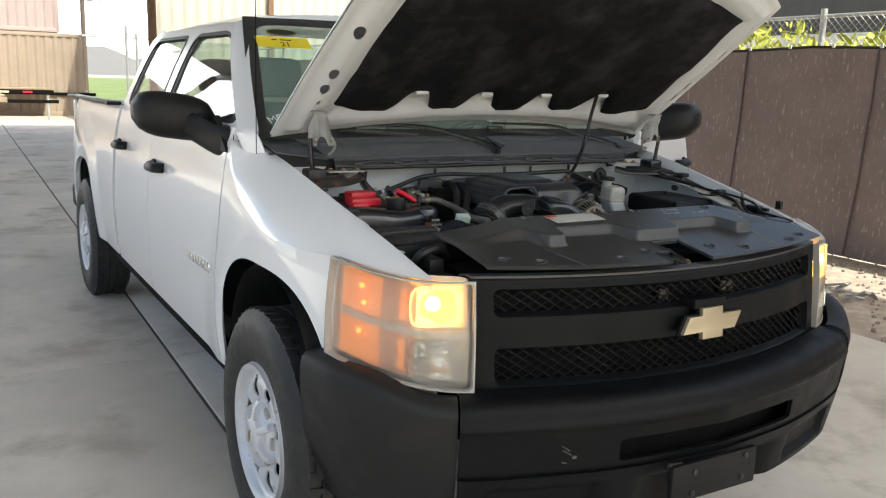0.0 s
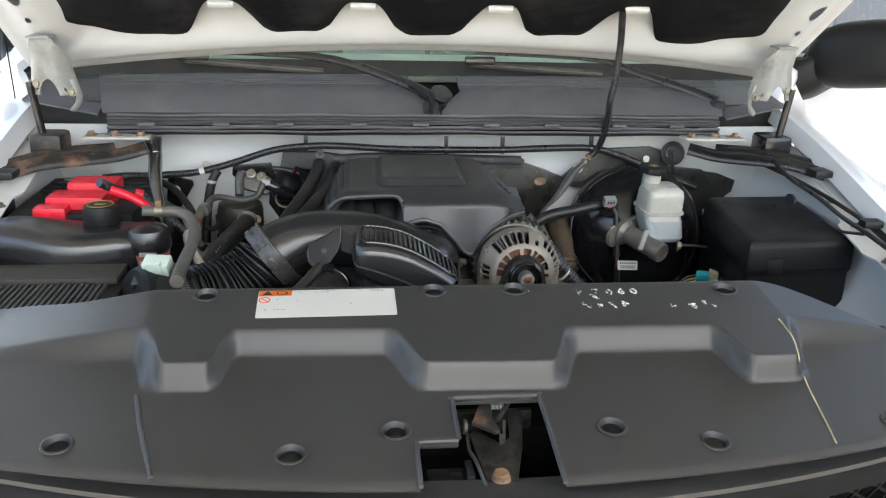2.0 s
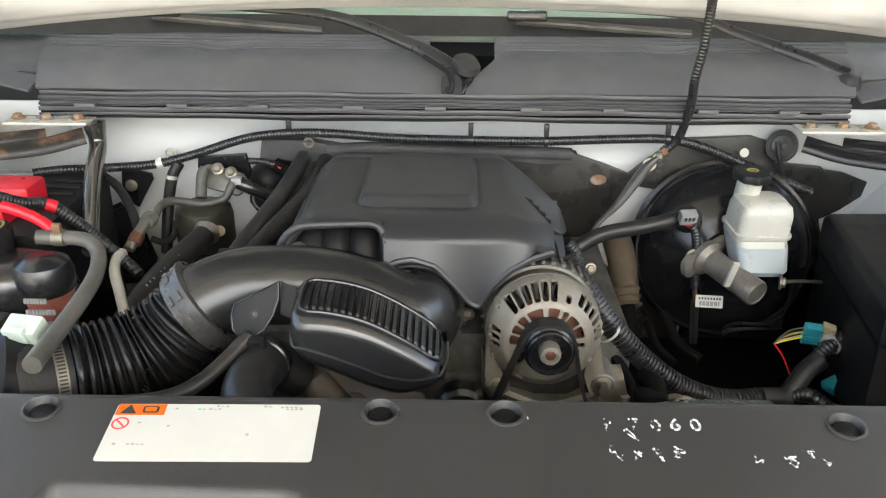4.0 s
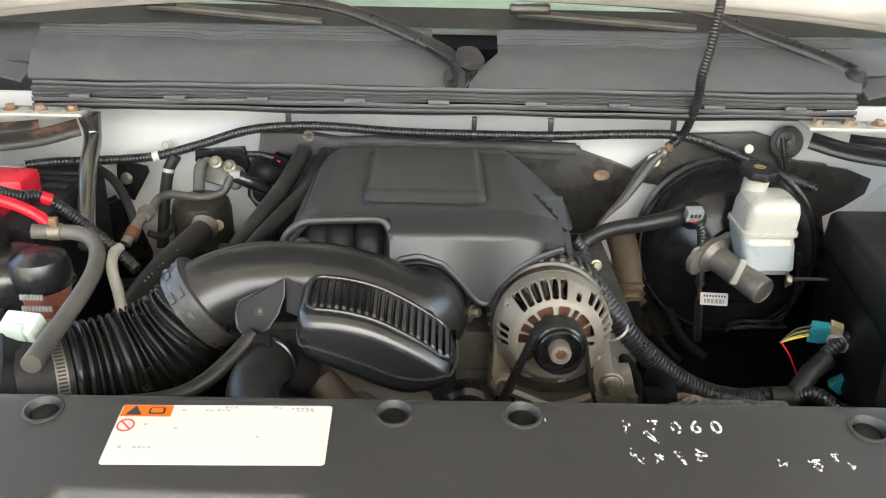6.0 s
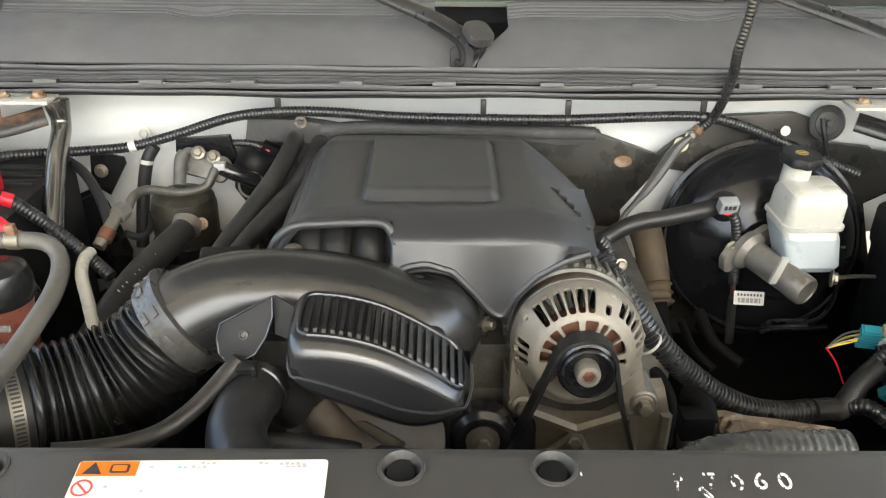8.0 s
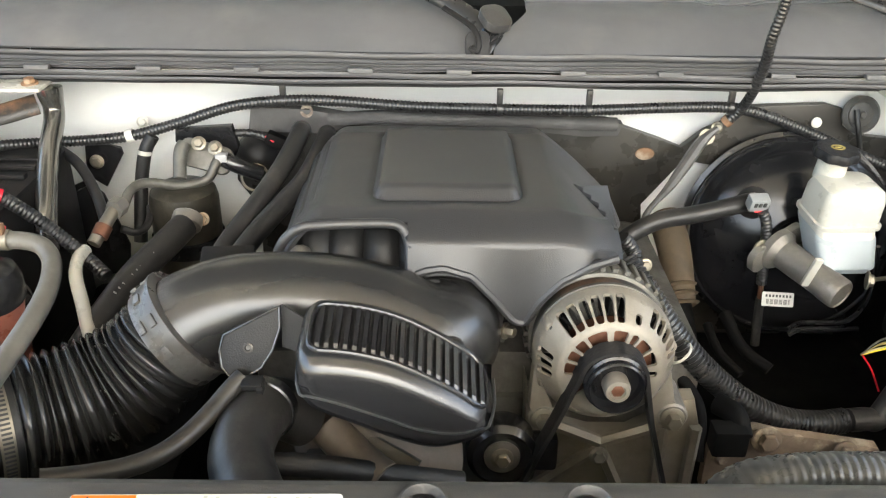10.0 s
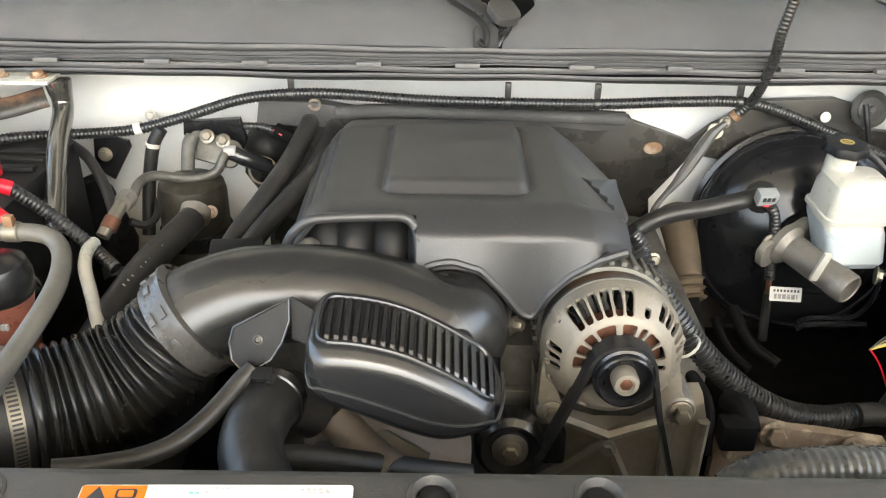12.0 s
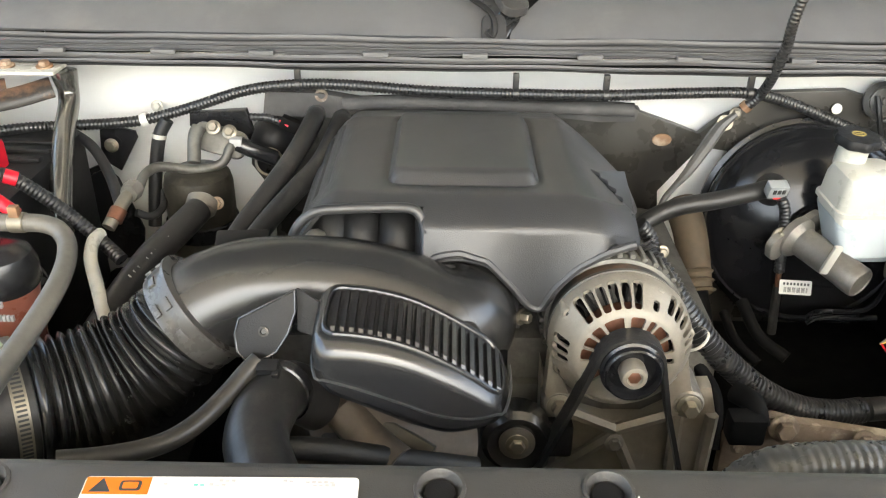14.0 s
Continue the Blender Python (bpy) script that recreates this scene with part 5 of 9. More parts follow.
def hood_crown(a, b):
    return -(0.012 + 0.055 * (1 - abs(a) ** 2.5) ** 0.7 * (0.4 + 0.6 * math.sin(math.pi * min(1, max(0, b * 0.95 + 0.03)))))


bm = B()
sheet(bm, lambda a, b: (*hood_uv(a, b), hood_crown(a, b)), lin(-1, 1, 50), lin(0, 1, 40), thick=-0.004)
hood = part("hood", bm, PAINT, truck, "raised white hood, seen from beneath")
hood.matrix_basis = HD


def ins_rear(x):
    d = min(abs(x - c) for c in (-0.385, -0.13, 0.125, 0.385))
    return 0.232 + 0.13 * (1 - sstep(d, 0.016, 0.092)) + 0.03 * sstep(abs(x), 0.54, 0.68)


def ins_keep(x, u):
    side = (0.70 - 0.05 * u - abs(x)) - 0.010 * max(0, math.cos((u - 0.2) * 22)) * (1 if abs(x) > 0.5 else 0)
    return min(side, (u - ins_rear(x)) * 0.6, 0.985 - 0.3 * x * x - u)


def hood_holes(x, u):
    d = 1.0
    for c, r in (((0.735, 0.30), 0.008), ((0.738, 0.375), 0.018), ((0.736, 0.455), 0.018), ((0.73, 0.66), 0.02), ((0.72, 0.83), 0.018), ((0.74, 0.2), 0.006)):
        d = min(d, math.hypot((abs(x) - c[0]) / 0.75, (u - c[1]) / 1.4) - r)
    return d


def frame_n(x, u):
    """Relief of the inner frame: rim, channel and raised field."""
    w = hood_w(u)
    e = min(w - abs(x), (u - hood_rear(x)), (hood_front(x) - u))
    n = 0.004 * sstep(e, 0.0, 0.012) + 0.022 * sstep(e, 0.03, 0.075)
    n -= 0.018 * (sstep(e, 0.10, 0.17))
    if u < 0.34:
        n -= 0.012 * sstep(u - hood_rear(x), 0.08, 0.14) * (1 - sstep(abs(x), 0.55, 0.66))
    return n


bm = B()
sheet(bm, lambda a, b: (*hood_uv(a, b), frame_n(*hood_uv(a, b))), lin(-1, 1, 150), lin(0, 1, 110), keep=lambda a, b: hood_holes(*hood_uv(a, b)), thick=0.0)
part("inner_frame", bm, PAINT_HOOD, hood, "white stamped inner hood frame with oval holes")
bm = B()
sheet(bm, lambda x, u: (x, u, 0.012 + 0.014 * min(1, max(0, ins_keep(x, u)) / 0.035) + 0.006 * noise.noise((x * 5, u * 5, 0)) + 0.003 * noise.noise((x * 16, u * 16, 1))), lin(-0.71, 0.71, 150), lin(0.21, 1.0, 100), keep=ins_keep)
part("insulation", bm, FELT, hood, "dusty black felt hood insulation")
for x, u in ((-0.385, 0.352), (-0.13, 0.352), (0.125, 0.352), (0.385, 0.358), (-0.36, 0.86), (0.36, 0.86), (0.0, 0.92)):
    bm = B()
    box(bm, x - 0.024, x + 0.024, u - 0.005, u + 0.010, 0.012, 0.022, 0.004)
    part("retainer", bm, PAINT_IN, hood)

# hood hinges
# dirt patches over a white dimmed in colour to offset strong front light
HINGE_PAINT = material("dimmed_dirty_hinge_paint", (0.24, 0.24, 0.225), 0.42, vary=0.15, scale=30, second=(0.15, 0.135, 0.11), mask=(0.52, 0.72), mask_scale=24, bump=0.15, bump_scale=160)


def hinge_skin(s, u, v):
    """Stamped hinge bracket: u across, v down from the hood."""
    x0 = table(v, (0, 0.08, 0.25, 0.6, 1.0), (0.706, 0.700, 0.687, 0.676, 0.664))
    x1 = table(v, (0, 0.08, 0.25, 0.6, 1.0), (0.743, 0.745, 0.749, 0.754, 0.757))
    groove = 0.009 * math.exp(-((u - 0.10) / 0.28) ** 2) * sstep(v, 0.1, 0.5)
    return (s * (x0 + (x1 - x0) * (u + 1) / 2), 1.112 + 0.030 * u * u * sstep(v, 0.0, 0.5) + groove - 0.012 * v, 1.364 - 0.104 * v)


def hinge_keep(u, v):
    arch = (1.0 - math.hypot((u - 0.12) / 0.42, (v - 1.06) / 0.34)) * 0.3
    corner = rrect(u, v, -1.0, 1.0, -0.5, 1.0, 0.16)
    hole = 0.08 - math.hypot(u - 0.62, (v - 0.86) * 1.4)
    slot = 0.06 - math.hypot(u + 0.55, (v - 0.9) * 1.4)
    return min(corner, -arch, -hole, -slot)


for s in (-1, 1):
    bm = B()
    sheet(bm, lambda u, v: hinge_skin(s, u, v), lin(-1, 1, 34), lin(0, 1, 34), keep=hinge_keep, thick=0.004)
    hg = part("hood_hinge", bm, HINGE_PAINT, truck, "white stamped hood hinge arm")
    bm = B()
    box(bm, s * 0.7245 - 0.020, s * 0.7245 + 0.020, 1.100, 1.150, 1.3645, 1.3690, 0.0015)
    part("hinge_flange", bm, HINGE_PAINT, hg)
    bm = B()
    tube(bm, [(s * 0.678, 1.125, 1.288), (s * 0.668, 1.122, 1.262), (s * 0.671, 1.126, 1.244), (s * 0.686, 1.134, 1.228)], 0.0065, 12, 6, flat=0.6)
    part("hinge_arm", bm, HINGE_PAINT, hg)
    for x, z in ((0.738, 1.281), (0.676, 1.266)):
        bolt("pivot", (s * x, 1.112, z), (0, -1, 0.1), 0.006, hg)
    bm = B()
    tube(bm, [(s * 0.754, 1.118, 1.283), (s * 0.750, 1.122, 1.235), (s * 0.742, 1.125, 1.165)], 0.0075, 10)
    part("hinge_link", bm, BLACK_GLOSS, truck)
    bm = B()
    box(bm, s * 0.735 - 0.03, s * 0.735 + 0.03, 1.10, 1.17, 1.135, 1.185, 0.01)
    tube(bm, [(s * 0.80, 1.02, 1.125), (s * 0.73, 1.06, 1.14), (s * 0.62, 1.12, 1.14), (s * 0.56, 1.15, 1.15)], 0.016, 10, flat=0.5)
    tube(bm, [(s * 0.80, 1.06, 1.135), (s * 0.72, 1.1, 1.15), (s * 0.62, 1.15, 1.15)], 0.013, 10, flat=0.5)
    part("hinge_base", bm, BLACK_GLOSS if s > 0 else RUSTY_BLACK, truck)

# ---- engine bay: shell ----
# near-black floor closes the bay; its colour carries the shade down there
bm = B()
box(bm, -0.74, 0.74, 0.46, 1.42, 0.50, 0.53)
part("dark_bay_floor", bm, DARK, truck)
bm = B()
sheet(bm, lambda x, z: (x, 1.262 - 0.012 * sstep(z, 1.12, 1.175) + 0.004 * noise.noise((x * 5, z * 9, 0)), z), lin(-0.82, 0.82, 64), lin(0.53, 1.178, 30), keep=lambda x, z: max(0.63 - abs(x), z - 0.93), thick=0.004)
firewall = part("firewall", bm, PAINT_IN, truck, "white painted firewall panel")
# raised stiffening in the firewall
bm = B()
sheet(bm, lambda x, z: (x, 1.256 - 0.014 * sstep(rrect(x, z, -0.47, -0.28, 0.9, 1.075, 0.06), 0, 0.02), z), lin(-0.48, -0.27, 30), lin(0.89, 1.085, 26), keep=lambda x, z: rrect(x, z, -0.475, -0.275, 0.895, 1.08, 0.065))
part("firewall_emboss", bm, PAINT_IN, firewall)


def wall_piece(name, pts, y, thick, mat, label=""):
    bm = B()
    plate(bm, [(p[0], p[2]) for p in pts], thick, Matrix(((1, 0, 0, 0), (0, 0, -1, y), (0, 1, 0, 0), (0, 0, 0, 1))), min(0.002, thick * 0.4))
    return part(name, bm, mat, truck, label)


INSUL = material("worn_black_insulation", (0.022, 0.0205, 0.018), 0.3, vary=0.25, scale=9, bump=0.1, bump_scale=90, second=(0.05, 0.045, 0.037), mask=(0.5, 0.8), mask_scale=6)
wall_piece("sound_insulation", [(0.222, 1.245, 1.099), (0.278, 1.245, 1.080), (0.314, 1.245, 1.066), (0.343, 1.245, 1.092), (0.378, 1.245, 1.109), (0.403, 1.245, 1.129), (0.510, 1.245, 1.134), (0.538, 1.245, 1.126), (0.540, 1.245, 1.103), (0.561, 1.245, 1.089), (0.637, 1.245, 1.081), (0.662, 1.245, 1.049), (0.543, 1.245, 0.993), (0.383, 1.245, 1.036), (0.320, 1.245, 1.046), (0.267, 1.245, 0.975), (0.276, 1.245, 0.903), (0.424, 1.245, 0.803), (0.460, 1.245, 0.600), (-0.315, 1.245, 0.587), (-0.303, 1.245, 0.962), (-0.333, 1.245, 1.008), (-0.330, 1.245, 1.043), (-0.299, 1.245, 1.104)], 1.25, 0.012, INSUL, "black firewall insulation with a rusty stain")
wall_piece("insulation_flap", [(-0.297, 1.225, 1.129), (-0.223, 1.225, 1.127), (-0.160, 1.225, 1.117), (-0.065, 1.225, 1.121), (0.030, 1.225, 1.117), (0.125, 1.225, 1.117), (0.197, 1.225, 1.115), (0.220, 1.225, 1.110), (0.214, 1.225, 1.093), (0.167, 1.225, 1.091), (0.095, 1.225, 1.098), (-0.033, 1.225, 1.100), (-0.113, 1.225, 1.101), (-0.160, 1.225, 1.105), (-0.193, 1.225, 1.091), (-0.303, 1.225, 1.094)], 1.23, 0.02, PAD, "worn grey insulation flap over the engine")
bm = B()
tube(bm, [(-0.190, 1.208, 1.113), (-0.111, 1.206, 1.119), (0.006, 1.206, 1.117), (0.123, 1.206, 1.114), (0.210, 1.206, 1.112)], 0.010, 10, 6, flat=0.8)
part("flap_roll", bm, PAD, truck)
wall_piece("firewall_bracket", [(-0.535, 1.200, 1.079), (-0.486, 1.200, 1.067), (-0.484, 1.200, 1.057), (-0.515, 1.200, 1.006), (-0.541, 1.200, 1.024)], 1.215, 0.004, BLACK_GLOSS)
wall_piece("firewall_bracket", [(-0.586, 1.200, 0.997), (-0.546, 1.200, 1.015), (-0.527, 1.200, 0.979), (-0.543, 1.200, 0.914), (-0.602, 1.200, 0.914)], 1.215, 0.004, BLACK_GLOSS)
wall_piece("dark_bracket", [(-0.594, 1.2, 1.000), (-0.574, 1.2, 0.993), (-0.542, 1.2, 1.011), (-0.531, 1.2, 1.016), (-0.516, 1.2, 1.001), (-0.504, 1.2, 0.963), (-0.491, 1.2, 0.919), (-0.499, 1.2, 0.870), (-0.624, 1.2, 0.868)], 1.2005, 0.004, BLACK_GLOSS)
wall_piece("lower_lining", [(0.512, 1.243, 1.077), (0.577, 1.243, 1.086), (0.674, 1.243, 1.073), (0.717, 1.243, 1.057), (0.712, 1.243, 1.031), (0.679, 1.243, 1.005), (0.648, 1.243, 0.988), (0.694, 1.243, 0.842), (0.620, 1.243, 0.747), (0.434, 1.243, 0.743), (0.446, 1.243, 0.947)], 1.2455, 0.006, INSUL, "black lining beside the brake booster")
bolt("stud_nut", (-0.520, 1.205, 1.048), (0, -1, 0.1), 0.007, firewall)
bolt("stud_nut", (-0.549, 1.205, 0.997), (0, -1, 0.1), 0.006, firewall)
bolt("stud_nut", (-0.461, 1.245, 1.093), (0, -1, 0.2), 0.006, firewall, WHITE_PLASTIC)
# rusty mark, plug hole and grommet
bm = B()
lathe(bm, [(0.012, 0.0), (0.011, 0.0015)], along((0.262, 1.236, 1.057), (0.26, 0.0, 1.1)) @ Matrix.Diagonal((1.2, 0.8, 1, 1)), 14)
part("rust_stain", bm, RUST, firewall)
bm = B()
lathe(bm, [(0.0075, 0), (0.0075, 0.002)], along((0.500, 1.235, 1.108), (0.504, 0, 1.3)), 16)
part("plug", bm, LABEL, firewall, "white plug in the insulation")
bm = B()
lathe(bm, [(0.026, 0.0), (0.027, 0.006), (0.022, 0.012), (0.017, 0.006), (0.006, 0.010), (0.004, 0.014)], along((0.560, 1.238, 1.120), (0.56, 0, 1.4)), 28)
part("grommet", bm, HOSE_GREY, firewall, "round grey rubber grommet")
bm = B()
tube(bm, [(0.548, 1.225, 1.131), (0.552, 1.215, 1.106), (0.564, 1.220, 1.075)], 0.004, 8)
part("grommet_lead", bm, RUBBER, firewall)
bm = B()
lathe(bm, [(0.009, 0), (0.009, 0.004), (0.005, 0.004), (0.004, 0.001)], along((-0.220, 1.214, 1.123), (-0.22, 0, 1.5)), 16)
part("flap_hole", bm, RUST_DARK, firewall)

# inner fender aprons
for s in (-1, 1):
    bm = B()
    sheet(bm, lambda y, v: (s * (0.775 - 0.075 * sstep(v, 0.15, 0.4) + 0.0 * y - 0.055 * max(0, 0.7 - y)), y, table(y, (0.36, 0.5, 0.8, 1.15, 1.3), (1.0, 1.035, 1.10, 1.17, 1.20)) - 0.026 - 0.5 * v), lin(0.40, 1.27, 24), lin(0, 1, 20), thick=0.005)
    ap = part("inner_fender", bm, PAINT_IN, truck, "white painted inner fender wall")
    if s < 0:
        bm = B()
        sheet(bm, lambda y, v: (-0.765 + 0.075 * sstep(0.06 + 0.8 * v, 0.15, 0.4) + 0.055 * max(0, 0.7 - y) + 0.003 * math.sin(y * 60), y, table(y, (0.36, 0.5, 0.8, 1.15, 1.3), (1.0, 1.035, 1.10, 1.17, 1.20)) - 0.03 - 0.4 * v), lin(0.40, 0.98, 50), lin(0, 1, 12), thick=0.005)
        part("splash_liner", bm, PLASTIC, ap, "black plastic splash liner")
    bm = B()
    sheet(bm, lambda y, v: (s * (table(y, (0.3, 0.5, 1.0, 1.52), (0.752, 0.768, 0.800, 0.818)) + 0.004 - (0.050 + 0.014 * sstep(math.sin(y * 26), -0.2, 0.3)) * v), y, table(y, (0.36, 0.5, 0.8, 1.15, 1.3), (1.0, 1.035, 1.10, 1.165, 1.195)) - 0.022 - 0.008 * v), lin(0.54, 1.2, 60), lin(0, 1, 4), thick=0.004)
    part("fender_flange", bm, PAINT_IN, ap)
    for y in (0.58, 0.7, 0.92, 1.08):
        x = s * (table(y, (0.3, 0.5, 1.0, 1.52), (0.752, 0.768, 0.800, 0.818)) - 0.035)
        z = table(y, (0.36, 0.5, 0.8, 1.15, 1.3), (1.0, 1.035, 1.10, 1.165, 1.195))
        bolt("flange_bolt", (x, y, z - 0.026), (0, 0, 1), 0.007, ap, RUST if s > 0 and y < 0.6 else STEEL)
    for y, w in ((0.61, 0.03), (0.99, 0.02), (0.78, 0.012)):
        bm = B()
        x = s * (table(y, (0.3, 0.5, 1.0, 1.52), (0.752, 0.768, 0.800, 0.818)) - 0.03)
        z = table(y, (0.36, 0.5, 0.8, 1.15, 1.3), (1.0, 1.035, 1.10, 1.165, 1.195))
        box(bm, x - 0.018, x + 0.018, y - w, y + w, z - 0.005, z + 0.009, 0.004)
        part("bump_stop", bm, RUBBER, ap, "black rubber hood bump stop")
    bm = B()
    lathe(bm, [(0.03, 0.0), (0.03, 0.003), (0.022, 0.003)], along((s * 0.695, 1.0, 1.04), (s * 0.0, 1.0, 1.04)) @ Matrix.Diagonal((0.6, 1, 1, 1)), 20)
    part("apron_hole", bm, INK, ap)

# cable, stay and plugs along the driver's side apron
bm = B()
tube(bm, [(0.715, 1.10, 1.150), (0.705, 0.986, 1.129), (0.71, 0.88, 1.118), (0.712, 0.80, 1.105), (0.712, 0.70, 1.098), (0.71, 0.588, 1.084), (0.70, 0.536, 1.058), (0.70, 0.473, 1.05), (0.69, 0.40, 1.045)], 0.0042, 8)
cab = part("apron_cable", bm, LOOM, truck, "thin black cable clipped along the inner fender")
bm = B()
tube(bm, [(0.706, 0.72, 1.098), (0.70, 0.78, 1.085), (0.695, 0.83, 1.088)], 0.003, 6)
tube(bm, [(0.712, 0.64, 1.09), (0.70, 0.60, 1.05), (0.70, 0.55, 1.04), (0.69, 0.48, 1.045)], 0.0055, 8)
part("branch", bm, LOOM, cab)
bm = B()
rod(bm, (0.725, 0.652, 1.118), (0.708, 0.612, 1.02), 0.005, 10)
lathe(bm, [(0.010, 0), (0.010, 0.006)], along((0.725, 0.652, 1.114), (0.725, 0.652, 2)), 14)
part("stay", bm, STEEL, truck, "thin steel fender stay")
for x, y, z, w, h in ((0.735, 0.495, 1.085, 0.012, 0.03), (0.715, 0.535, 1.065, 0.014, 0.012), (0.70, 0.45, 1.03, 0.026, 0.022), (0.69, 0.50, 1.02, 0.02, 0.02)):
    bm = B()
    box(bm, x - w / 2, x + w / 2, y - w, y + w, z - h / 2, z + h / 2, 0.003)
    part("connector", bm, PLASTIC_SMOOTH, truck)
bm = B()
lathe(bm, [(0.011, 0), (0.011, 0.004)], along((0.702, 0.957, 1.092), (0, 0.957, 1.092)) @ Matrix.Diagonal((1.6, 1, 1, 1)), 18)
part("apron_slot", bm, INK, truck)

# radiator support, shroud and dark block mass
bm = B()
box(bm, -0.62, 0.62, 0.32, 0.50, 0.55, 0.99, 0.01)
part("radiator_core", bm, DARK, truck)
bm = B()
box(bm, -0.40, 0.42, 0.50, 0.56, 0.60, 1.05, 0.012)
part("fan_shroud", bm, PLASTIC, truck)
bm = B()
box(bm, -0.24, 0.26, 0.84, 1.18, 0.60, 0.985, 0.03)
box(bm, -0.16, 0.2, 0.83, 0.86, 0.60, 0.93, 0.012)
part("engine_block", bm, ALU_DARK, truck, "sooty aluminium engine block")
# added filler boxes, near-black to paint the deep shade low in the bay
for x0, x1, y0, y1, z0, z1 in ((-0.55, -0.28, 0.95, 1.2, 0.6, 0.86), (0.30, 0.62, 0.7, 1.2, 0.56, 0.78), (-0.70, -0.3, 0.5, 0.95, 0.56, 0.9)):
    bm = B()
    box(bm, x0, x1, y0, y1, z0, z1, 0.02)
    part("bay_shade_filler", bm, DARK, truck)

# ---- cowl ----


def cowl_point(x, v):
    yb = 1.185 + 0.035 * (abs(x) / 0.7) ** 2
    yt = 1.375 + 0.05 * (abs(x) / 0.75) ** 2
    w = 1 + 0.08 * v
    z = 1.212 + 0.052 * v ** 0.85 - 0.006 * (abs(x) / 0.7) ** 2
    z += 0.012 * math.sin(math.pi * min(1, v / 0.7)) * (1 if v < 0.7 else 0)
    d = abs(x - 0.028) / 0.09
    z -= 0.012 * max(0, 1 - d) ** 1.5
    for c in (-0.36, 0.36):
        d = math.hypot((x - c) / 0.05, (v - 0.74) / 0.14)
        z -= 0.010 * max(0, 1 - d) ** 0.8
    if v > 0.72:
        z += 0.0022 * (1 if int((v - 0.72) / 0.02) % 2 else -1)
    return (x * w, yb + (yt - yb) * v, z)


COWL_V = lin(0, 0.7, 22) + [0.72 + 0.02 * k + e for k in range(14) for e in (0.0, 0.017)] + [1.0]
for s in (-1, 1):
    bm = B()

    def cowl_half(a, v):
        xe = 0.028 + s * (0.006 + 0.046 * sstep(v, 0.04, 0.5))
        return cowl_point(xe + (s * 0.655 - xe) * a, v)
    sheet(bm, cowl_half, lin(0, 1, 70), COWL_V, thick=-s * 0.004)
    part("cowl_panel", bm, COWL, truck, "dusty dark grey plastic cowl panel with vent slots")
for s in (-1, 1):
    bm = B()
    sheet(bm, lambda u, v: (s * (0.66 + 0.16 * u), 1.20 + 0.24 * v + 0.05 * u, 1.205 + 0.055 * v + 0.02 * u * (1 - v)), lin(0, 1, 8), lin(0, 1, 10), thick=0.004)
    part("cowl_end", bm, COWL, truck)
    bm = B()
    sheet(bm, lambda u, v: (s * (0.60 + 0.23 * u), 1.245 + 0.05 * u, 1.15 + 0.075 * v), lin(0, 1, 6), lin(0, 1, 4), thick=0.006)
    part("cowl_side", bm, RUBBER, truck)
    bm = B()
    box(bm, s * 0.615 - 0.065, s * 0.615 + 0.065, 1.140, 1.185, 1.168, 1.173, 0.002)
    br = part("cowl_bracket", bm, WHITE_PLASTIC, truck, "cream painted cowl bracket with rusty bolts")
    for dx in (-0.045, 0.005, 0.05):
        bolt("bracket_bolt", (s * 0.615 + s * dx, 1.162, 1.173), (0, -0.1, 1), 0.0075, br, RUST)
bm = B()
sheet(bm, lambda x, v: (x, 1.19 + 0.22 * v, 1.178 + 0.05 * v), lin(-0.08, 0.14, 8), lin(0, 1, 6), thick=0.004)
part("cowl_trough", bm, DARK, truck)
# flat rubber and plastic strips along the cowl front
for z0, z1, back, m in ((1.2089, 1.2163, 1.173, STRIP), (1.2065, 1.2102, 1.167, RUBBER), (1.2054, 1.2072, 1.163, STRIP), (1.1978, 1.2033, 1.169, RUBBER), (1.1972, 1.1991, 1.163, STRIP), (1.1922, 1.1951, 1.169, DARK), (1.1870, 1.1941, 1.161, STRIP), (1.1834, 1.1849, 1.167, DARK), (1.1798, 1.1851, 1.160, STRIP), (1.1763, 1.1785, 1.163, RUBBER)):
    def strip_skin(x, w):
        bow = (abs(x) / 0.66) ** 2
        wave = 0.0008 * math.sin(x * 13 + z0 * 300) + 0.0006 * math.sin(x * 31 + z0 * 90)
        return (x, back + 0.025 * bow + 0.002 * math.sin(x * 13) + 0.003 * (1 - abs(2 * w - 1)) * -0.4, z0 + (z1 - z0) * w - 0.007 * bow + wave)
    bm = B()
    sheet(bm, strip_skin, lin(-0.64, 0.64, 60), lin(0, 1, 4), thick=0.005)
    part("cowl_seal", bm, m, truck, "wavy dark grey cowl strip" if m == STRIP else "wavy black rubber cowl seal")
for k in range(9):
    x = -0.56 + 0.137 * k + (0.01 if k % 2 else 0)
    bow = (abs(x) / 0.66) ** 2
    bm = B()
    box(bm, x - 0.016, x + 0.016, 1.152, 1.162, 1.1955, 1.2011, 0.001, pose(0, 0.02 * bow, -0.006 * bow))
    part("seal_clip", bm, COWL, truck)


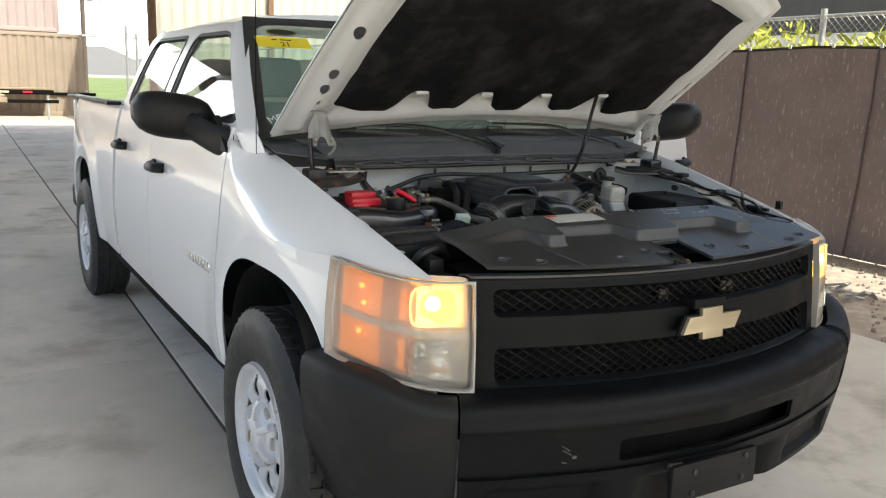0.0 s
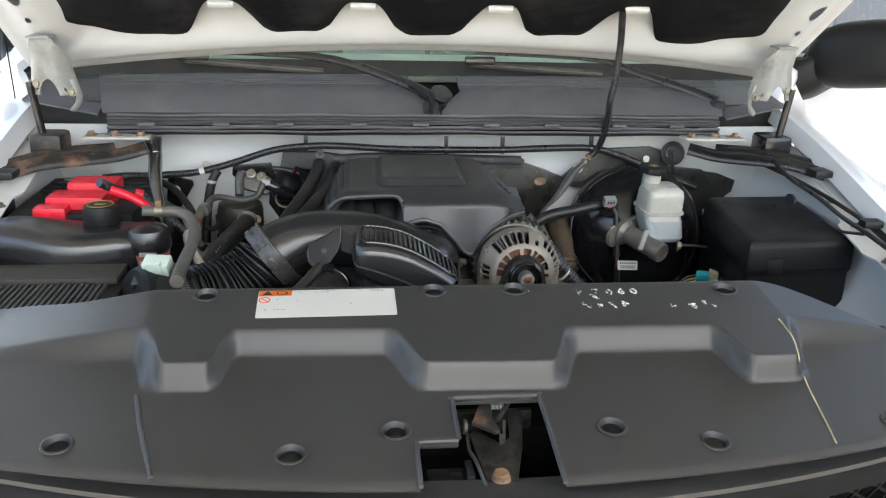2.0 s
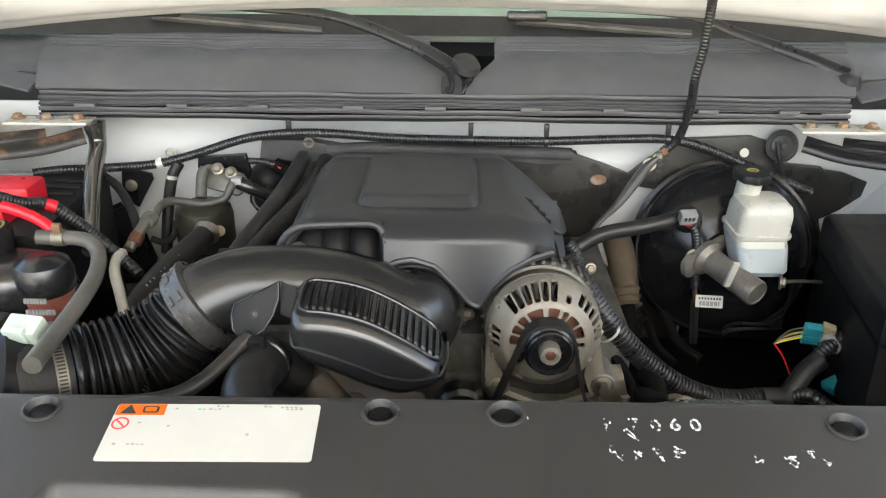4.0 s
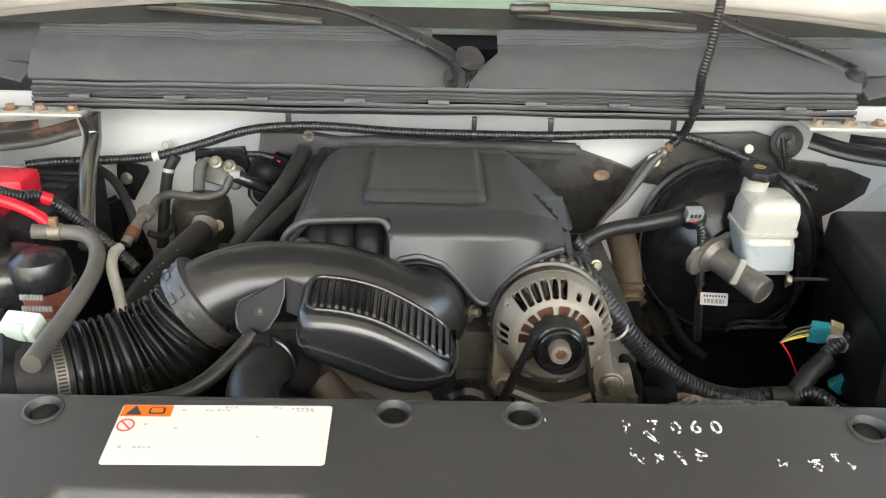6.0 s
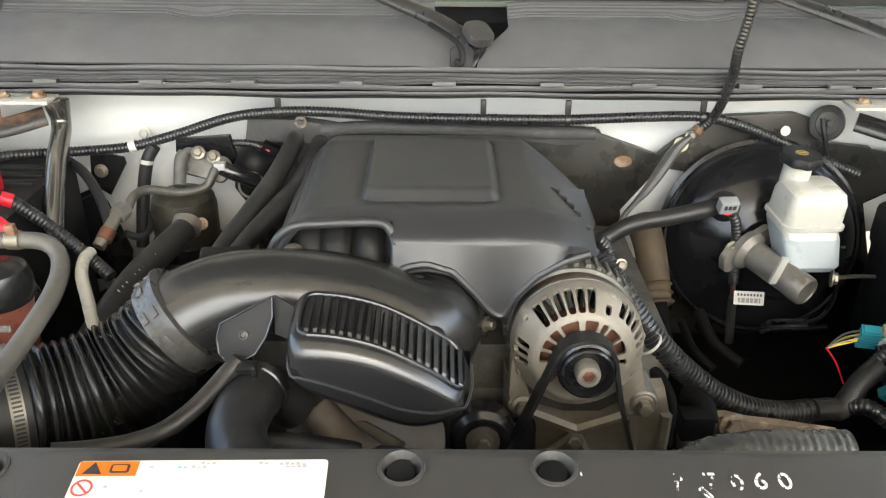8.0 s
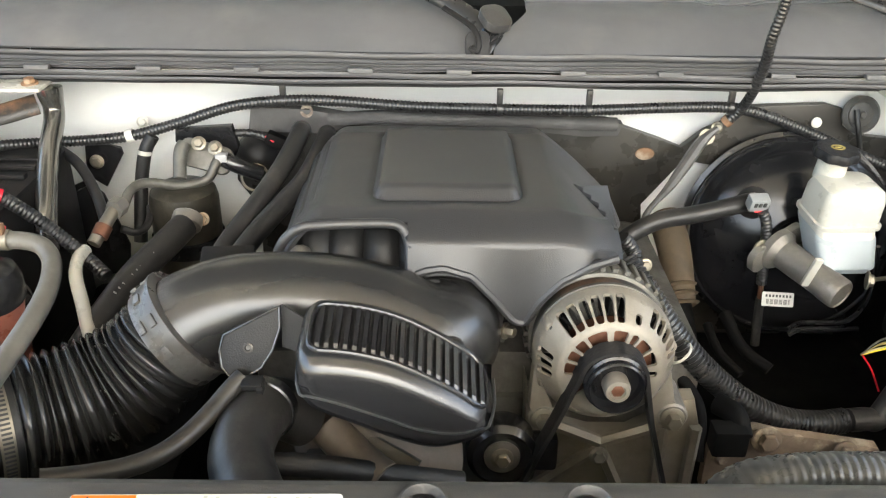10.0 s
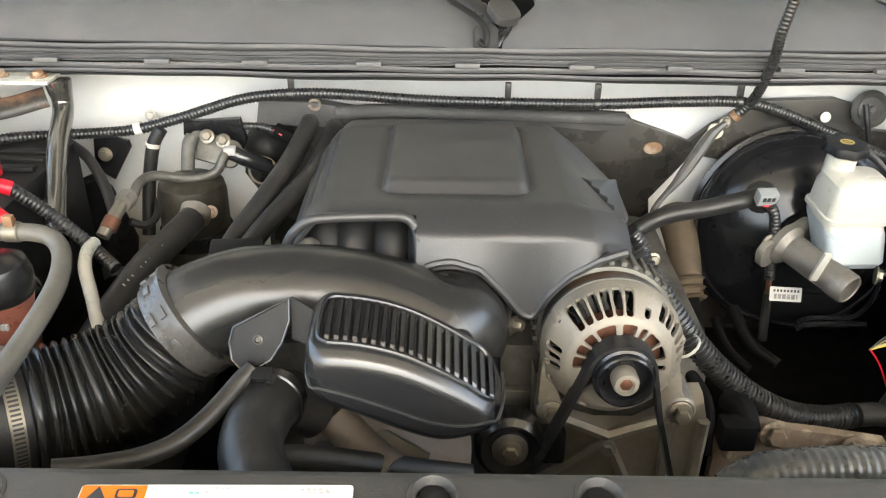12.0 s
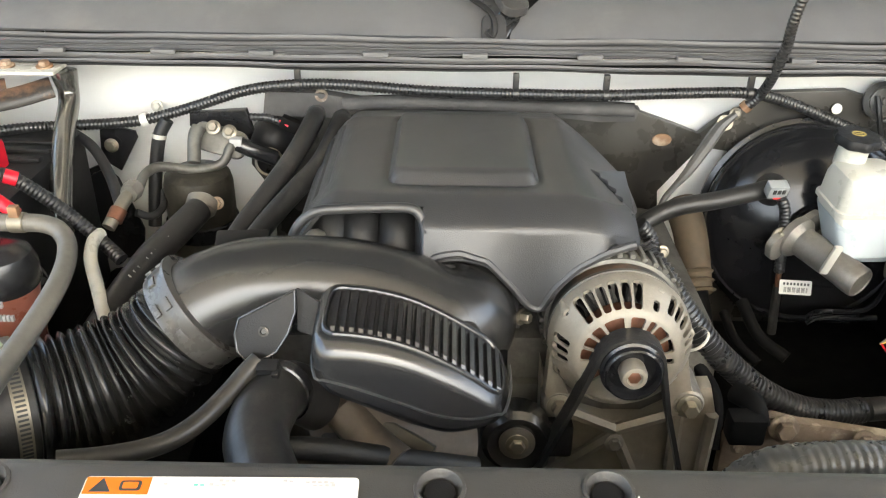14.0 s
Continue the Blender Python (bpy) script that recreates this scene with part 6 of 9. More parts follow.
def wiper(pivot, pts, blade, cap=True):
    bm = B()
    tube(bm, pts, lambda f: 0.014 - 0.008 * f, 10, 8, flat=0.6)
    w = part("wiper_arm", bm, LOOM, truck, "black wiper arm")
    if cap:
        bm = B()
        lathe(bm, [(0.020, -0.02), (0.020, 0.006), (0.015, 0.014), (0.001, 0.016)], Matrix.Translation(pivot), 20)
        part("pivot_cap", bm, RUBBER, w)
    a, b = Vector(blade[0]), Vector(blade[1])
    bm = B()
    tube(bm, [a, a.lerp(b, 0.33), a.lerp(b, 0.66), b], 0.006, 6, 3, flat=0.5)
    tube(bm, [a + Vector((0, 0.006, -0.008)), b + Vector((0, 0.006, -0.008))], 0.003, 6, 2)
    part("blade", bm, HOSE_GREY, w, "grey wiper blade")
    bm = B()
    c = a.lerp(b, 0.06 if a.x < b.x else 0.9)
    box(bm, c.x - 0.035, c.x + 0.035, c.y - 0.012, c.y + 0.008, c.z - 0.002, c.z + 0.016, 0.005)
    part("blade_clip", bm, PLASTIC_SMOOTH, w)


wiper((0.034, 1.205, 1.212), [(0.036, 1.208, 1.225), (0.0, 1.25, 1.25), (-0.065, 1.30, 1.272), (-0.19, 1.36, 1.303), (-0.34, 1.385, 1.312), (-0.52, 1.41, 1.31)], ((-0.52, 1.405, 1.296), (-0.215, 1.385, 1.276)), cap=False)
wiper((0.655, 1.25, 1.222), [(0.655, 1.255, 1.235), (0.60, 1.29, 1.255), (0.50, 1.345, 1.283), (0.40, 1.375, 1.31), (0.13, 1.405, 1.318)], ((0.125, 1.41, 1.293), (0.43, 1.385, 1.277)))

# cap, sleeve and loop where the wiper shaft comes through the cowl
bm = B()
lathe(bm, [(0.0165, -0.030), (0.0165, 0.0), (0.0150, 0.003)], along((0.0323, 1.2250, 1.2310), (0.0380, 1.2350, 1.2498)), 24)
sleeve = part("wiper_shaft_sleeve", bm, BLACK_GLOSS, truck, "black sleeve round the wiper shaft")
bm = B()
plate(bm, rounded(-0.019, 0.019, -0.030, 0.016, 0.015, 6), 0.012, Matrix.Translation((0.0319, 1.2220, 1.2511)) @ pose(0, 0, 0, 25, 0, 25), 0.003)
part("arm_cap", bm, PLASTIC_GREY, sleeve, "dusty grey cap")
bm = B()
tube(bm, [(-0.0326, 1.2300, 1.2632), (-0.0140, 1.2150, 1.2550), (0.0059, 1.2000, 1.2441), (0.0134, 1.1900, 1.2305), (0.0106, 1.1820, 1.2178), (0.0031, 1.1820, 1.2236)], 0.0042, 8, 8, flat=0.7)
part("loop", bm, PLASTIC, sleeve)
bm = B()
plate(bm, rounded(-0.016, 0.016, -0.022, 0.016, 0.010, 5), 0.004, Matrix.Translation((0.0124, 1.1960, 1.2245)) @ pose(0, 0, 0, 70, 0, 5), 0.001)
part("loop_base", bm, PLASTIC, sleeve)

# ---- radiator cover ----
def rc_front(x):
    if -0.042 < x < 0.062:
        return 0.306
    if -0.088 < x <= -0.042:
        return 0.234
    return 0.168 + 0.21 * x * x


def rc_rear(x):
    a = abs(x)
    r = 0.523 - 0.158 * sstep(a, 0.43, 0.655) if x > 0 else 0.523 + 0.02 * sstep(a, 0.5, 0.62)
    return r


STEP_X = (-0.64, -0.412, -0.392, -0.378, -0.322, -0.311, -0.102, -0.072, 0.085, 0.114, 0.318, 0.330, 0.392, 0.402, 0.420, 0.64)
STEP_Y = (0.428, 0.428, 0.396, 0.345, 0.344, 0.416, 0.411, 0.334, 0.330, 0.406, 0.404, 0.330, 0.331, 0.380, 0.425, 0.425)
FOOT_X = (-0.64, -0.418, -0.400, -0.312, -0.301, -0.114, -0.086, 0.098, 0.126, 0.308, 0.319, 0.408, 0.428, 0.64)
FOOT_Y = (0.394, 0.392, 0.332, 0.331, 0.396, 0.391, 0.321, 0.317, 0.386, 0.384, 0.317, 0.318, 0.390, 0.392)


def rc_step(x):
    """Where the raised rear deck breaks down to the front deck."""
    return sum(float(np.interp(x + d, STEP_X, STEP_Y)) for d in (-0.004, 0, 0.004)) / 3


def rc_foot(x):
    return sum(float(np.interp(x + d, FOOT_X, FOOT_Y)) for d in (-0.004, 0, 0.004)) / 3


def rc_z(x, y):
    a = abs(x)
    low = 1.020 + 0.18 * (y - 0.2)
    deck = 1.086 + 0.13 * (y - 0.42)
    side = 1 - min(1.0, max(0.0, (a - 0.415) / 0.2))
    z = low + max(0.0, deck - low) * side * sstep(y, rc_foot(x), rc_step(x))
    z = z - 0.10 * max(0.0, y - 0.40) * (1 - side)
    lip = min(y - rc_front(x), rc_rear(x) - y, 0.64 - a)
    return z - 0.004 * (1 - sstep(lip, 0, 0.008))


PINS = ((-0.347, 0.499), (-0.046, 0.501), (0.065, 0.501), (0.362, 0.491), (-0.562, 0.287), (-0.468, 0.252), (-0.223, 0.224), (-0.110, 0.255), (0.134, 0.250), (0.244, 0.221), (0.472, 0.243), (0.552, 0.270))


def rc_y(x, t):
    a, b, c, d = rc_front(x), rc_foot(x), rc_step(x), rc_rear(x)
    if t < 0.46:
        return a + (b - a) * t / 0.46
    if t < 0.64:
        return b + (c - b) * (t - 0.46) / 0.18
    return c + (d - c) * (t - 0.64) / 0.36


def rc_keep(x, t):
    y = rc_y(x, t)
    return min(math.hypot(x - a, y - b) for a, b in PINS) - 0.0145


RCX = sorted(lin(-0.632, 0.64, 210) + lin(-0.422, -0.296, 26) + lin(0.30, 0.432, 26) + lin(-0.12, -0.066, 14) + lin(0.08, 0.13, 14) + [-0.0885, -0.0875, -0.0425, -0.0415, 0.0615, 0.0625, -0.406, -0.385, 0.395, 0.415])
bm = B()
sheet(bm, lambda x, t: (x, rc_y(x, t), rc_z(x, rc_y(x, t))), RCX, lin(0, 1, 80), keep=rc_keep, thick=0.005)
rcover = part("radiator_cover", bm, RCOVER, truck, "large black plastic radiator cover with stepped deck", smooth=50)
for x, y in PINS:
    bm = B()
    z = rc_z(x, y)
    lathe(bm, [(0.0175, 0.0002), (0.0172, 0.0016), (0.0150, 0.0022), (0.0138, 0.0004), (0.0122, -0.006), (0.0112, -0.0075), (0.001, -0.0075)], Matrix.Translation((x, y, z)) @ pose(0, 0, 0, 7), 32, False)
    rim = part("push_pin", bm, RCOVER, rcover, "round push-pin recess")
    bm = B()
    lathe(bm, [(0.0110, -0.007), (0.0105, -0.0035), (0.0085, -0.0028), (0.001, -0.003)], Matrix.Translation((x, y, z)) @ pose(0, 0, 0, 7), 24)
    part("pin_head", bm, PLASTIC, rim)
# moulded seams
bm = B()
tube(bm, [(-0.402, 0.328, rc_z(-0.402, 0.328)), (-0.386, 0.27, rc_z(-0.386, 0.27)), (-0.362, 0.200, rc_z(-0.362, 0.200))], 0.0032, 8, 6)
part("seam", bm, STRIP, rcover, "greyed moulded seam")
# warning label
LM = Matrix.Translation((-0.189, 0.475, rc_z(-0.189, 0.475) + 0.0012)) @ pose(0, 0, 0, 7.4, 0, 0.9)
bm = B()
plate(bm, rounded(-0.09, 0.09, -0.038, 0.031, 0.003), 0.0006, LM)
lab = part("warning_label", bm, LABEL, rcover, "white warning label with an orange corner")
bm = B()
plate(bm, [(-0.089, 0.0165), (-0.0465, 0.0165), (-0.0465, 0.030), (-0.089, 0.030)], 0.0004, LM @ pose(0, 0, 0.0007))
part("orange_field", bm, ORANGE, lab)
bm = B()
plate(bm, [(-0.085, 0.018), (-0.071, 0.018), (-0.078, 0.029)], 0.0003, LM @ pose(0, 0, 0.0012))
plate(bm, rounded(-0.066, -0.052, 0.019, 0.027, 0.002), 0.0003, LM @ pose(0, 0, 0.0012))
part("warning_sign", bm, INK, lab)
bm = B()
plate(bm, rounded(-0.064, -0.054, 0.0205, 0.0255, 0.001), 0.0003, LM @ pose(0, 0, 0.0016))
part("sign_field", bm, ORANGE, lab)
bm = B()
lathe(bm, [(0.0075, 0), (0.0075, 0.0003), (0.006, 0.0003), (0.006, 0)], LM @ pose(-0.081, 0.006, 0.0007), 24, False)
box(bm, -0.006, 0.006, -0.0008, 0.0008, 0, 0.0003, 0, LM @ pose(-0.081, 0.006, 0.0007, 0, 0, -45))
part("ban_sign", bm, INK_RED, lab)
rl = random.Random(9)
for k, (x, y, w, mt) in enumerate(((-0.038, 0.024, 0.006, INK_GREY), (-0.018, 0.0235, 0.008, INK_GREEN), (-0.008, 0.0235, 0.014, INK_GREY), (-0.002, 0.027, 0.012, INK_GREY), (0.04, 0.027, 0.008, INK_GREY), (0.055, 0.026, 0.02, INK_GREY), (0.06, 0.0235, 0.016, INK_GREY), (-0.066, 0.006, 0.006, INK_GREY), (-0.08, -0.02, 0.006, INK_GREY), (-0.068, -0.02, 0.016, INK_GREY), (-0.04, 0.002, 0.003, INK_GREY), (0.03, -0.008, 0.003, INK_GREY))):
    bm = B()
    n = max(1, int(w / 0.004))
    for j in range(n):
        xx = x + j * 0.004
        hh = rl.uniform(0.001, 0.0026)
        box(bm, xx, xx + 0.0026, y, y + hh, 0.0007, 0.0010, 0, LM)
    part("print_bar", bm, mt, lab)
# marker writing, partly worn off


def rc_mark(name, text, x, y, size, m):
    lm = Matrix.Translation((x, y, rc_z(x, y) + 0.0012)) @ pose(0, 0, 0, 7.4)
    return lettering(name, text, size, lm, m, rcover)


def worn_marker(name, lo, hi):
    m = bpy.data.materials.new(name)
    m.use_nodes = True
    nt = m.node_tree
    b = nt.nodes["Principled BSDF"]
    b.inputs["Base Color"].default_value, b.inputs["Roughness"].default_value = (0.72, 0.72, 0.70, 1), 0.8
    tx, mr, tc = nt.nodes.new("ShaderNodeTexNoise"), nt.nodes.new("ShaderNodeMapRange"), nt.nodes.new("ShaderNodeTexCoord")
    tx.inputs["Scale"].default_value, tx.inputs["Detail"].default_value = 220, 4
    mr.inputs["From Min"].default_value, mr.inputs["From Max"].default_value = lo, hi
    nt.links.new(tc.outputs["Object"], tx.inputs["Vector"])
    nt.links.new(tx.outputs["Fac"], mr.inputs["Value"])
    nt.links.new(mr.outputs[0], b.inputs["Alpha"])
    return m


CHALK_WORN = worn_marker("worn_marker", 0.50, 0.54)
CHALK_FADED = worn_marker("faded_marker", 0.41, 0.50)
rc_mark("lettering", "0", 0.190, 0.481, 0.020, CHALK_WORN)
rc_mark("lettering", "6", 0.2065, 0.482, 0.021, CHALK_FADED)
rc_mark("lettering", "0", 0.2245, 0.482, 0.021, CHALK_FADED)
rc_mark("lettering", "7", 0.171, 0.482, 0.021, CHALK_WORN)
rk = random.Random(12)
for x, y, n in ((0.155, 0.49, 5), (0.172, 0.478, 3), (0.157, 0.455, 6), (0.175, 0.452, 6), (0.193, 0.455, 8), (0.21, 0.456, 7), (0.30, 0.447, 10), (0.317, 0.455, 7), (0.33, 0.447, 5), (0.275, 0.45, 3), (0.085, 0.50, 1)):
    bm = B()
    spot = (x - 0.004, y + 0.006)
    for k in range(n):
        xx, yy = x + rk.uniform(-0.006, 0.006), y + rk.uniform(-0.009, 0.009)
        mid = ((spot[0] + xx) / 2 + rk.uniform(-0.002, 0.002), (spot[1] + yy) / 2)
        tube(bm, [(a, b, rc_z(a, b) + 0.0003) for a, b in (spot, mid, (xx, yy))], 0.0007, 5, 3)
        spot = (xx, yy)
    part("worn_writing", bm, CHALK_WORN, rcover, "worn white marker scribble")
# scratches
bm = B()
for xa, ya, xb, yb in ((0.403, 0.41, 0.400, 0.34), (0.400, 0.325, 0.381, 0.21)):
    for k in range(8):
        t0, t1 = k / 8, (k + 1) / 8
        p0 = Vector((xa + (xb - xa) * t0, ya + (yb - ya) * t0, 0))
        p1 = Vector((xa + (xb - xa) * t1, ya + (yb - ya) * t1, 0))
        p0.z, p1.z = rc_z(p0.x, p0.y) + 0.0006, rc_z(p1.x, p1.y) + 0.0006
        tube(bm, [p0, p1], 0.0011, 4, 1, raw=True)
part("scratch", bm, TAN_PLASTIC, rcover)

# raised lip round the cut-out
for pts in ([(-0.0415, 0.240), (-0.0415, 0.300), (-0.036, 0.308), (0.054, 0.308), (0.061, 0.300), (0.0618, 0.168)], [(-0.0885, 0.170), (-0.0885, 0.228), (-0.082, 0.236), (-0.0425, 0.2365)]):
    bm = B()
    tube(bm, [(x, y, 1.020 + 0.18 * (y - 0.2) + 0.0005) for x, y in pts], 0.0030, 6, 4)
    part("cutout_lip", bm, STRIP, rcover, "worn lip round the cut-out")
# hood latch in the cut-out
bm = B()
box(bm, -0.080, 0.055, 0.235, 0.325, 0.90, 0.955, 0.006)
box(bm, -0.078, -0.036, 0.208, 0.240, 0.94, 0.992, 0.006)
box(bm, -0.036, -0.026, 0.208, 0.240, 0.95, 1.000, 0.003)
latch = part("hood_latch", bm, BLACK_GLOSS, truck, "black steel hood latch with worn hooks and a rusty bolt")
LP = Matrix.Translation((0.0, 0.198, 0.992)) @ pose(0, 0, 0, 8)
bm = B()
plate(bm, [(-0.015, 0.008), (-0.002, -0.006), (0.017, -0.004), (0.034, 0.060), (0.044, 0.118), (0.040, 0.128), (0.031, 0.126), (0.026, 0.112), (0.022, 0.076), (0.010, 0.064), (0.005, 0.070), (-0.018, 0.092), (-0.023, 0.084)], 0.004, LP, 0.001)
part("latch_plate", bm, SOOT, latch, "sooty latch plate with a slot")
bm = B()
plate(bm, [(-0.021, 0.088), (-0.016, 0.086), (0.004, 0.072), (0.010, 0.074), (0.004, 0.096), (0.006, 0.124), (0.000, 0.132), (-0.006, 0.126)], 0.005, LP @ pose(0, 0, 0.006, 4), 0.001)
part("hook", bm, RUSTY_BLACK, latch, "worn rusty hook")
bm = B()
plate(bm, [(0.008, 0.062), (0.015, 0.066), (0.021, 0.100), (0.017, 0.101), (0.013, 0.074), (0.010, 0.078)], 0.006, LP @ pose(0, 0, 0.004), 0.001)
part("slot_edge", bm, ALU_DARK, latch)
bm = B()
rod(bm, (0.012, 0.300, 1.012), (0.031, 0.336, 1.014), 0.0028, 8)
part("release_rod", bm, ALU_DARK, latch)
bm = B()
tube(bm, [(0.004 + 0.022 * k / 60, 0.333 + 0.0065 * math.cos(k * 2 * math.pi / 10), 1.010 + 0.0065 * math.sin(k * 2 * math.pi / 10)) for k in range(61)], 0.0017, 5, 1, raw=True)
part("spring", bm, PLUG_GREY, latch, "pale coil spring")
bm = B()
box(bm, -0.034, 0.058, 0.322, 0.330, 0.955, 1.012, 0.003)
part("striker_plate", bm, SOOT, latch)
bm = B()
rod(bm, (-0.040, 0.300, 1.006), (-0.008, 0.300, 1.004), 0.0075, 12, 0.001)
cl = part("cable_end", bm, DARK, latch)
bm = B()
rod(bm, (-0.029, 0.300, 1.0055), (-0.024, 0.300, 1.005), 0.0088, 14, 0.001)
part("cable_ring", bm, ALU_DARK, cl)
bm = B()
tube(bm, [(-0.024, 0.296, 1.0), (-0.026, 0.262, 0.998), (-0.023, 0.235, 1.002), (-0.019, 0.205, 0.999), (-0.014, 0.178, 0.99)], 0.0022, 6, 6)
part("latch_wire", bm, ALU_DARK, latch)
bm = B()
lathe(bm, [(0.0105, 0.0), (0.0105, 0.0022), (0.0085, 0.003), (0.0085, 0.0075), (0.0065, 0.0095), (0.001, 0.010)], LP @ pose(0.001, 0.008, 0.004), 18)
part("latch_bolt", bm, RUST, latch, "rusty bolt head")

# ---- engine ----


COV_LOW_X = (-0.21, -0.065, -0.05, -0.032, -0.004, 0.020, 0.038, 0.046, 0.0527, 0.0653, 0.0861, 0.1125, 0.1384, 0.17)
COV_LOW_Z = (1.090, 1.090, 1.097, 1.100, 1.091, 1.065, 1.0416, 1.0375, 1.0385, 1.0623, 1.0856, 1.1021, 1.112, 1.108)


def cov_low(x):
    """Height of the cover's scalloped lower edge."""
    return float(np.interp(x, COV_LOW_X, COV_LOW_Z))


def cov(x, v):
    """Engine cover: v 0..0.6 over the top from the rear, then the bend, then down the front face."""
    left = max(0, -0.153 - x) / 0.045
    right = max(0, x - 0.085) / 0.09
    yr = 1.125 - 0.10 * max(0, abs(x + 0.02) - 0.06) ** 1.2
    turn = max(0.0, x - 0.105) / 0.071
    if v <= 0.6:
        q = v / 0.6
        y = yr + (0.862 - yr) * q
        drop = 0.052 * min(1.3, left) ** 1.7 + 0.075 * right ** 1.2 * (0.35 + 0.65 * sstep(y, 0.84, 1.0))
        z = 1.143 - drop - 0.004 * q - 0.012 * max(0, 0.2 - q) * 5
        # raised panel, with a shallow gutter at its foot
        d = rrect(x, y, -0.103, 0.047, 0.886, 1.066, 0.012)
        z += 0.011 * sstep(d, 0, 0.007) - 0.0022 * (1 - sstep(abs(d + 0.004), 0, 0.005))
        if y > 0.892:
            z -= 0.0085 * sstep(math.sin((x + 0.1955) * 2 * math.pi / 0.0125), 0.1, 0.6) * sstep(-x, 0.158, 0.160) * sstep(y, 0.892, 0.902)
        return (x - 0.034 * turn * (1 - sstep(y, 0.862, 1.0)), y + 0.02 * turn * turn * (1 - sstep(y, 0.862, 0.95)), z)
    drop = 0.052 * min(1.3, left) ** 1.7 + 0.019 * right ** 1.3
    q = (v - 0.6) / 0.4
    zt = 1.139 - drop
    k = min(1, q / 0.35)
    yb0, zb0 = 0.862 - 0.040 * k + 0.002 * k ** 4, zt - 0.006 * k - 0.012 * k ** 1.6
    if q > 0.35:
        t = (q - 0.35) / 0.65
        return (x - 0.034 * turn, yb0 - 0.010 * t + 0.02 * turn * turn, zb0 + (min(cov_low(x), zb0 - 0.004) - zb0) * t)
    return (x - 0.034 * turn, yb0 + 0.02 * turn * turn, zb0)


bm = B()
sheet(bm, cov, sorted(lin(-0.204, -0.155, 48) + lin(-0.1535, 0.176, 110) + [-0.0672, -0.0662]), sorted(lin(0, 0.6, 54) + lin(0.61, 1, 30) + [0.664, 0.667]), keep=lambda x, v: (0.6655 - v) if x < -0.0665 else 1.0, thick=0.004)
ecover = part("engine_cover", bm, PLASTIC_GREY, truck, "grey-black plastic engine cover with a raised panel", smooth=45)
# rolled rim of the opening and of the scalloped lower edge
bm = B()
tube(bm, [(-0.203, 0.842, 1.066), (-0.202, 0.838, 1.085), (-0.1985, 0.836, 1.103), (-0.190, 0.836, 1.119), (-0.174, 0.837, 1.1315), (-0.15, 0.838, 1.1345), (-0.11, 0.839, 1.136), (-0.082, 0.839, 1.136), (-0.071, 0.836, 1.130), (-0.066, 0.830, 1.118), (-0.0648, 0.822, 1.104), (-0.0640, 0.815, 1.094), (-0.058, 0.813, 1.090)], 0.0052, 10, 6)
part("opening_rim", bm, PLASTIC_GREY, ecover, "rolled rim round the opening")
bm = B()
tube(bm, [(x, 0.813, cov_low(x) + 0.001) for x in lin(-0.058, 0.140, 34)], 0.0045, 8, 2)
part("lower_rim", bm, PLASTIC_GREY, ecover)
bm = B()
sheet(bm, lambda u, w: (-0.2035 + 0.014 * w, 0.846 + 0.03 * u, 1.06 + 0.035 * u + 0.012 * w * u), lin(0, 1, 5), lin(0, 1, 3), thick=0.004)
part("opening_leg", bm, PLASTIC_GREY, ecover)
# plain raised oval in place of the maker's word
OM = Matrix.Translation((-0.026, 0.957, 1.1535)) @ pose(0, 0, 0, 1)
bm = B()
for rx, ry, dx in ((0.050, 0.0125, 0.0), (0.046, 0.0095, 0.004)):
    ringp = [OM @ Vector((dx + rx * math.cos(a), ry * math.sin(a), 0)) for a in (2 * math.pi * k / 40 for k in range(41))]
    tube(bm, ringp, 0.0010, 6, 1, raw=True)
for k in range(6):
    box(bm, -0.034 + 0.0115 * k, -0.0265 + 0.0115 * k, -0.0045, 0.0045, -0.001, 0.0013, 0.0005, OM @ Matrix(((1, 0.35, 0, 0), (0, 1, 0, 0), (0, 0, 1, 0), (0, 0, 0, 1))))
part("cover_mark", bm, PLASTIC_SMOOTH, ecover, "raised oval mark")
# notched flange down the driver's side of the cover
FIN_IN = [(0.1153, 0.9650, 1.1240), (0.1426, 0.9424, 1.1020), (0.1581, 0.9117, 1.0720), (0.1607, 0.8865, 1.0470)]
FIN_OUT = [(0.1662, 1.0216, 1.1000), (0.1661, 0.9564, 1.0850), (0.1687, 0.9215, 1.0670), (0.1672, 0.8840, 1.0450)]


def flange_skin(u, w):
    a, b = (Vector([table(u * 3, (0, 1, 2, 3), [p[k] for p in line]) for k in range(3)]) for line in (FIN_IN, FIN_OUT))
    return a.lerp(b, w)


bm = B()
sheet(bm, flange_skin, lin(0, 1, 24), lin(0, 1, 5), thick=0.004)
part("cover_flange", bm, PLASTIC_GREY, ecover, "notched side flange")
for k in range(4):
    p = flange_skin(0.05 + 0.1 * k, 0.0)
    bm = B()
    box(bm, -0.007, 0.006, -0.0035, 0.0035, -0.004, 0.0035, 0.0012, Matrix.Translation(p) @ pose(0, 0, 0, 18, 25, 0))
    part("flange_notch", bm, PLASTIC, ecover)
# intake runners in the opening
for x in (-0.165, -0.135, -0.095, -0.06):
    bm = B()
    tube(bm, [(x, 1.0, 1.10), (x, 0.92, 1.105), (x, 0.87, 1.085), (x, 0.86, 1.02)], 0.022, 12, 6)
    part("intake_runner", bm, RUBBER, truck, "dark intake runner")
bm = B()
box(bm, -0.18, 0.14, 0.90, 1.10, 0.98, 1.08, 0.02)
part("intake_manifold", bm, PLASTIC, truck)
bm = B()
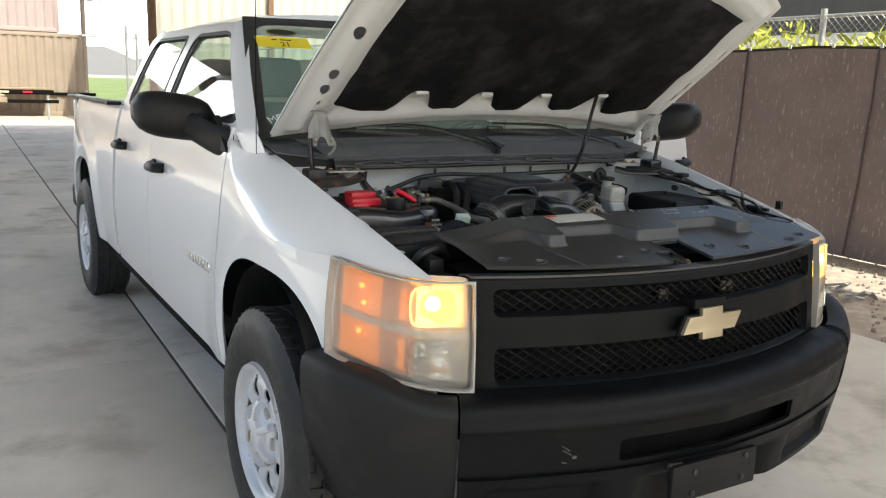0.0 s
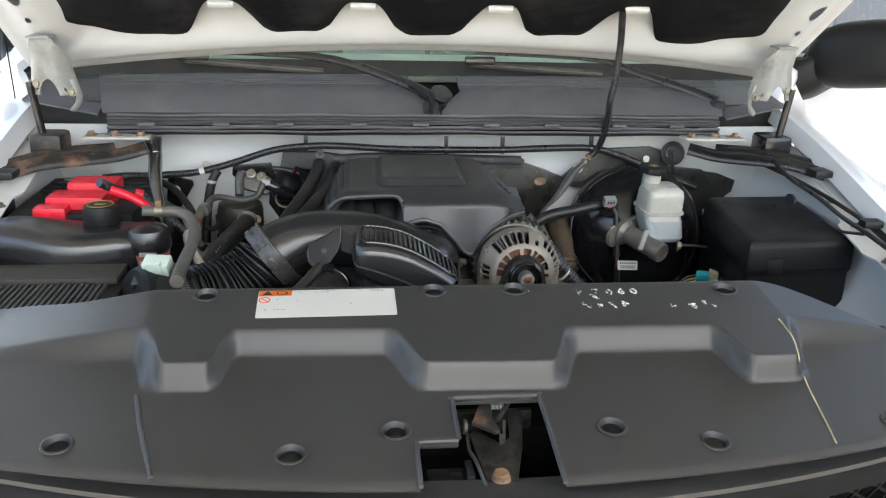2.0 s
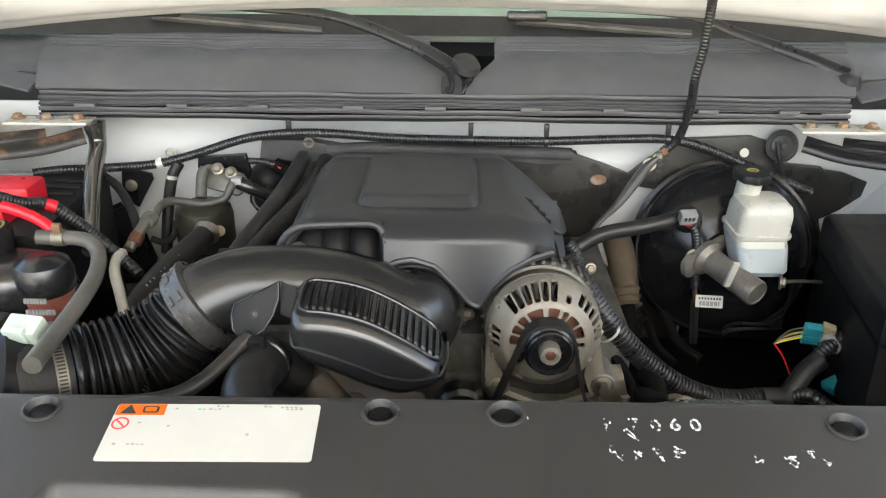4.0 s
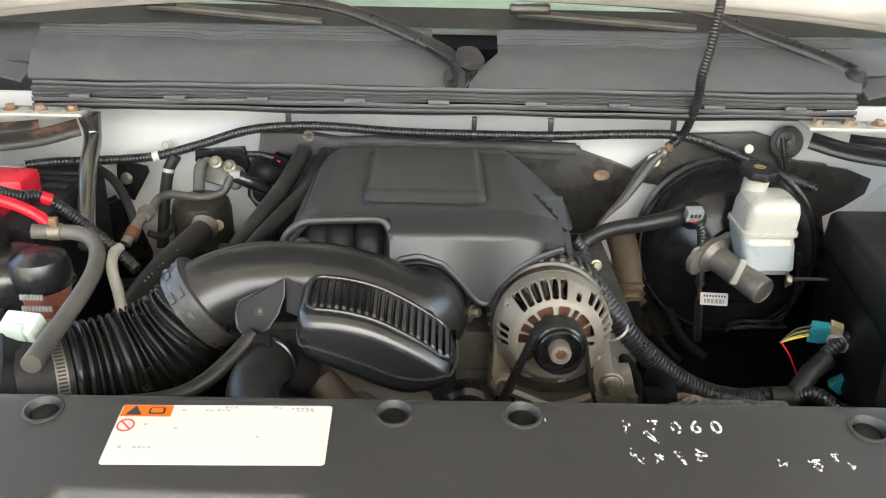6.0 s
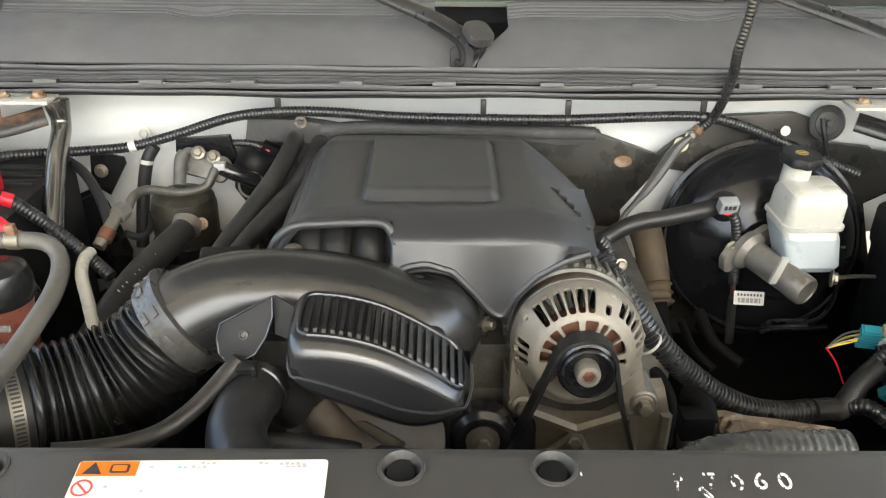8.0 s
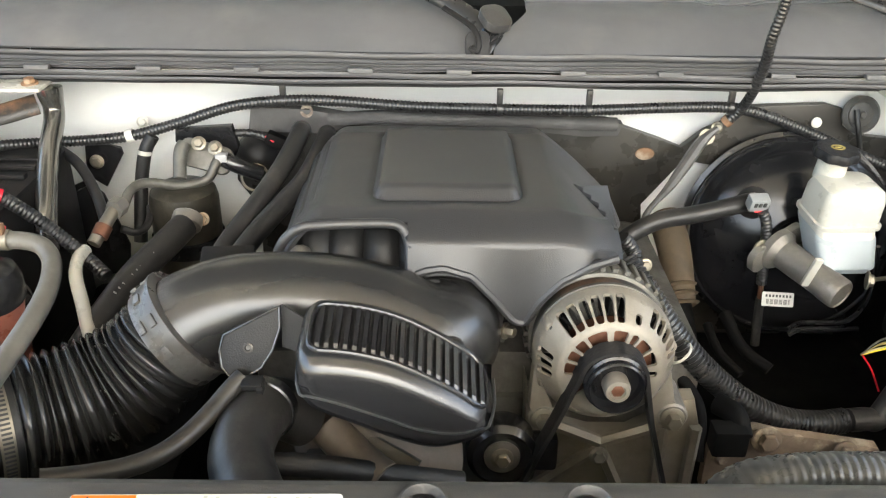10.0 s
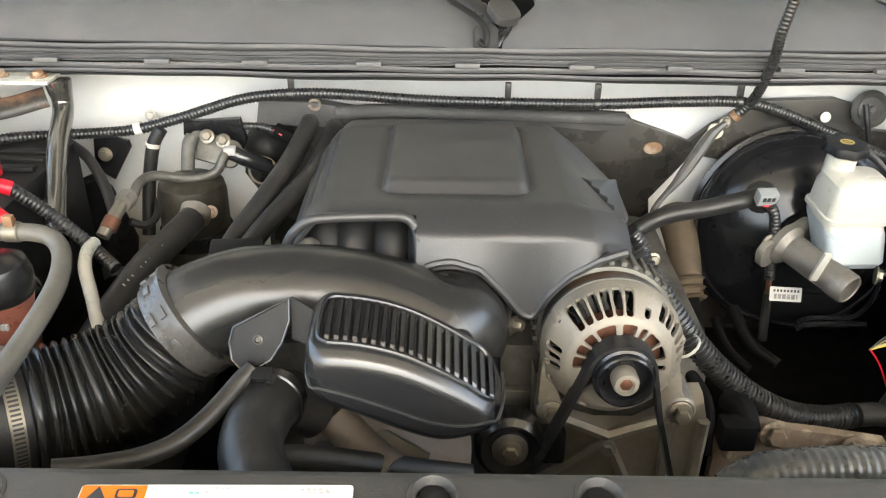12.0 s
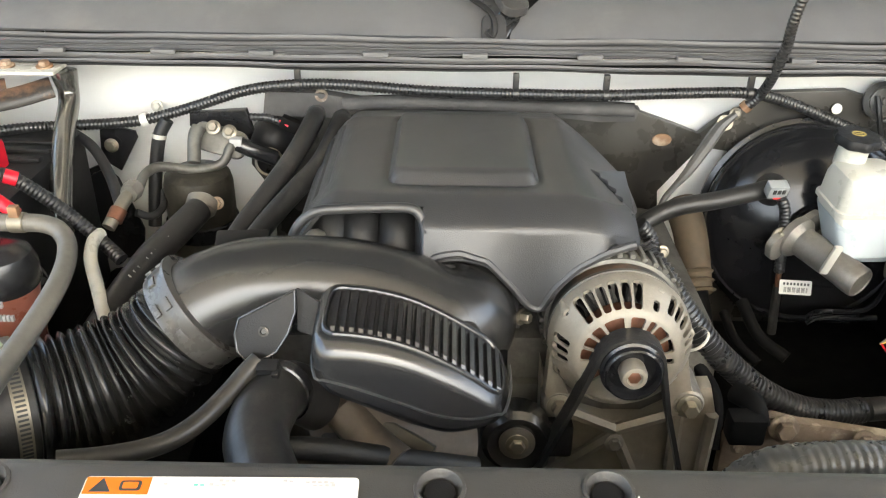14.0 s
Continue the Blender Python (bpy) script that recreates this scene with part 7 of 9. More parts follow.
bmesh.ops.create_icosphere(bm, subdivisions=2, radius=0.012)
bmesh.ops.translate(bm, verts=bm.verts, vec=(-0.176, 0.84, 1.098))
part("sensor", bm, ALU, truck)

# throttle body
TB = along((-0.034, 0.905, 1.014), (-0.032, 0.80, 1.0215))
bm = B()
lathe(bm, [(0.058, -0.03), (0.060, 0.02), (0.066, 0.045), (0.0665, 0.058), (0.0665, 0.066), (0.062, 0.072)], TB, 48)
throttle = part("throttle_body", bm, ALU_DARK, truck, "sooty throttle body behind the intake tube")
for k in range(10):
    a = radians(-30 + 15 * k)
    bm = B()
    box(bm, -0.003, 0.0035, -0.0045, 0.0045, -0.012, 0.012, 0.0012, TB @ Matrix.Rotation(a, 4, "Z") @ Matrix.Translation((0.067, 0, 0.056)))
    part("throttle_clip", bm, (CAST_TAN, HOSE_GREY, PLASTIC)[k % 3], throttle)
bolt("clip_screw", (0.0335, 0.828, 1.018), (0.9, -0.6, 0.2), 0.0062, throttle, STEEL, 0.012)

# intake tube, bellows, resonator
bm = B()
tube(bm, [(-0.289, 0.770, 1.049), (-0.261, 0.778, 1.065), (-0.221, 0.785, 1.0755), (-0.150, 0.790, 1.0745), (-0.092, 0.790, 1.060), (-0.058, 0.788, 1.041), (-0.038, 0.796, 1.029), (-0.033, 0.816, 1.0235), (-0.032, 0.842, 1.0215)], lambda f: 0.053 - 0.005 * math.sin(math.pi * min(1, f * 1.6)) + 0.0085 * sstep(f, 0.55, 0.86) - 0.002 * sstep(f, 0.86, 1.0), 40, 12)
itube = part("intake_tube", bm, TUBE, truck, "smooth black air intake tube with a faint leathery grain")
bm = B()
lathe(bm, [(0.055, -0.004), (0.0615, -0.002), (0.0635, 0.0), (0.0635, 0.005), (0.0610, 0.008)], along((-0.032, 0.828, 1.0222), (-0.033, 0.93, 1.016)), 56)
part("tube_ring", bm, PLASTIC_GREY, itube)
bm = B()
lathe(bm, [(0.020, -0.016), (0.0165, -0.004), (0.0135, 0.004), (0.0125, 0.018), (0.0105, 0.0205), (0.008, 0.019), (0.001, 0.018)], along((-0.024, 0.752, 1.046), (-0.022, 0.716, 1.072)), 24)
part("tube_port", bm, TUBE, itube)
BELLOWS_LINE = [(-0.2925, 0.769, 1.0465), (-0.3035, 0.763, 1.0345), (-0.3208, 0.754, 1.0193), (-0.3456, 0.740, 1.0057), (-0.3706, 0.724, 1.0002), (-0.3965, 0.708, 0.9991), (-0.4220, 0.690, 1.0028)]
AX0, AX1 = Vector((-0.300, 0.767, 1.041)), Vector((-0.261, 0.778, 1.070))
bm = B()
lathe(bm, [(0.0535, 0.006), (0.0562, 0.007), (0.0564, 0.014), (0.0570, 0.015), (0.0572, 0.030), (0.0600, 0.031), (0.0600, 0.034), (0.0535, 0.035)], along(AX0, AX1), 56)
clampc = part("tube_collar", bm, COLLAR, truck, "grey plastic collar between bellows and intake tube")
for k in range(5):
    a = radians(35 + 32 * k)
    for h in ((0.012, 0.024) if k % 2 else (0.018,)):
        bm = B()
        box(bm, -0.001, 0.0022, -0.0062, 0.0062, -0.0035, 0.0035, 0.0008, along(AX0, AX1) @ Matrix.Rotation(a, 4, "Z") @ Matrix.Translation((0.0565, 0, h)))
        part("collar_tab", bm, COLLAR, clampc)
BEL = even(smooth_path(BELLOWS_LINE, 16), 0.0011)
RIBS = 14.0


def bellows_r(f):
    """Rounded ribs with narrow valleys; the bellows widen towards the air box."""
    big = 0.0545 + 0.0065 * sstep(f, 0.0, 0.6)
    return big - 0.0085 * (1 - abs(math.sin(math.pi * RIBS * f)) ** 0.75)


bm = B()
tube(bm, BEL, bellows_r, 44, 1, raw=True)
bellows = part("intake_bellows", bm, BELLOWS, truck, "ribbed black rubber intake bellows", smooth=80)
CUF0 = Vector(BELLOWS_LINE[-1])
CUFD = (CUF0 - Vector(BELLOWS_LINE[-2])).normalized()
bm = B()
lathe(bm, [(0.052, -0.003), (0.0575, 0.0), (0.0575, 0.05), (0.055, 0.055)], along(CUF0, CUF0 + CUFD), 44)
part("bellows_cuff", bm, RUBBER, bellows)
CLM = Matrix.Translation(CUF0 + CUFD * 0.012) @ CUFD.to_track_quat("Z", "Y").to_matrix().to_4x4()
bm = B()
lathe(bm, [(0.0577, -0.0062), (0.0592, -0.0062), (0.0592, 0.0062), (0.0577, 0.0062)], CLM, 52, False)
hc = part("hose_clamp", bm, STEEL, truck, "slotted steel hose clamp")
bm = B()
for k in range(90):
    box(bm, 0.0587, 0.0596, -0.0010, 0.0010, -0.0042, 0.0042, 0, CLM @ Matrix.Rotation(radians(4 * k), 4, "Z"))
part("clamp_slot_band", bm, INK, hc)
bm = B()
cs = CLM @ Matrix.Rotation(radians(100), 4, "Z") @ Matrix.Translation((0.062, 0, 0))
box(bm, -0.003, 0.005, -0.011, 0.011, -0.0062, 0.0062, 0.0015, cs)
part("clamp_housing", bm, STEEL, hc)
bm = B()
lathe(bm, [(0.0055, 0.010), (0.0055, 0.017), (0.0045, 0.0185)], cs @ pose(0.002, 0, 0, 90), 8)
part("clamp_screw", bm, STEEL, hc)


def res_top(x):
    return table(x, (-0.152, -0.11, -0.075, -0.045, -0.02, 0.012), (1.1175, 1.1145, 1.1055, 1.0905, 1.0745, 1.0500))


def res_low(x):
    return table(x, (-0.152, -0.127, -0.1, -0.07, -0.036, 0.012), (1.062, 1.0495, 1.037, 1.023, 1.0145, 1.029))


RX0, RX1, RROUND = -0.1525, 0.0115, 0.019
bm = B()
rings = []
for x in [RX0 + RROUND * (1 - math.cos(math.pi / 2 * k / 7)) for k in range(8)] + lin(RX0 + RROUND, RX1 - RROUND, 26)[1:-1] + [RX1 - RROUND * (1 - math.cos(math.pi / 2 * k / 7)) for k in range(7, -1, -1)]:
    e = max(0.0, 1 - min(x - RX0, RX1 - x) / RROUND)
    sh = RROUND * (1 - math.sqrt(max(0.0, 1 - e * e)))
    t = (x - RX0) / (RX1 - RX0)
    y0, y1 = 0.632 + 0.004 * t + sh * 0.95, 0.722 - sh * 0.95
    out = rounded(y0, y1, res_low(x) + sh * 0.6, res_top(x) - sh * 0.55, 0.0155, 6)
    rings.append([(x, yy, zz + (0.13 * (yy - 0.645) if zz > (res_low(x) + res_top(x)) / 2 else 0.3 * max(0, 0.66 - yy))) for yy, zz in out])
ring_loft(bm, rings)
reso = part("resonator", bm, PLASTIC_SMOOTH, truck, "black ribbed intake resonator box", smooth=60)


def res_seam(x):
    return table(x, (-0.152, -0.1155, -0.079, -0.051, -0.018, 0.010), (1.0865, 1.0747, 1.0595, 1.0475, 1.0435, 1.052))


bm = B()
tube(bm, [(-0.1535, 0.69, 1.092), (-0.1535, 0.655, 1.0885)] + [(x, 0.6312 + 0.004 * (x - RX0) / 0.164 + 0.02 * max(0, abs(x + 0.07) - 0.066), res_seam(x)) for x in lin(-0.148, 0.006, 24)] + [(0.0122, 0.66, 1.055), (0.0122, 0.69, 1.058)], 0.0013, 6, 2)
part("seam", bm, PLASTIC_GREY, reso, "pale moulded seam")


def res_skin(x, y, up=0.0):
    return Vector((x, y, res_top(x) + 0.13 * (y - 0.645) + up))


RIM = [res_skin(x, 0.6475, 0.0005) for x in lin(-0.134, -0.004, 14)] + [res_skin(0.004, 0.655), res_skin(0.0055, 0.675), res_skin(0.003, 0.697)] + [res_skin(x, 0.7055, 0.0005) for x in lin(-0.006, -0.134, 14)] + [res_skin(-0.1415, 0.698), res_skin(-0.143, 0.675), res_skin(-0.1415, 0.654)]
bm = B()
tube(bm, RIM + RIM[:1], 0.0022, 8, 3)
part("rib_border", bm, PLASTIC_SMOOTH, reso)
for k in range(19):
    x = -0.1345 + 0.00755 * k
    bm = B()
    ring_loft(bm, [[res_skin(x - w, y, 0.0), res_skin(x - w * 0.75, y, h), res_skin(x + w * 0.75, y, h), res_skin(x + w, y, 0.0)] for y, h, w in ((0.6495, 0.0002, 0.0022), (0.6525, 0.0035, 0.0024), (0.699, 0.0035, 0.0024), (0.7025, 0.0002, 0.0022))])
    part("rib", bm, PLASTIC_SMOOTH, reso, smooth=20)
# bracket plate beside the resonator
BKM = Matrix(((1, 0, 0, -0.199), (0, 0.42, -0.90, 0.690), (0, 0.90, 0.42, 1.090), (0, 0, 0, 1)))
BKP = [(0.027, 0.037), (-0.022, 0.011), (-0.0255, -0.003), (-0.0235, -0.018), (-0.017, -0.0255), (-0.003, -0.027), (0.011, -0.018), (0.021, -0.002), (0.0275, 0.018)]
bm = B()
plate(bm, BKP, 0.004, BKM, 0.0012)
bk = part("bracket_plate", bm, PLASTIC, truck, "black bracket plate with one screw")
bm = B()
ringp = [BKM @ Vector((x * 0.97, y * 0.97, 0.0042)) for x, y in BKP]
tube(bm, ringp + ringp[:1], 0.0011, 6, 1, raw=True)
part("plate_lip", bm, PLASTIC_SMOOTH, bk)
bm = B()
plate(bm, [(0.027, 0.037), (0.052, 0.022), (0.054, -0.01), (0.0275, 0.0)], 0.003, BKM @ pose(0, 0, -0.006), 0.001)
part("plate_wing", bm, PLASTIC, bk)
bm = B()
lathe(bm, [(0.0046, 0.004), (0.0046, 0.006), (0.0028, 0.0064), (0.0022, 0.005)], BKM, 14)
part("screw", bm, SOOT, bk)

# alternator
AM = along((0.1305, 0.766, 1.0205), Vector((0.1305, 0.766, 1.0205)) + Vector((0.001, -0.1, 0.008)))
bm = B()
lathe(bm, [(0.058, -0.105), (0.071, -0.095), (0.074, -0.066), (0.072, -0.058), (0.0665, -0.056), (0.0665, -0.042), (0.071, -0.040), (0.0715, -0.034), (0.066, -0.03)], AM, 56)
alt = part("alternator", bm, ALU_DARK, truck, "cast aluminium alternator with open cooling slots")
bm = B()
lathe(bm, [(0.0668, -0.056), (0.0690, -0.055), (0.0690, -0.043), (0.0668, -0.042)], AM, 56, False)
part("stator_band", bm, RUSTY_BLACK, alt, "dark rust-brown stator band")
for k in range(36):
    a = 2 * math.pi * k / 36
    bm = B()
    box(bm, 0.069, 0.0768, -0.0030, 0.0030, -0.092, -0.060, 0.001, AM @ Matrix.Rotation(a, 4, "Z"), 1)
    part("rear_fin", bm, ALU_DARK, alt)
bm = B()


def alt_face(a, r):
    h = table(r, (0.018, 0.03, 0.046, 0.051, 0.059, 0.0655, 0.0675, 0.0682), (0.013, 0.012, 0.010, 0.007, -0.003, -0.013, -0.021, -0.030))
    return AM @ Vector((r * math.cos(a), r * math.sin(a), h))


# windows of the front housing: middle angle and half width in degrees, inner and outer radius
ALT_WINDOWS = [(c, w, 0.0280, 0.0446) for c, w in ((175, 8.5), (156, 7.5), (137, 7.5), (112, 13), (81, 9.5), (61, 4.5), (43, 10), (20, 10), (-3, 4), (-150, 9), (-60, 10))]
ALT_WINDOWS += [(135 - 10.4 * k, 4.0, 0.0503, 0.0666) for k in range(6)] + [(65, 3.4, 0.0515, 0.0585)]
ALT_WINDOWS += [(49 - 9.6 * k, 3.6 - 0.2 * k, 0.0545, 0.0664) for k in range(6)]
ALT_WINDOWS += [(c, 3.4, 0.0535, 0.0655) for c in (170, 179, 188)] + [(-14, 2.6, 0.0345, 0.0400), (-26, 3.4, 0.0555, 0.0640), (-120, 6, 0.052, 0.060), (-78, 6, 0.052, 0.060)]


def alt_keep(a, r):
    best = 1.0
    for c, w, r0, r1 in ALT_WINDOWS:
        d = (math.degrees(a) - c + 180) % 360 - 180
        if abs(d) < w + 8:
            best = min(best, -rrect(radians(d) * r, r, -radians(w) * r, radians(w) * r, r0, r1, 0.0022))
    return best


sheet(bm, alt_face, lin(0, 2 * math.pi, 360), lin(0.018, 0.0682, 50), keep=alt_keep, thick=0.0035)
part("front_housing", bm, ALU_BRIGHT, alt, "pale slotted front housing")
for s, pts in ((-1, [(-0.066, 0.012), (-0.0705, -0.02), (-0.072, -0.062), (-0.062, -0.088), (-0.044, -0.088), (-0.046, -0.066), (-0.058, -0.036)]), (1, [(0.066, 0.012), (0.0705, -0.02), (0.078, -0.055), (0.088, -0.066), (0.086, -0.088), (0.062, -0.088), (0.052, -0.062), (0.056, -0.03)])):
    bm = B()
    plate(bm, pts, 0.016, AM @ pose(0, 0, -0.034), 0.003)
    part("mounting_arm", bm, ALU_BRIGHT, alt)
bm = B()
lathe(bm, [(0.018, 0.004), (0.043, 0.0), (0.044, -0.02)], AM, 36)
part("winding", bm, COPPER, alt, "copper winding behind the slots")
for k in range(48):
    a = 2 * math.pi * (k + 0.5) / 48
    bm = B()
    box(bm, 0.048, 0.064, -0.0012, 0.0012, -0.030, -0.012, 0, AM @ Matrix.Rotation(a, 4, "Z") @ pose(0, 0, 0, 0, 0, 12))
    part("fan_blade", bm, SOOT if k % 3 == 0 else DARK, alt)
for a, r in ((62, 0.0635), (148, 0.0655), (12, 0.0645), (205, 0.0655)):
    bm = B()
    p = AM @ Vector((r * math.cos(radians(a)), r * math.sin(radians(a)), -0.012))
    lathe(bm, [(0.0068, -0.02), (0.0068, 0.0), (0.005, 0.0022)], Matrix.Translation(p) @ AM.to_3x3().to_4x4(), 16)
    bs = part("boss", bm, ALU_BRIGHT, alt)
    bolt("boss_screw", p + AM.to_3x3() @ Vector((0, 0, 0.001)), AM.to_3x3() @ Vector((0, 0, 1)), 0.0028, bs, ALU_DARK, washer=False)
for k in range(6):
    a = radians(146 - 5 * k)
    bm = B()
    box(bm, -0.0012, 0.0012, -0.0022, 0.0022, 0, 0.0012, 0, AM @ Matrix.Rotation(a, 4, "Z") @ Matrix.Translation((0.0455, 0, 0.0088)))
    part("cast_mark", bm, ALU_DARK, alt)
PM = along((0.1310, 0.742, 1.0225), Vector((0.1310, 0.742, 1.0225)) + Vector((0.001, -0.1, 0.008)))
bm = B()
lathe(bm, [(0.030, -0.010), (0.030, 0.012), (0.0275, 0.0135), (0.0272, 0.020), (0.0255, 0.0212), (0.0240, 0.019), (0.0225, 0.010), (0.013, 0.009)], PM, 48)
part("pulley", bm, BLACK_GLOSS, alt, "black ribbed pulley")
bm = B()
lathe(bm, [(0.0128, 0.008), (0.0128, 0.021), (0.0112, 0.0255), (0.0075, 0.0262), (0.0068, 0.0235), (0.001, 0.0235)], PM, 28)
nut = part("nut", bm, ALU_BRIGHT, alt)
bm = B()
lathe(bm, [(0.0064, 0.024), (0.004, 0.0252), (0.001, 0.0252)], PM, 6)
part("nut_core", bm, COPPER, alt)
# mounting bracket
bm = B()
plate(bm, [(q[0], q[2]) for q in ((0.055, 0.800, 0.980), (0.068, 0.800, 0.932), (0.090, 0.800, 0.917), (0.128, 0.800, 0.905), (0.170, 0.800, 0.905), (0.198, 0.800, 0.923), (0.204, 0.800, 0.950), (0.236, 0.800, 0.952), (0.247, 0.800, 0.912), (0.244, 0.800, 0.801), (0.070, 0.800, 0.798), (0.084, 0.800, 0.874), (0.058, 0.800, 0.897))], 0.02, Matrix(((1, 0, 0, 0), (0, 0, -1, 0.82), (0, 1, 0, 0), (0, 0, 0, 1))), 0.003)
abr = part("alternator_bracket", bm, ALU_BRIGHT, truck, "grey cast bracket beneath the alternator")
for (xa, _y, za), (xb, _z, zb) in (((0.064, 0.797, 0.931), (0.140, 0.797, 0.897)), ((0.140, 0.797, 0.897), (0.204, 0.797, 0.922)), ((0.138, 0.797, 0.889), (0.071, 0.797, 0.831)), ((0.141, 0.797, 0.889), (0.171, 0.797, 0.820)), ((0.204, 0.797, 0.922), (0.207, 0.797, 0.812)), ((0.241, 0.797, 0.918), (0.240, 0.797, 0.813))):
    bm = B()
    tube(bm, [(xa, 0.797, za), (xb, 0.797, zb)], 0.007, 6, 2, raw=True)
    part("web", bm, ALU_BRIGHT, abr)
for x, _y, z in ((0.074, 0.790, 0.943), (0.207, 0.790, 0.945)):
    bm = B()
    rod(bm, (x, 0.83, z), (x, 0.778, z), 0.017, 20, 0.002)
    part("ear", bm, ALU, abr)
    bolt("mount_bolt", (x, 0.778, z), (0, -1, 0.15), 0.0088, abr, STEEL, 0.014)
bolt("mount_bolt", (0.135, 0.775, 0.897), (0, -1, 0.2), 0.007, abr, ALU)


def belt(pts, w=0.021):
    """A flat belt through points, its width along y."""
    bm = B()
    P = [Vector(p) for p in pts]
    rings = []
    for i, p in enumerate(P):
        t = (P[min(i + 1, len(P) - 1)] - P[max(i - 1, 0)]).normalized()
        n = t.cross(Vector((0, 1, 0))).normalized() * 0.0022
        rings.append([p + n + Vector((0, -w / 2, 0)), p + n + Vector((0, w / 2, 0)), p - n + Vector((0, w / 2, 0)), p - n + Vector((0, -w / 2, 0))])
    ring_loft(bm, rings)
    return bm


PC = Vector((0.131, 0.744, 1.0225))
wrap = [(PC.x + 0.0318 * math.cos(radians(a)), 0.744, PC.z + 0.0318 * math.sin(radians(a))) for a in range(165, 9, -13)]
part("drive_belt", belt([(0.044, 0.744, 0.875), (0.062, 0.744, 0.922), (0.082, 0.744, 0.975)] + wrap + [(0.174, 0.744, 0.970), (0.203, 0.744, 0.868)]), RUBBER, truck, "black ribbed drive belt")
# tensioner
TM = along((0.030, 0.762, 0.918), (0.030, 0.70, 0.925))
bm = B()
lathe(bm, [(0.036, -0.012), (0.037, 0.0), (0.036, 0.014), (0.030, 0.020), (0.021, 0.016)], TM, 36)
box(bm, -0.01, 0.06, -0.03, 0.01, -0.02, 0.0, 0.006, TM)
tens = part("belt_tensioner", bm, PLASTIC_SMOOTH, truck, "black belt tensioner with a steel bolt")
bm = B()
lathe(bm, [(0.0185, 0.012), (0.0185, 0.018), (0.014, 0.019)], TM, 28)
part("washer", bm, ALU, tens)
bolt("bolt", TM @ Vector((0, 0, 0.018)), TM.to_3x3() @ Vector((0, 0, 1)), 0.008, tens, STEEL)
# water pump below the resonator
bm = B()
tube(bm, [(-0.164, 0.720, 0.962), (-0.120, 0.720, 0.976), (-0.076, 0.710, 0.951), (-0.021, 0.720, 0.935)], 0.03, 14, 6)
tube(bm, [(-0.138, 0.700, 0.996), (-0.111, 0.680, 0.977), (-0.084, 0.660, 0.968)], 0.018, 12, 6)
wp = part("water_pump", bm, CAST_TAN, truck, "tan-grey cast water pump housing")
for p in ((-0.1295, 0.69, 0.9845), (-0.0881, 0.69, 0.9717), (-0.1565, 0.7, 0.9923)):
    bolt("pump_bolt", p, (0.1, -0.8, 0.6), 0.007, wp, ALU_DARK)
bm = B()
plate(bm, [(-0.05, -0.02), (0.05, -0.03), (0.06, 0.0), (0.02, 0.018), (-0.045, 0.016)], 0.012, Matrix.Translation((-0.1096, 0.695, 0.9669)) @ pose(0, 0, 0, 55, 0, -8), 0.003)
part("pump_flange", bm, OLIVE, wp)
bm = B()
tube(bm, [(-0.187, 0.630, 1.013), (-0.141, 0.640, 1.002), (-0.084, 0.660, 0.975), (-0.012, 0.680, 0.947)], 0.010, 10, 6, flat=0.6)
part("lower_belt", bm, RUBBER, truck)


# ---- hoses and lines ----
HOSE_SHEEN = material("sheeny_grey_hose", (0.085, 0.085, 0.08), 0.3, metal=0.3, vary=0.2, scale=30)
def hose(name, pts, r, mat, label="", ribs=0.0, seg=14, n=8, depth=0.12, parent=None):
    bm = B()
    tube(bm, pts, r, seg, n, ribs, depth)
    return part(name, bm, mat, parent or truck, label)


rh = hose("radiator_hose", [(-0.159, 0.700, 1.005), (-0.184, 0.680, 1.034), (-0.194, 0.645, 1.040), (-0.195, 0.610, 1.037), (-0.179, 0.570, 1.033), (-0.167, 0.550, 1.030)], 0.0265, HOSE, "thick black upper radiator hose", seg=22)
bm = B()
lathe(bm, [(0.0272, -0.006), (0.029, -0.005), (0.029, 0.005), (0.0272, 0.006)], along((-0.187, 0.675, 1.037), (-0.195, 0.640, 1.041)), 30, False)
part("spring_clamp", bm, PLASTIC_SMOOTH, rh)
bm = B()
box(bm, -0.009, 0.009, -0.006, 0.006, -0.004, 0.004, 0.0015, Matrix.Translation((-0.193, 0.664, 1.071)) @ pose(0, 0, 0, 20))
box(bm, -0.003, 0.003, -0.007, 0.007, -0.012, 0.002, 0.001, Matrix.Translation((-0.186, 0.662, 1.070)) @ pose(0, 0, 0, 20))
part("clip_block", bm, PLASTIC, rh)
hose("bypass_hose", [(-0.2022, 0.6720, 1.0721), (-0.2118, 0.6620, 1.0657), (-0.2231, 0.6450, 1.0580), (-0.2386, 0.6200, 1.0516), (-0.2563, 0.6000, 1.0481), (-0.2783, 0.5850, 1.0484), (-0.3069, 0.5700, 1.0537), (-0.3317, 0.5600, 1.0591)], 0.0082, DUSTY_DARK, "thin black coolant hose with faint print")
hose("lower_hose", [(0.172, 0.600, 0.958), (0.203, 0.615, 0.986), (0.226, 0.625, 0.9965), (0.254, 0.630, 1.000), (0.300, 0.635, 1.000), (0.361, 0.640, 0.996)], 0.021, HOSE_SHEEN, "shiny grey corrugated hose", ribs=0.008, seg=22, depth=0.03)
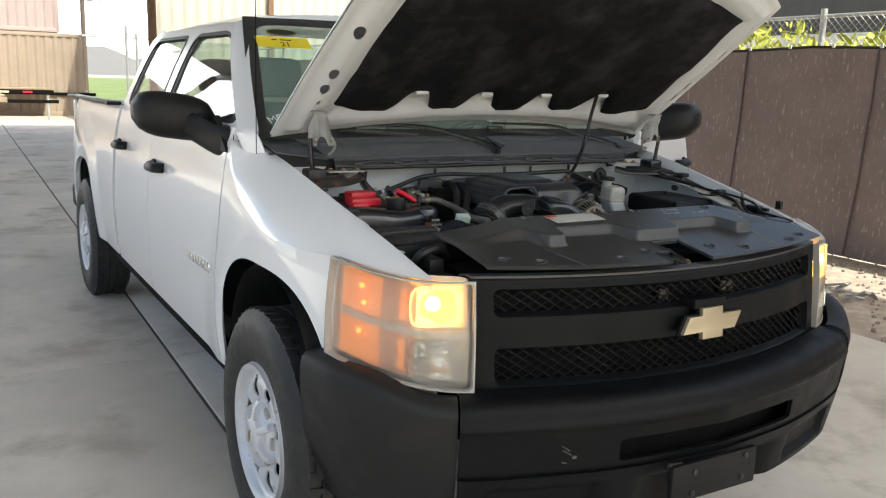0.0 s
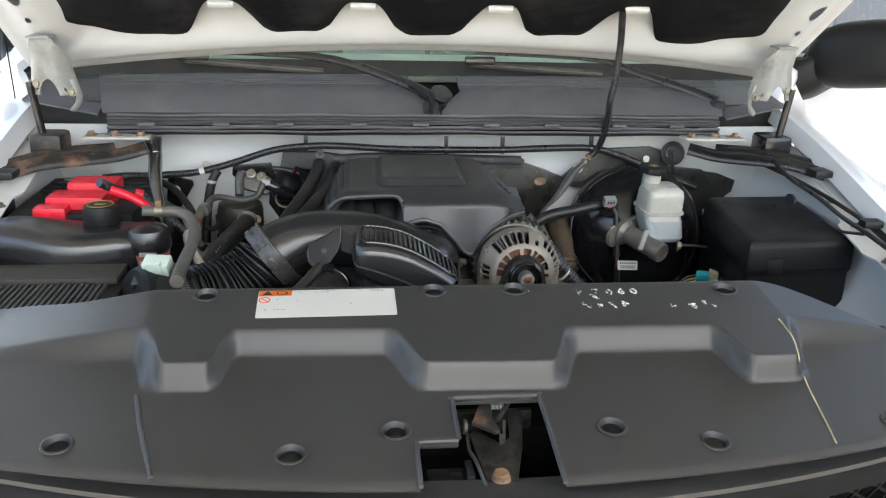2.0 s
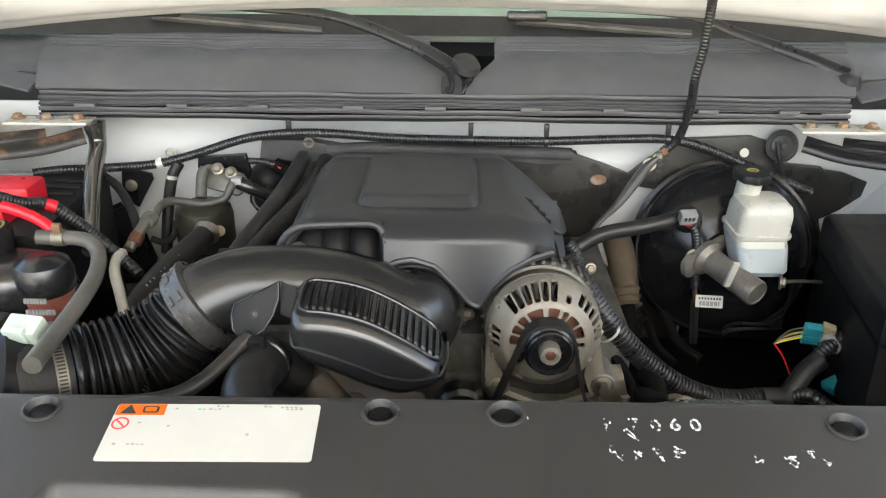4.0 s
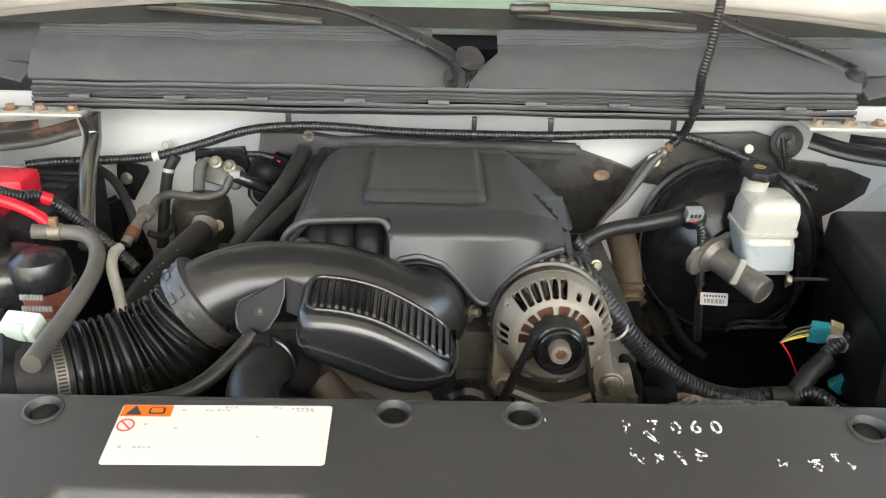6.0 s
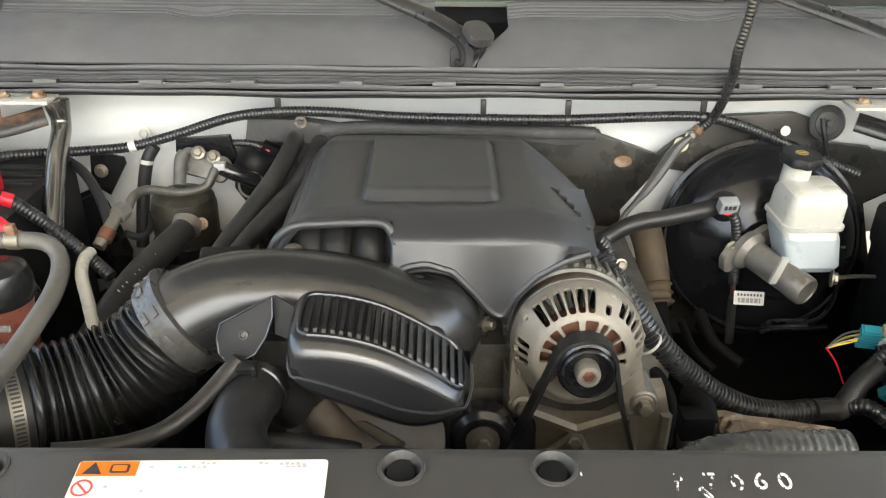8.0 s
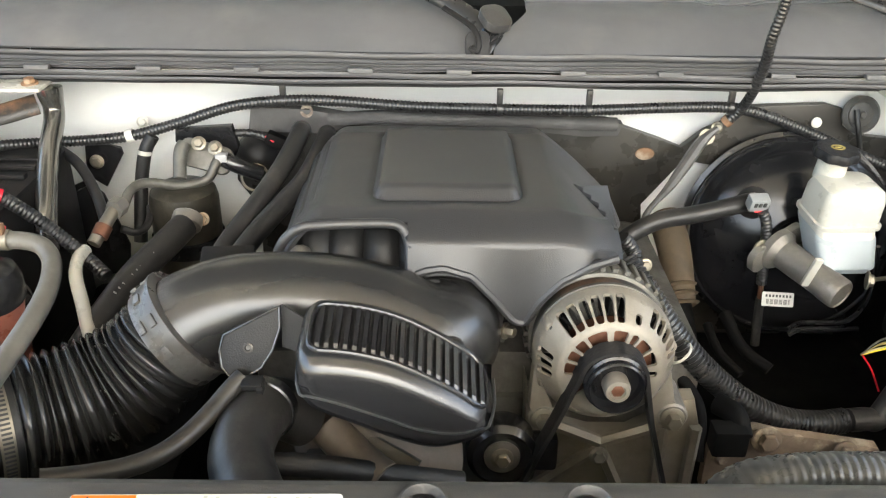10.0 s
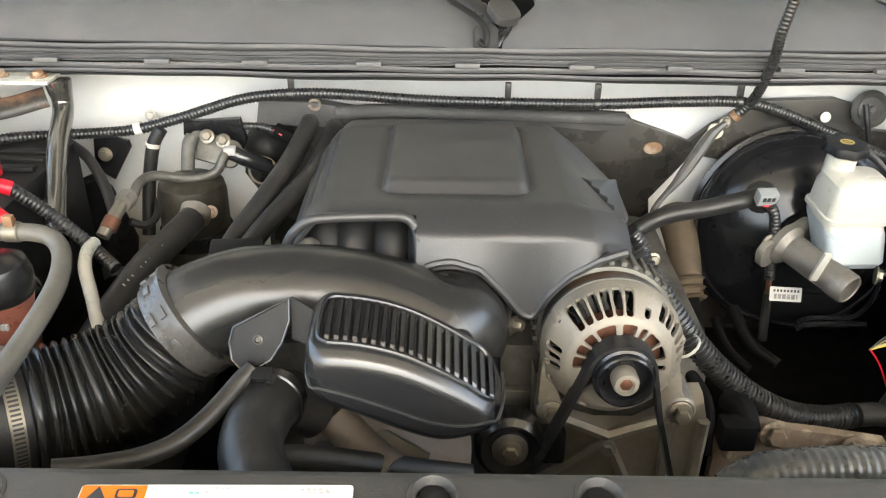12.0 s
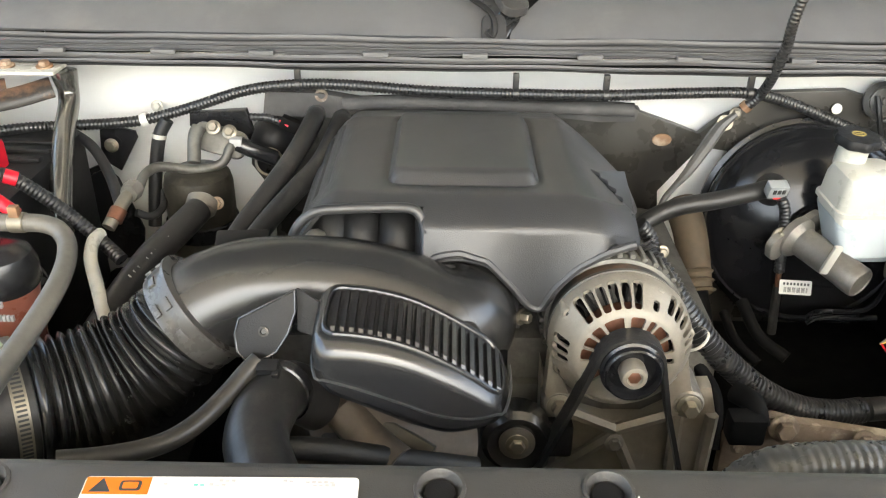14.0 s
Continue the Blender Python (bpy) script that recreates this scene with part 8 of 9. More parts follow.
lm = hose("main_loom", [(0.1678, 0.9000, 1.0608), (0.1865, 0.8750, 1.0435), (0.2086, 0.8600, 1.0136), (0.2372, 0.8500, 0.9788), (0.2732, 0.8500, 0.9413), (0.3178, 0.8500, 0.9057), (0.3630, 0.8550, 0.8821), (0.4090, 0.8650, 0.8688), (0.4472, 0.8750, 0.8654)], 0.0152, LOOM, "thick corrugated black wiring loom", ribs=0.006, seg=16, depth=0.13)
hose("loom_end", [(0.446, 0.868, 0.871), (0.468, 0.872, 0.870), (0.485, 0.875, 0.870), (0.509, 0.890, 0.898), (0.533, 0.900, 0.915)], 0.014, RUBBER, "taped loom joint", seg=14, parent=lm)
hose("loom_branch", [(0.498, 0.885, 0.884), (0.519, 0.900, 0.905), (0.543, 0.910, 0.927), (0.568, 0.920, 0.940)], 0.010, LOOM, ribs=0.0055, seg=12, parent=lm)
hose("loom_branch", [(0.485, 0.875, 0.870), (0.508, 0.860, 0.881), (0.532, 0.840, 0.872), (0.560, 0.830, 0.866)], 0.011, LOOM, ribs=0.0055, seg=12, parent=lm)
for p in ((0.220, 0.830, 0.992), (0.184, 0.835, 1.033), (0.156, 0.840, 1.060)):
    bm = B()
    lathe(bm, [(0.0150, -0.0018), (0.0158, -0.0016), (0.0158, 0.0016), (0.0150, 0.0018)], along(p, (p[0] + 0.05, p[1], p[2] - 0.06)), 20, False)
    part("tie", bm, WHITE_PLASTIC if p[2] < 1.06 else LOOM, lm)
# loose wires with teal connectors
wires = hose("wire", [(0.476, 0.930, 0.921), (0.490, 0.930, 0.933), (0.519, 0.935, 0.939)], 0.0011, YELLOW_MARK, "thin loose wires")
for k, (m, dz) in enumerate(((YELLOW_MARK, 0.003), (TAN_PLASTIC, -0.003), (DARK, 0.006), (YELLOW, -0.006), (HOSE_GREY, 0.009))):
    a, b, c = Vector((0.476, 0.930, 0.921)), Vector((0.494, 0.930, 0.933)), Vector((0.521, 0.935, 0.937))
    hose("strand", [a, b + Vector((0, 0, dz)), c + Vector((0, 0, dz))], 0.0011, m, seg=6, parent=wires)
hose("strand", [(0.477, 0.930, 0.922), (0.491, 0.925, 0.903), (0.505, 0.920, 0.874)], 0.0012, RED, seg=6, parent=wires)
CM = Matrix.Translation((0.530, 0.935, 0.935)) @ pose(0, 0, 0, 30, 0, -15)
bm = B()
box(bm, -0.011, 0.011, -0.006, 0.006, -0.021, 0.021, 0.002, CM)
plug = part("connector", bm, TEAL, wires, "teal wiring connector")
for k in range(5):
    bm = B()
    box(bm, -0.0125, 0.0125, -0.007, 0.007, -0.018 + 0.008 * k, -0.014 + 0.008 * k, 0.0005, CM)
    part("connector_rib", bm, TEAL, wires)
bm = B()
plate(bm, [(0, -0.02), (0.02, 0.0), (0.018, 0.022), (0, 0.03)], 0.010, CM @ pose(0.010, 0.005, 0.0, 90), 0.002)
part("connector_boot", bm, TAN_PLASTIC, wires)
bm = B()
lathe(bm, [(0.012, -0.005), (0.0165, -0.003), (0.0165, 0.003), (0.012, 0.005)], along((0.553, 0.920, 0.928), (0.576, 0.940, 0.942)), 24, False)
part("collar", bm, WHITE_PLASTIC, wires, "cream collar on the loom")
bm = B()
box(bm, -0.012, 0.012, -0.007, 0.007, -0.025, 0.025, 0.002, Matrix.Translation((0.569, 0.900, 0.878)) @ pose(0, 0, 0, 25, 35, 0))
for k in range(4):
    box(bm, -0.001, 0.001, -0.0085, -0.006, -0.02, 0.02, 0, Matrix.Translation((0.569, 0.900, 0.878)) @ pose(0, 0, 0, 25, 25 + 8 * k, 0))
part("connector", bm, TEAL, wires, "teal wiring connector")
hose("lead", [(0.577, 0.940, 0.937), (0.585, 0.950, 0.959), (0.578, 0.960, 0.977)], 0.008, RUBBER, parent=wires)

# firewall loom
fl = hose("firewall_loom", [(-0.643, 1.130, 1.094), (-0.607, 1.150, 1.093), (-0.560, 1.180, 1.086), (-0.469, 1.190, 1.091), (-0.398, 1.195, 1.109), (-0.318, 1.195, 1.135), (-0.248, 1.195, 1.144), (-0.179, 1.190, 1.146), (-0.072, 1.185, 1.141), (0.044, 1.182, 1.140), (0.164, 1.182, 1.140), (0.272, 1.190, 1.142), (0.359, 1.200, 1.140), (0.420, 1.210, 1.125), (0.491, 1.215, 1.097), (0.552, 1.215, 1.072), (0.612, 1.210, 1.049)], 0.0078, LOOM, "long corrugated black loom clipped across the firewall", ribs=0.0052, seg=12, depth=0.14)
for a in ((-0.248, 1.195, 1.144), (0.044, 1.182, 1.140), (0.164, 1.182, 1.140), (0.361, 1.200, 1.140)):
    bm = B()
    lathe(bm, [(0.0084, -0.0032), (0.0094, -0.003), (0.0094, 0.003), (0.0084, 0.0032)], along(a, (a[0] + 0.1, a[1], a[2] - 0.002)), 16, False)
    box(bm, a[0] - 0.004, a[0] + 0.004, a[1] - 0.004, a[1] + 0.004, a[2] + 0.006, 1.168, 0.001)
    part("tie", bm, LOOM, fl, "black loom tie")
bm = B()
lathe(bm, [(0.0085, -0.005), (0.0092, -0.005), (0.0092, 0.005), (0.0085, 0.005)], along((-0.461, 1.190, 1.093), (-0.398, 1.195, 1.109)), 16, False)
part("tape", bm, LABEL, fl, "white tape on the loom")
hose("hood_hose", [(0.358, 1.200, 1.119), (0.374, 1.195, 1.139), (0.378, 1.175, 1.169), (0.378, 1.150, 1.214), (0.373, 1.130, 1.254), (0.376, 1.118, 1.30), (0.373, 1.095, 1.37), (0.357, 1.05, 1.438)], 0.0072, LOOM, "corrugated washer hose rising to the hood", ribs=0.0055, seg=10, depth=0.12)
bm = B()
lathe(bm, [(0.0085, -0.004), (0.0085, 0.004)], along((0.360, 1.200, 1.121), (0.374, 1.195, 1.139)), 14)
part("hose_ring", bm, RUST, truck)
st2 = hose("ground_strap", [(0.354, 1.215, 1.105), (0.334, 1.210, 1.088), (0.314, 1.190, 1.070), (0.280, 1.150, 1.044), (0.241, 1.100, 1.029), (0.228, 1.080, 1.005)], lambda f: 0.004 + 0.005 * math.sin(math.pi * min(1, f * 1.4)), HOSE_GREY, "braided ground strap", seg=8)
bolt("terminal_bolt", (0.354, 1.220, 1.104), (0.2, -1, 0.3), 0.006, st2)
bm = B()
lathe(bm, [(0.011, -0.001), (0.011, 0.001), (0.007, 0.001)], along((0.340, 1.212, 1.093), (0.30, 0.6, 1.4)), 18)
part("terminal", bm, STEEL, st2)

# left bank of the bay: hoses, lines, accumulator
hose("heater_hose", [(-0.295, 0.930, 1.030), (-0.282, 0.980, 1.045), (-0.257, 1.020, 1.071), (-0.232, 1.070, 1.099), (-0.219, 1.130, 1.118), (-0.222, 1.170, 1.112)], 0.0125, HOSE, "black heater hose")
hose("heater_hose", [(-0.273, 0.920, 1.036), (-0.252, 0.970, 1.054), (-0.224, 1.010, 1.076), (-0.201, 1.050, 1.092), (-0.187, 1.120, 1.110), (-0.186, 1.160, 1.110)], 0.0125, HOSE, "black heater hose")
ah = hose("suction_hose", [(-0.417, 0.840, 0.981), (-0.403, 0.890, 1.000), (-0.388, 0.950, 1.014), (-0.371, 1.000, 1.022), (-0.358, 1.045, 1.027)], 0.0175, HOSE, "thick black refrigerant hose with printed marking", seg=18)
bm = B()
a, b = Vector((-0.395, 0.895, 1.019)), Vector((-0.369, 0.975, 1.031))
for k in range(11):
    if k in (3, 7):
        continue
    p = a.lerp(b, k / 10)
    box(bm, -0.0006, 0.0006, -0.001, 0.0006, -0.0022, 0.0022, 0, Matrix.Translation(p) @ pose(0, 0, 0, 10, -35 + 25 * math.sin(k * 3), 0))
part("print_bar", bm, INK_GREY, ah)
AC = Vector((-0.380, 1.130, 1.006))
bm = B()
lathe(bm, [(0.042, -0.12), (0.046, -0.11), (0.046, 0.022), (0.043, 0.034), (0.034, 0.040), (0.015, 0.041), (0.001, 0.041)], Matrix.Translation(AC), 32)
acc = part("accumulator", bm, OLIVE, truck, "sooty aluminium air-conditioning accumulator")
bm = B()
lathe(bm, [(0.047, -0.052), (0.049, -0.05), (0.049, -0.03), (0.047, -0.028)], Matrix.Translation(AC), 32, False)
part("band", bm, BLACK_GLOSS, acc)
bm = B()
lathe(bm, [(0.017, 0.0), (0.020, 0.002), (0.020, 0.016), (0.014, 0.02)], along((-0.361, 1.060, 1.019), (-0.357, 1.090, 1.037)), 20)
part("port", bm, ALU, acc)
bolt("port_nut", (-0.342, 1.075, 1.023), (0.2, -1, 0.3), 0.006, acc, RUST)
bm = B()
plate(bm, rounded(-0.036, 0.036, -0.019, 0.019, 0.012), 0.012, Matrix.Translation((-0.353, 1.165, 1.073)) @ pose(0, 0, 0, 62, 0, 8) @ pose(0, 0, 0, 0, 0, -18), 0.003)
blk = part("line_block", bm, ALU_DARK, truck, "aluminium line block with two bolts")
bolt("block_bolt", (-0.358, 1.155, 1.096), (0, -0.8, 0.5), 0.0068, blk)
bolt("block_bolt", (-0.337, 1.155, 1.090), (0, -0.8, 0.5), 0.0068, blk)
wall_piece("block_base", [(-0.399, 1.180, 1.103), (-0.321, 1.180, 1.109), (-0.314, 1.180, 1.078), (-0.323, 1.180, 1.057), (-0.377, 1.180, 1.058), (-0.401, 1.180, 1.085)], 1.20, 0.01, BLACK_GLOSS)
hose("line", [(-0.376, 1.150, 1.098), (-0.380, 1.140, 1.088), (-0.379, 1.120, 1.060)], 0.009, ALU_DARK, "aluminium line", seg=12)
hose("line", [(-0.434, 1.060, 1.050), (-0.430, 1.080, 1.061), (-0.416, 1.100, 1.062), (-0.378, 1.120, 1.050), (-0.346, 1.130, 1.055), (-0.335, 1.140, 1.073), (-0.331, 1.150, 1.079)], 0.0065, ALU_DARK, "bent aluminium line", seg=10)
ft = hose("fitting", [(-0.456, 1.000, 1.024), (-0.448, 1.020, 1.038), (-0.440, 1.045, 1.051), (-0.435, 1.060, 1.052)], 0.0085, STEEL, "line fitting with a hexagon nut", seg=10)
bm = B()
lathe(bm, [(0.0125, -0.008), (0.0125, 0.008)], along((-0.437, 1.045, 1.053), (-0.433, 1.060, 1.054)), 6)
part("hex_nut", bm, ALU, ft)
hose("fitting_cap", [(-0.451, 1.008, 1.030), (-0.447, 1.020, 1.039)], 0.0105, COPPER, seg=10, parent=ft)
hose("cream_pipe", [(-0.453, 0.970, 1.032), (-0.454, 0.950, 1.032), (-0.447, 0.920, 1.026), (-0.427, 0.880, 1.013), (-0.407, 0.840, 0.996)], 0.0075, WHITE_PLASTIC, "cream painted steel pipe")
vl = hose("vacuum_line", [(-0.4288, 1.1850, 1.0951), (-0.4403, 1.1800, 1.0746), (-0.4488, 1.1750, 1.0387), (-0.4531, 1.1650, 1.0000), (-0.4561, 1.1500, 0.9497)], 0.0092, RUBBER, "taped black line")
bm = B()
lathe(bm, [(0.0094, -0.003), (0.0102, -0.003), (0.0102, 0.003), (0.0094, 0.003)], along((-0.4414, 1.1800, 1.0729), (-0.4463, 1.1760, 1.0468)), 16, False)
part("tie", bm, WHITE_PLASTIC, vl)
hose("vacuum_line", [(-0.443, 1.060, 1.015), (-0.428, 1.070, 1.005), (-0.419, 1.090, 1.008), (-0.424, 1.120, 1.018)], 0.005, RUBBER)
hose("vacuum_line", [(-0.557, 1.170, 1.082), (-0.513, 1.130, 1.074), (-0.476, 1.080, 1.056), (-0.448, 1.030, 1.033)], 0.007, RUBBER, "thin black line")
sw = hose("pressure_switch", [(-0.326, 1.150, 1.076), (-0.308, 1.150, 1.067), (-0.280, 1.160, 1.051)], 0.011, PLASTIC_SMOOTH, "black pressure switch plug")
bm = B()
box(bm, -0.008, 0.008, -0.006, 0.006, -0.006, 0.006, 0.002, Matrix.Translation((-0.327, 1.145, 1.080)))
part("plug_face", bm, INK_GREY, sw)
bm = B()
lathe(bm, [(0.017, 0.0), (0.020, 0.002), (0.020, 0.005), (0.017, 0.006)], along((-0.295, 1.190, 1.033), (-0.24, 0.4, 1.4)), 24, False)
part("ring", bm, STEEL, truck)
hose("sensor_lead", [(-0.323, 1.200, 1.095), (-0.293, 1.205, 1.092), (-0.265, 1.200, 1.083)], 0.006, LOOM, "corrugated sensor lead", ribs=0.005, seg=8)
bm = B()
box(bm, -0.018, 0.018, -0.008, 0.008, -0.009, 0.009, 0.003, Matrix.Translation((-0.258, 1.190, 1.087)) @ pose(0, 0, 0, 0, 25, 0))
sc = part("sensor_plug", bm, DARK, truck)
bm = B()
for dz in (-0.004, 0.0, 0.004):
    rod(bm, (-0.275, 1.185, 1.096), (-0.263, 1.182, 1.089), 0.0014, 6)
part("red_leads", bm, RED, sc)
bm = B()
bmesh.ops.create_uvsphere(bm, u_segments=20, v_segments=12, radius=0.035)
bmesh.ops.translate(bm, verts=bm.verts, vec=(-0.295, 1.230, 1.050))
part("blower_housing", bm, PLASTIC, truck)
# valve between hoses
bm = B()
box(bm, -0.03, 0.03, -0.012, 0.012, -0.008, 0.010, 0.004, Matrix.Translation((-0.274, 0.930, 1.045)) @ pose(0, 0, 0, 20, 0, 5))
vv = part("coil_pack", bm, PLASTIC, truck)
# stay rod to the cowl
hose("brace_rod", [(-0.548, 1.165, 1.168), (-0.546, 1.16, 1.13), (-0.536, 1.100, 1.097), (-0.515, 1.020, 1.058), (-0.492, 0.960, 1.041)], lambda f: 0.017 - 0.0035 * sstep(f, 0.0, 0.2), BRACE, "glossy black brace rod")
# cooling line from the surge tank
gh = hose("tank_hose", [(-0.5031, 0.8400, 1.1125), (-0.4805, 0.8450, 1.1096), (-0.4549, 0.8450, 1.1094), (-0.4354, 0.8400, 1.1059), (-0.4216, 0.8250, 1.0993), (-0.4126, 0.8000, 1.0942), (-0.4082, 0.7700, 1.0886), (-0.4075, 0.7350, 1.0833), (-0.4105, 0.6950, 1.0761), (-0.4095, 0.6550, 1.0754), (-0.4057, 0.6000, 1.0769)], lambda f: 0.0090 + 0.0010 * f, DUSTY_HOSE, "dusty grey coolant hose from the surge tank", seg=18)
bm = B()
lathe(bm, [(0.0094, -0.008), (0.0106, -0.007), (0.0106, 0.007), (0.0094, 0.008)], along((-0.476, 0.845, 1.110), (-0.456, 0.845, 1.110)), 22, False)
gc = part("spring_clamp", bm, STEEL, gh)
bm = B()
box(bm, -0.005, 0.005, -0.004, 0.004, 0.008, 0.020, 0.0015, Matrix.Translation((-0.476, 0.842, 1.110)))
part("clamp_ear", bm, RUST, gh)
rc2 = hose("battery_cable", [(-0.584, 0.900, 1.145), (-0.559, 0.930, 1.122), (-0.541, 0.955, 1.112), (-0.514, 0.965, 1.087), (-0.483, 0.970, 1.054), (-0.451, 0.965, 1.024), (-0.425, 0.950, 1.008)], 0.0085, LOOM, "battery cable in corrugated loom", ribs=0.005, seg=12, depth=0.12)
hose("red_sleeve", [(-0.541, 0.954, 1.112), (-0.529, 0.958, 1.106)], 0.0088, RED, seg=12, parent=rc2)
hose("red_cable", [(-0.562, 0.880, 1.138), (-0.538, 0.885, 1.127), (-0.516, 0.885, 1.115), (-0.496, 0.880, 1.101)], 0.0075, RED, "thick red battery cable", parent=rc2)

# battery, tank, air box
bm = B()
box(bm, -0.745, -0.535, 0.90, 1.16, 0.86, 1.088, 0.008)
bat = part("battery", bm, PLASTIC, truck, "black battery beside the firewall")
bm = B()
box(bm, -0.72, -0.64, 1.135, 1.152, 1.088, 1.0895, 0.0005)
part("battery_label", bm, INK_GREY, bat)
for k in range(3):
    bm = B()
    box(bm, -0.735, -0.545, 1.045 + 0.03 * k, 1.058 + 0.03 * k, 1.087, 1.094 - 0.001 * k, 0.003)
    part("battery_ridge", bm, PLASTIC, bat)
for x0, x1, y0, y1, z1 in ((-0.668, -0.580, 0.985, 1.045, 1.122), (-0.690, -0.590, 0.930, 0.990, 1.110), (-0.702, -0.645, 0.897, 0.935, 1.100)):
    bm = B()
    box(bm, x0, x1, y0, y1, 1.06, z1, 0.008)
    part("terminal_cover", bm, RED, bat, "bright red battery terminal cover")
bm = B()
rings = []
for k in range(15):
    t = k / 14
    x = -0.79 + 0.325 * t
    e = min(t, 1 - t) * 14
    sh = (0.03, 0.012, 0.004)[int(e)] if e < 3 else 0.0
    y0, y1 = 0.775 + 0.01 * math.sin(t * 9), 0.885
    rings.append([(x, yy, zz) for yy, zz in rounded(y0 + sh, y1 - sh, 1.0 + sh * 0.3, 1.093 - sh + 0.006 * math.sin(t * 7), 0.03, 5)])
ring_loft(bm, rings)
tank = part("surge_tank", bm, PLASTIC_SMOOTH, truck, "black coolant surge tank with a brown lower half")
bm = B()
rings = []
for z, r in ((0.86, 0.024), (1.035, 0.029), (1.05, 0.032), (1.06, 0.032)):
    rings.append([(-0.492 + r * 1.05 * math.cos(a), 0.82 + r * math.sin(a), z) for a in (2 * math.pi * k / 28 for k in range(28))])
ring_loft(bm, rings)
part("tank_bottom", bm, COOLANT, tank, "brown translucent tank bottom")
bm = B()
lathe(bm, [(0.033, 1.05), (0.0365, 1.056), (0.0365, 1.075), (0.032, 1.088), (0.02, 1.094), (0.001, 1.095)], Matrix.Translation((-0.492, 0.82, 0)), 32)
part("tank_top", bm, PLASTIC_SMOOTH, tank)
bm = B()
for j, (z, n) in enumerate(((1.055, 7), (1.04, 9))):
    for k in range(n):
        box(bm, -0.497 + 0.004 * k, -0.4945 + 0.004 * k, 0.770, 0.7735, z, z + 0.006, 0, Matrix.Translation((0, 0, 0)))
part("print_bar", bm, INK_GREY, tank)
bm = B()
lathe(bm, [(0.028, 1.085), (0.030, 1.092), (0.030, 1.110), (0.027, 1.117), (0.001, 1.118)], Matrix.Translation((-0.575, 0.86, 0)), 12)
cap = part("tank_cap", bm, PLASTIC, tank, "black tank cap with yellow marks")
bm = B()
lathe(bm, [(0.022, 1.118), (0.022, 1.1186), (0.019, 1.1186), (0.019, 1.118)], Matrix.Translation((-0.575, 0.86, 0)), 24, False)
box(bm, -0.584, -0.566, 0.857, 0.863, 1.118, 1.1188)
part("cap_mark", bm, YELLOW_MARK, tank)
# air box
bm = B()
box(bm, -0.765, -0.505, 0.55, 0.775, 0.93, 1.035, 0.012)
airbox = part("air_filter_box", bm, PLASTIC, truck, "black air filter box with a ribbed lid")
bm = B()
box(bm, -0.755, -0.515, 0.70, 0.77, 1.034, 1.046, 0.006)
part("lid_ridge", bm, DUST, airbox)
for k in range(26):
    x = -0.75 + 0.0088 * k
    bm = B()
    box(bm, x - 0.0030, x + 0.0030, 0.57, 0.695, 1.032, 1.0405, 0.001, None, 1)
    part("rib", bm, DUST, airbox)
bm = B()
rod(bm, (-0.489, 0.655, 1.021), (-0.461, 0.672, 1.009), 0.058, 28, 0.006)
part("maf_tube", bm, PLASTIC, airbox)
bm = B()
box(bm, -0.026, 0.022, -0.02, 0.02, -0.04, 0.022, 0.005, Matrix.Translation((-0.455, 0.675, 1.042)) @ pose(0, 0, 0, 25, 0, -10))
maf = part("maf_sensor", bm, PLASTIC_SMOOTH, airbox, "black air flow sensor with a pale green plug")
bm = B()
CQ = Matrix.Translation((-0.447, 0.675, 1.075)) @ pose(0, 0, 0, 25, 0, -10)
box(bm, -0.020, 0.020, -0.013, 0.013, -0.013, 0.011, 0.003, CQ)
box(bm, -0.011, 0.011, -0.016, -0.008, -0.004, 0.017, 0.002, CQ)
part("sensor_plug", bm, material("pale_green_plastic", (0.5, 0.58, 0.5), 0.45, vary=0.08), airbox)
# washer bottle and headlight backs in the front corners
for s in (-1, 1):
    bm = B()
    box(bm, min(s * 0.64, s * 0.745), max(s * 0.64, s * 0.745), 0.37, 0.54, 0.8, 0.985, 0.02)
    box(bm, min(s * 0.655, s * 0.70), max(s * 0.655, s * 0.70), 0.42, 0.52, 0.98, 1.02, 0.008)
    fb = part("lamp_back", bm, PLASTIC, truck, "black plastic behind the headlight")
    bm = B()
    tube(bm, [(s * 0.60, 0.50, 1.0), (s * 0.64, 0.47, 1.035), (s * 0.70, 0.46, 1.03), (s * 0.72, 0.5, 0.98)], 0.012, 8, 6)
    part("lamp_lead", bm, RUBBER, truck)
bm = B()
lathe(bm, [(0.022, 0.98), (0.025, 1.0), (0.025, 1.025), (0.018, 1.032), (0.001, 1.032)], Matrix.Translation((-0.60, 0.555, 0)), 18)
part("filler_cap", bm, PLASTIC, truck, "black filler cap")

# ---- brake booster and reservoir ----
BC = Vector((0.460, 1.150, 0.958))
BM = along(BC + Vector((0.012, 0.06, -0.01)), BC + Vector((-0.006, -0.06, 0.02)))
bm = B()
lathe(bm, [(0.132, 0.0), (0.146, 0.006), (0.150, 0.020), (0.150, 0.028), (0.1435, 0.030), (0.1415, 0.034), (0.141, 0.043), (0.134, 0.048), (0.130, 0.056), (0.118, 0.066), (0.095, 0.078), (0.06, 0.086), (0.04, 0.092), (0.036, 0.10), (0.001, 0.10)], BM, 56)
booster = part("brake_booster", bm, BLACK_GLOSS, truck, "round glossy black brake booster")
bm = B()
tube(bm, [BM @ Vector((0.140 * math.cos(radians(a)), 0.140 * math.sin(radians(a)), 0.042)) for a in range(0, 361, 10)], 0.004, 8, 1, raw=True)
part("crimp_ring", bm, BLACK_GLOSS, booster)
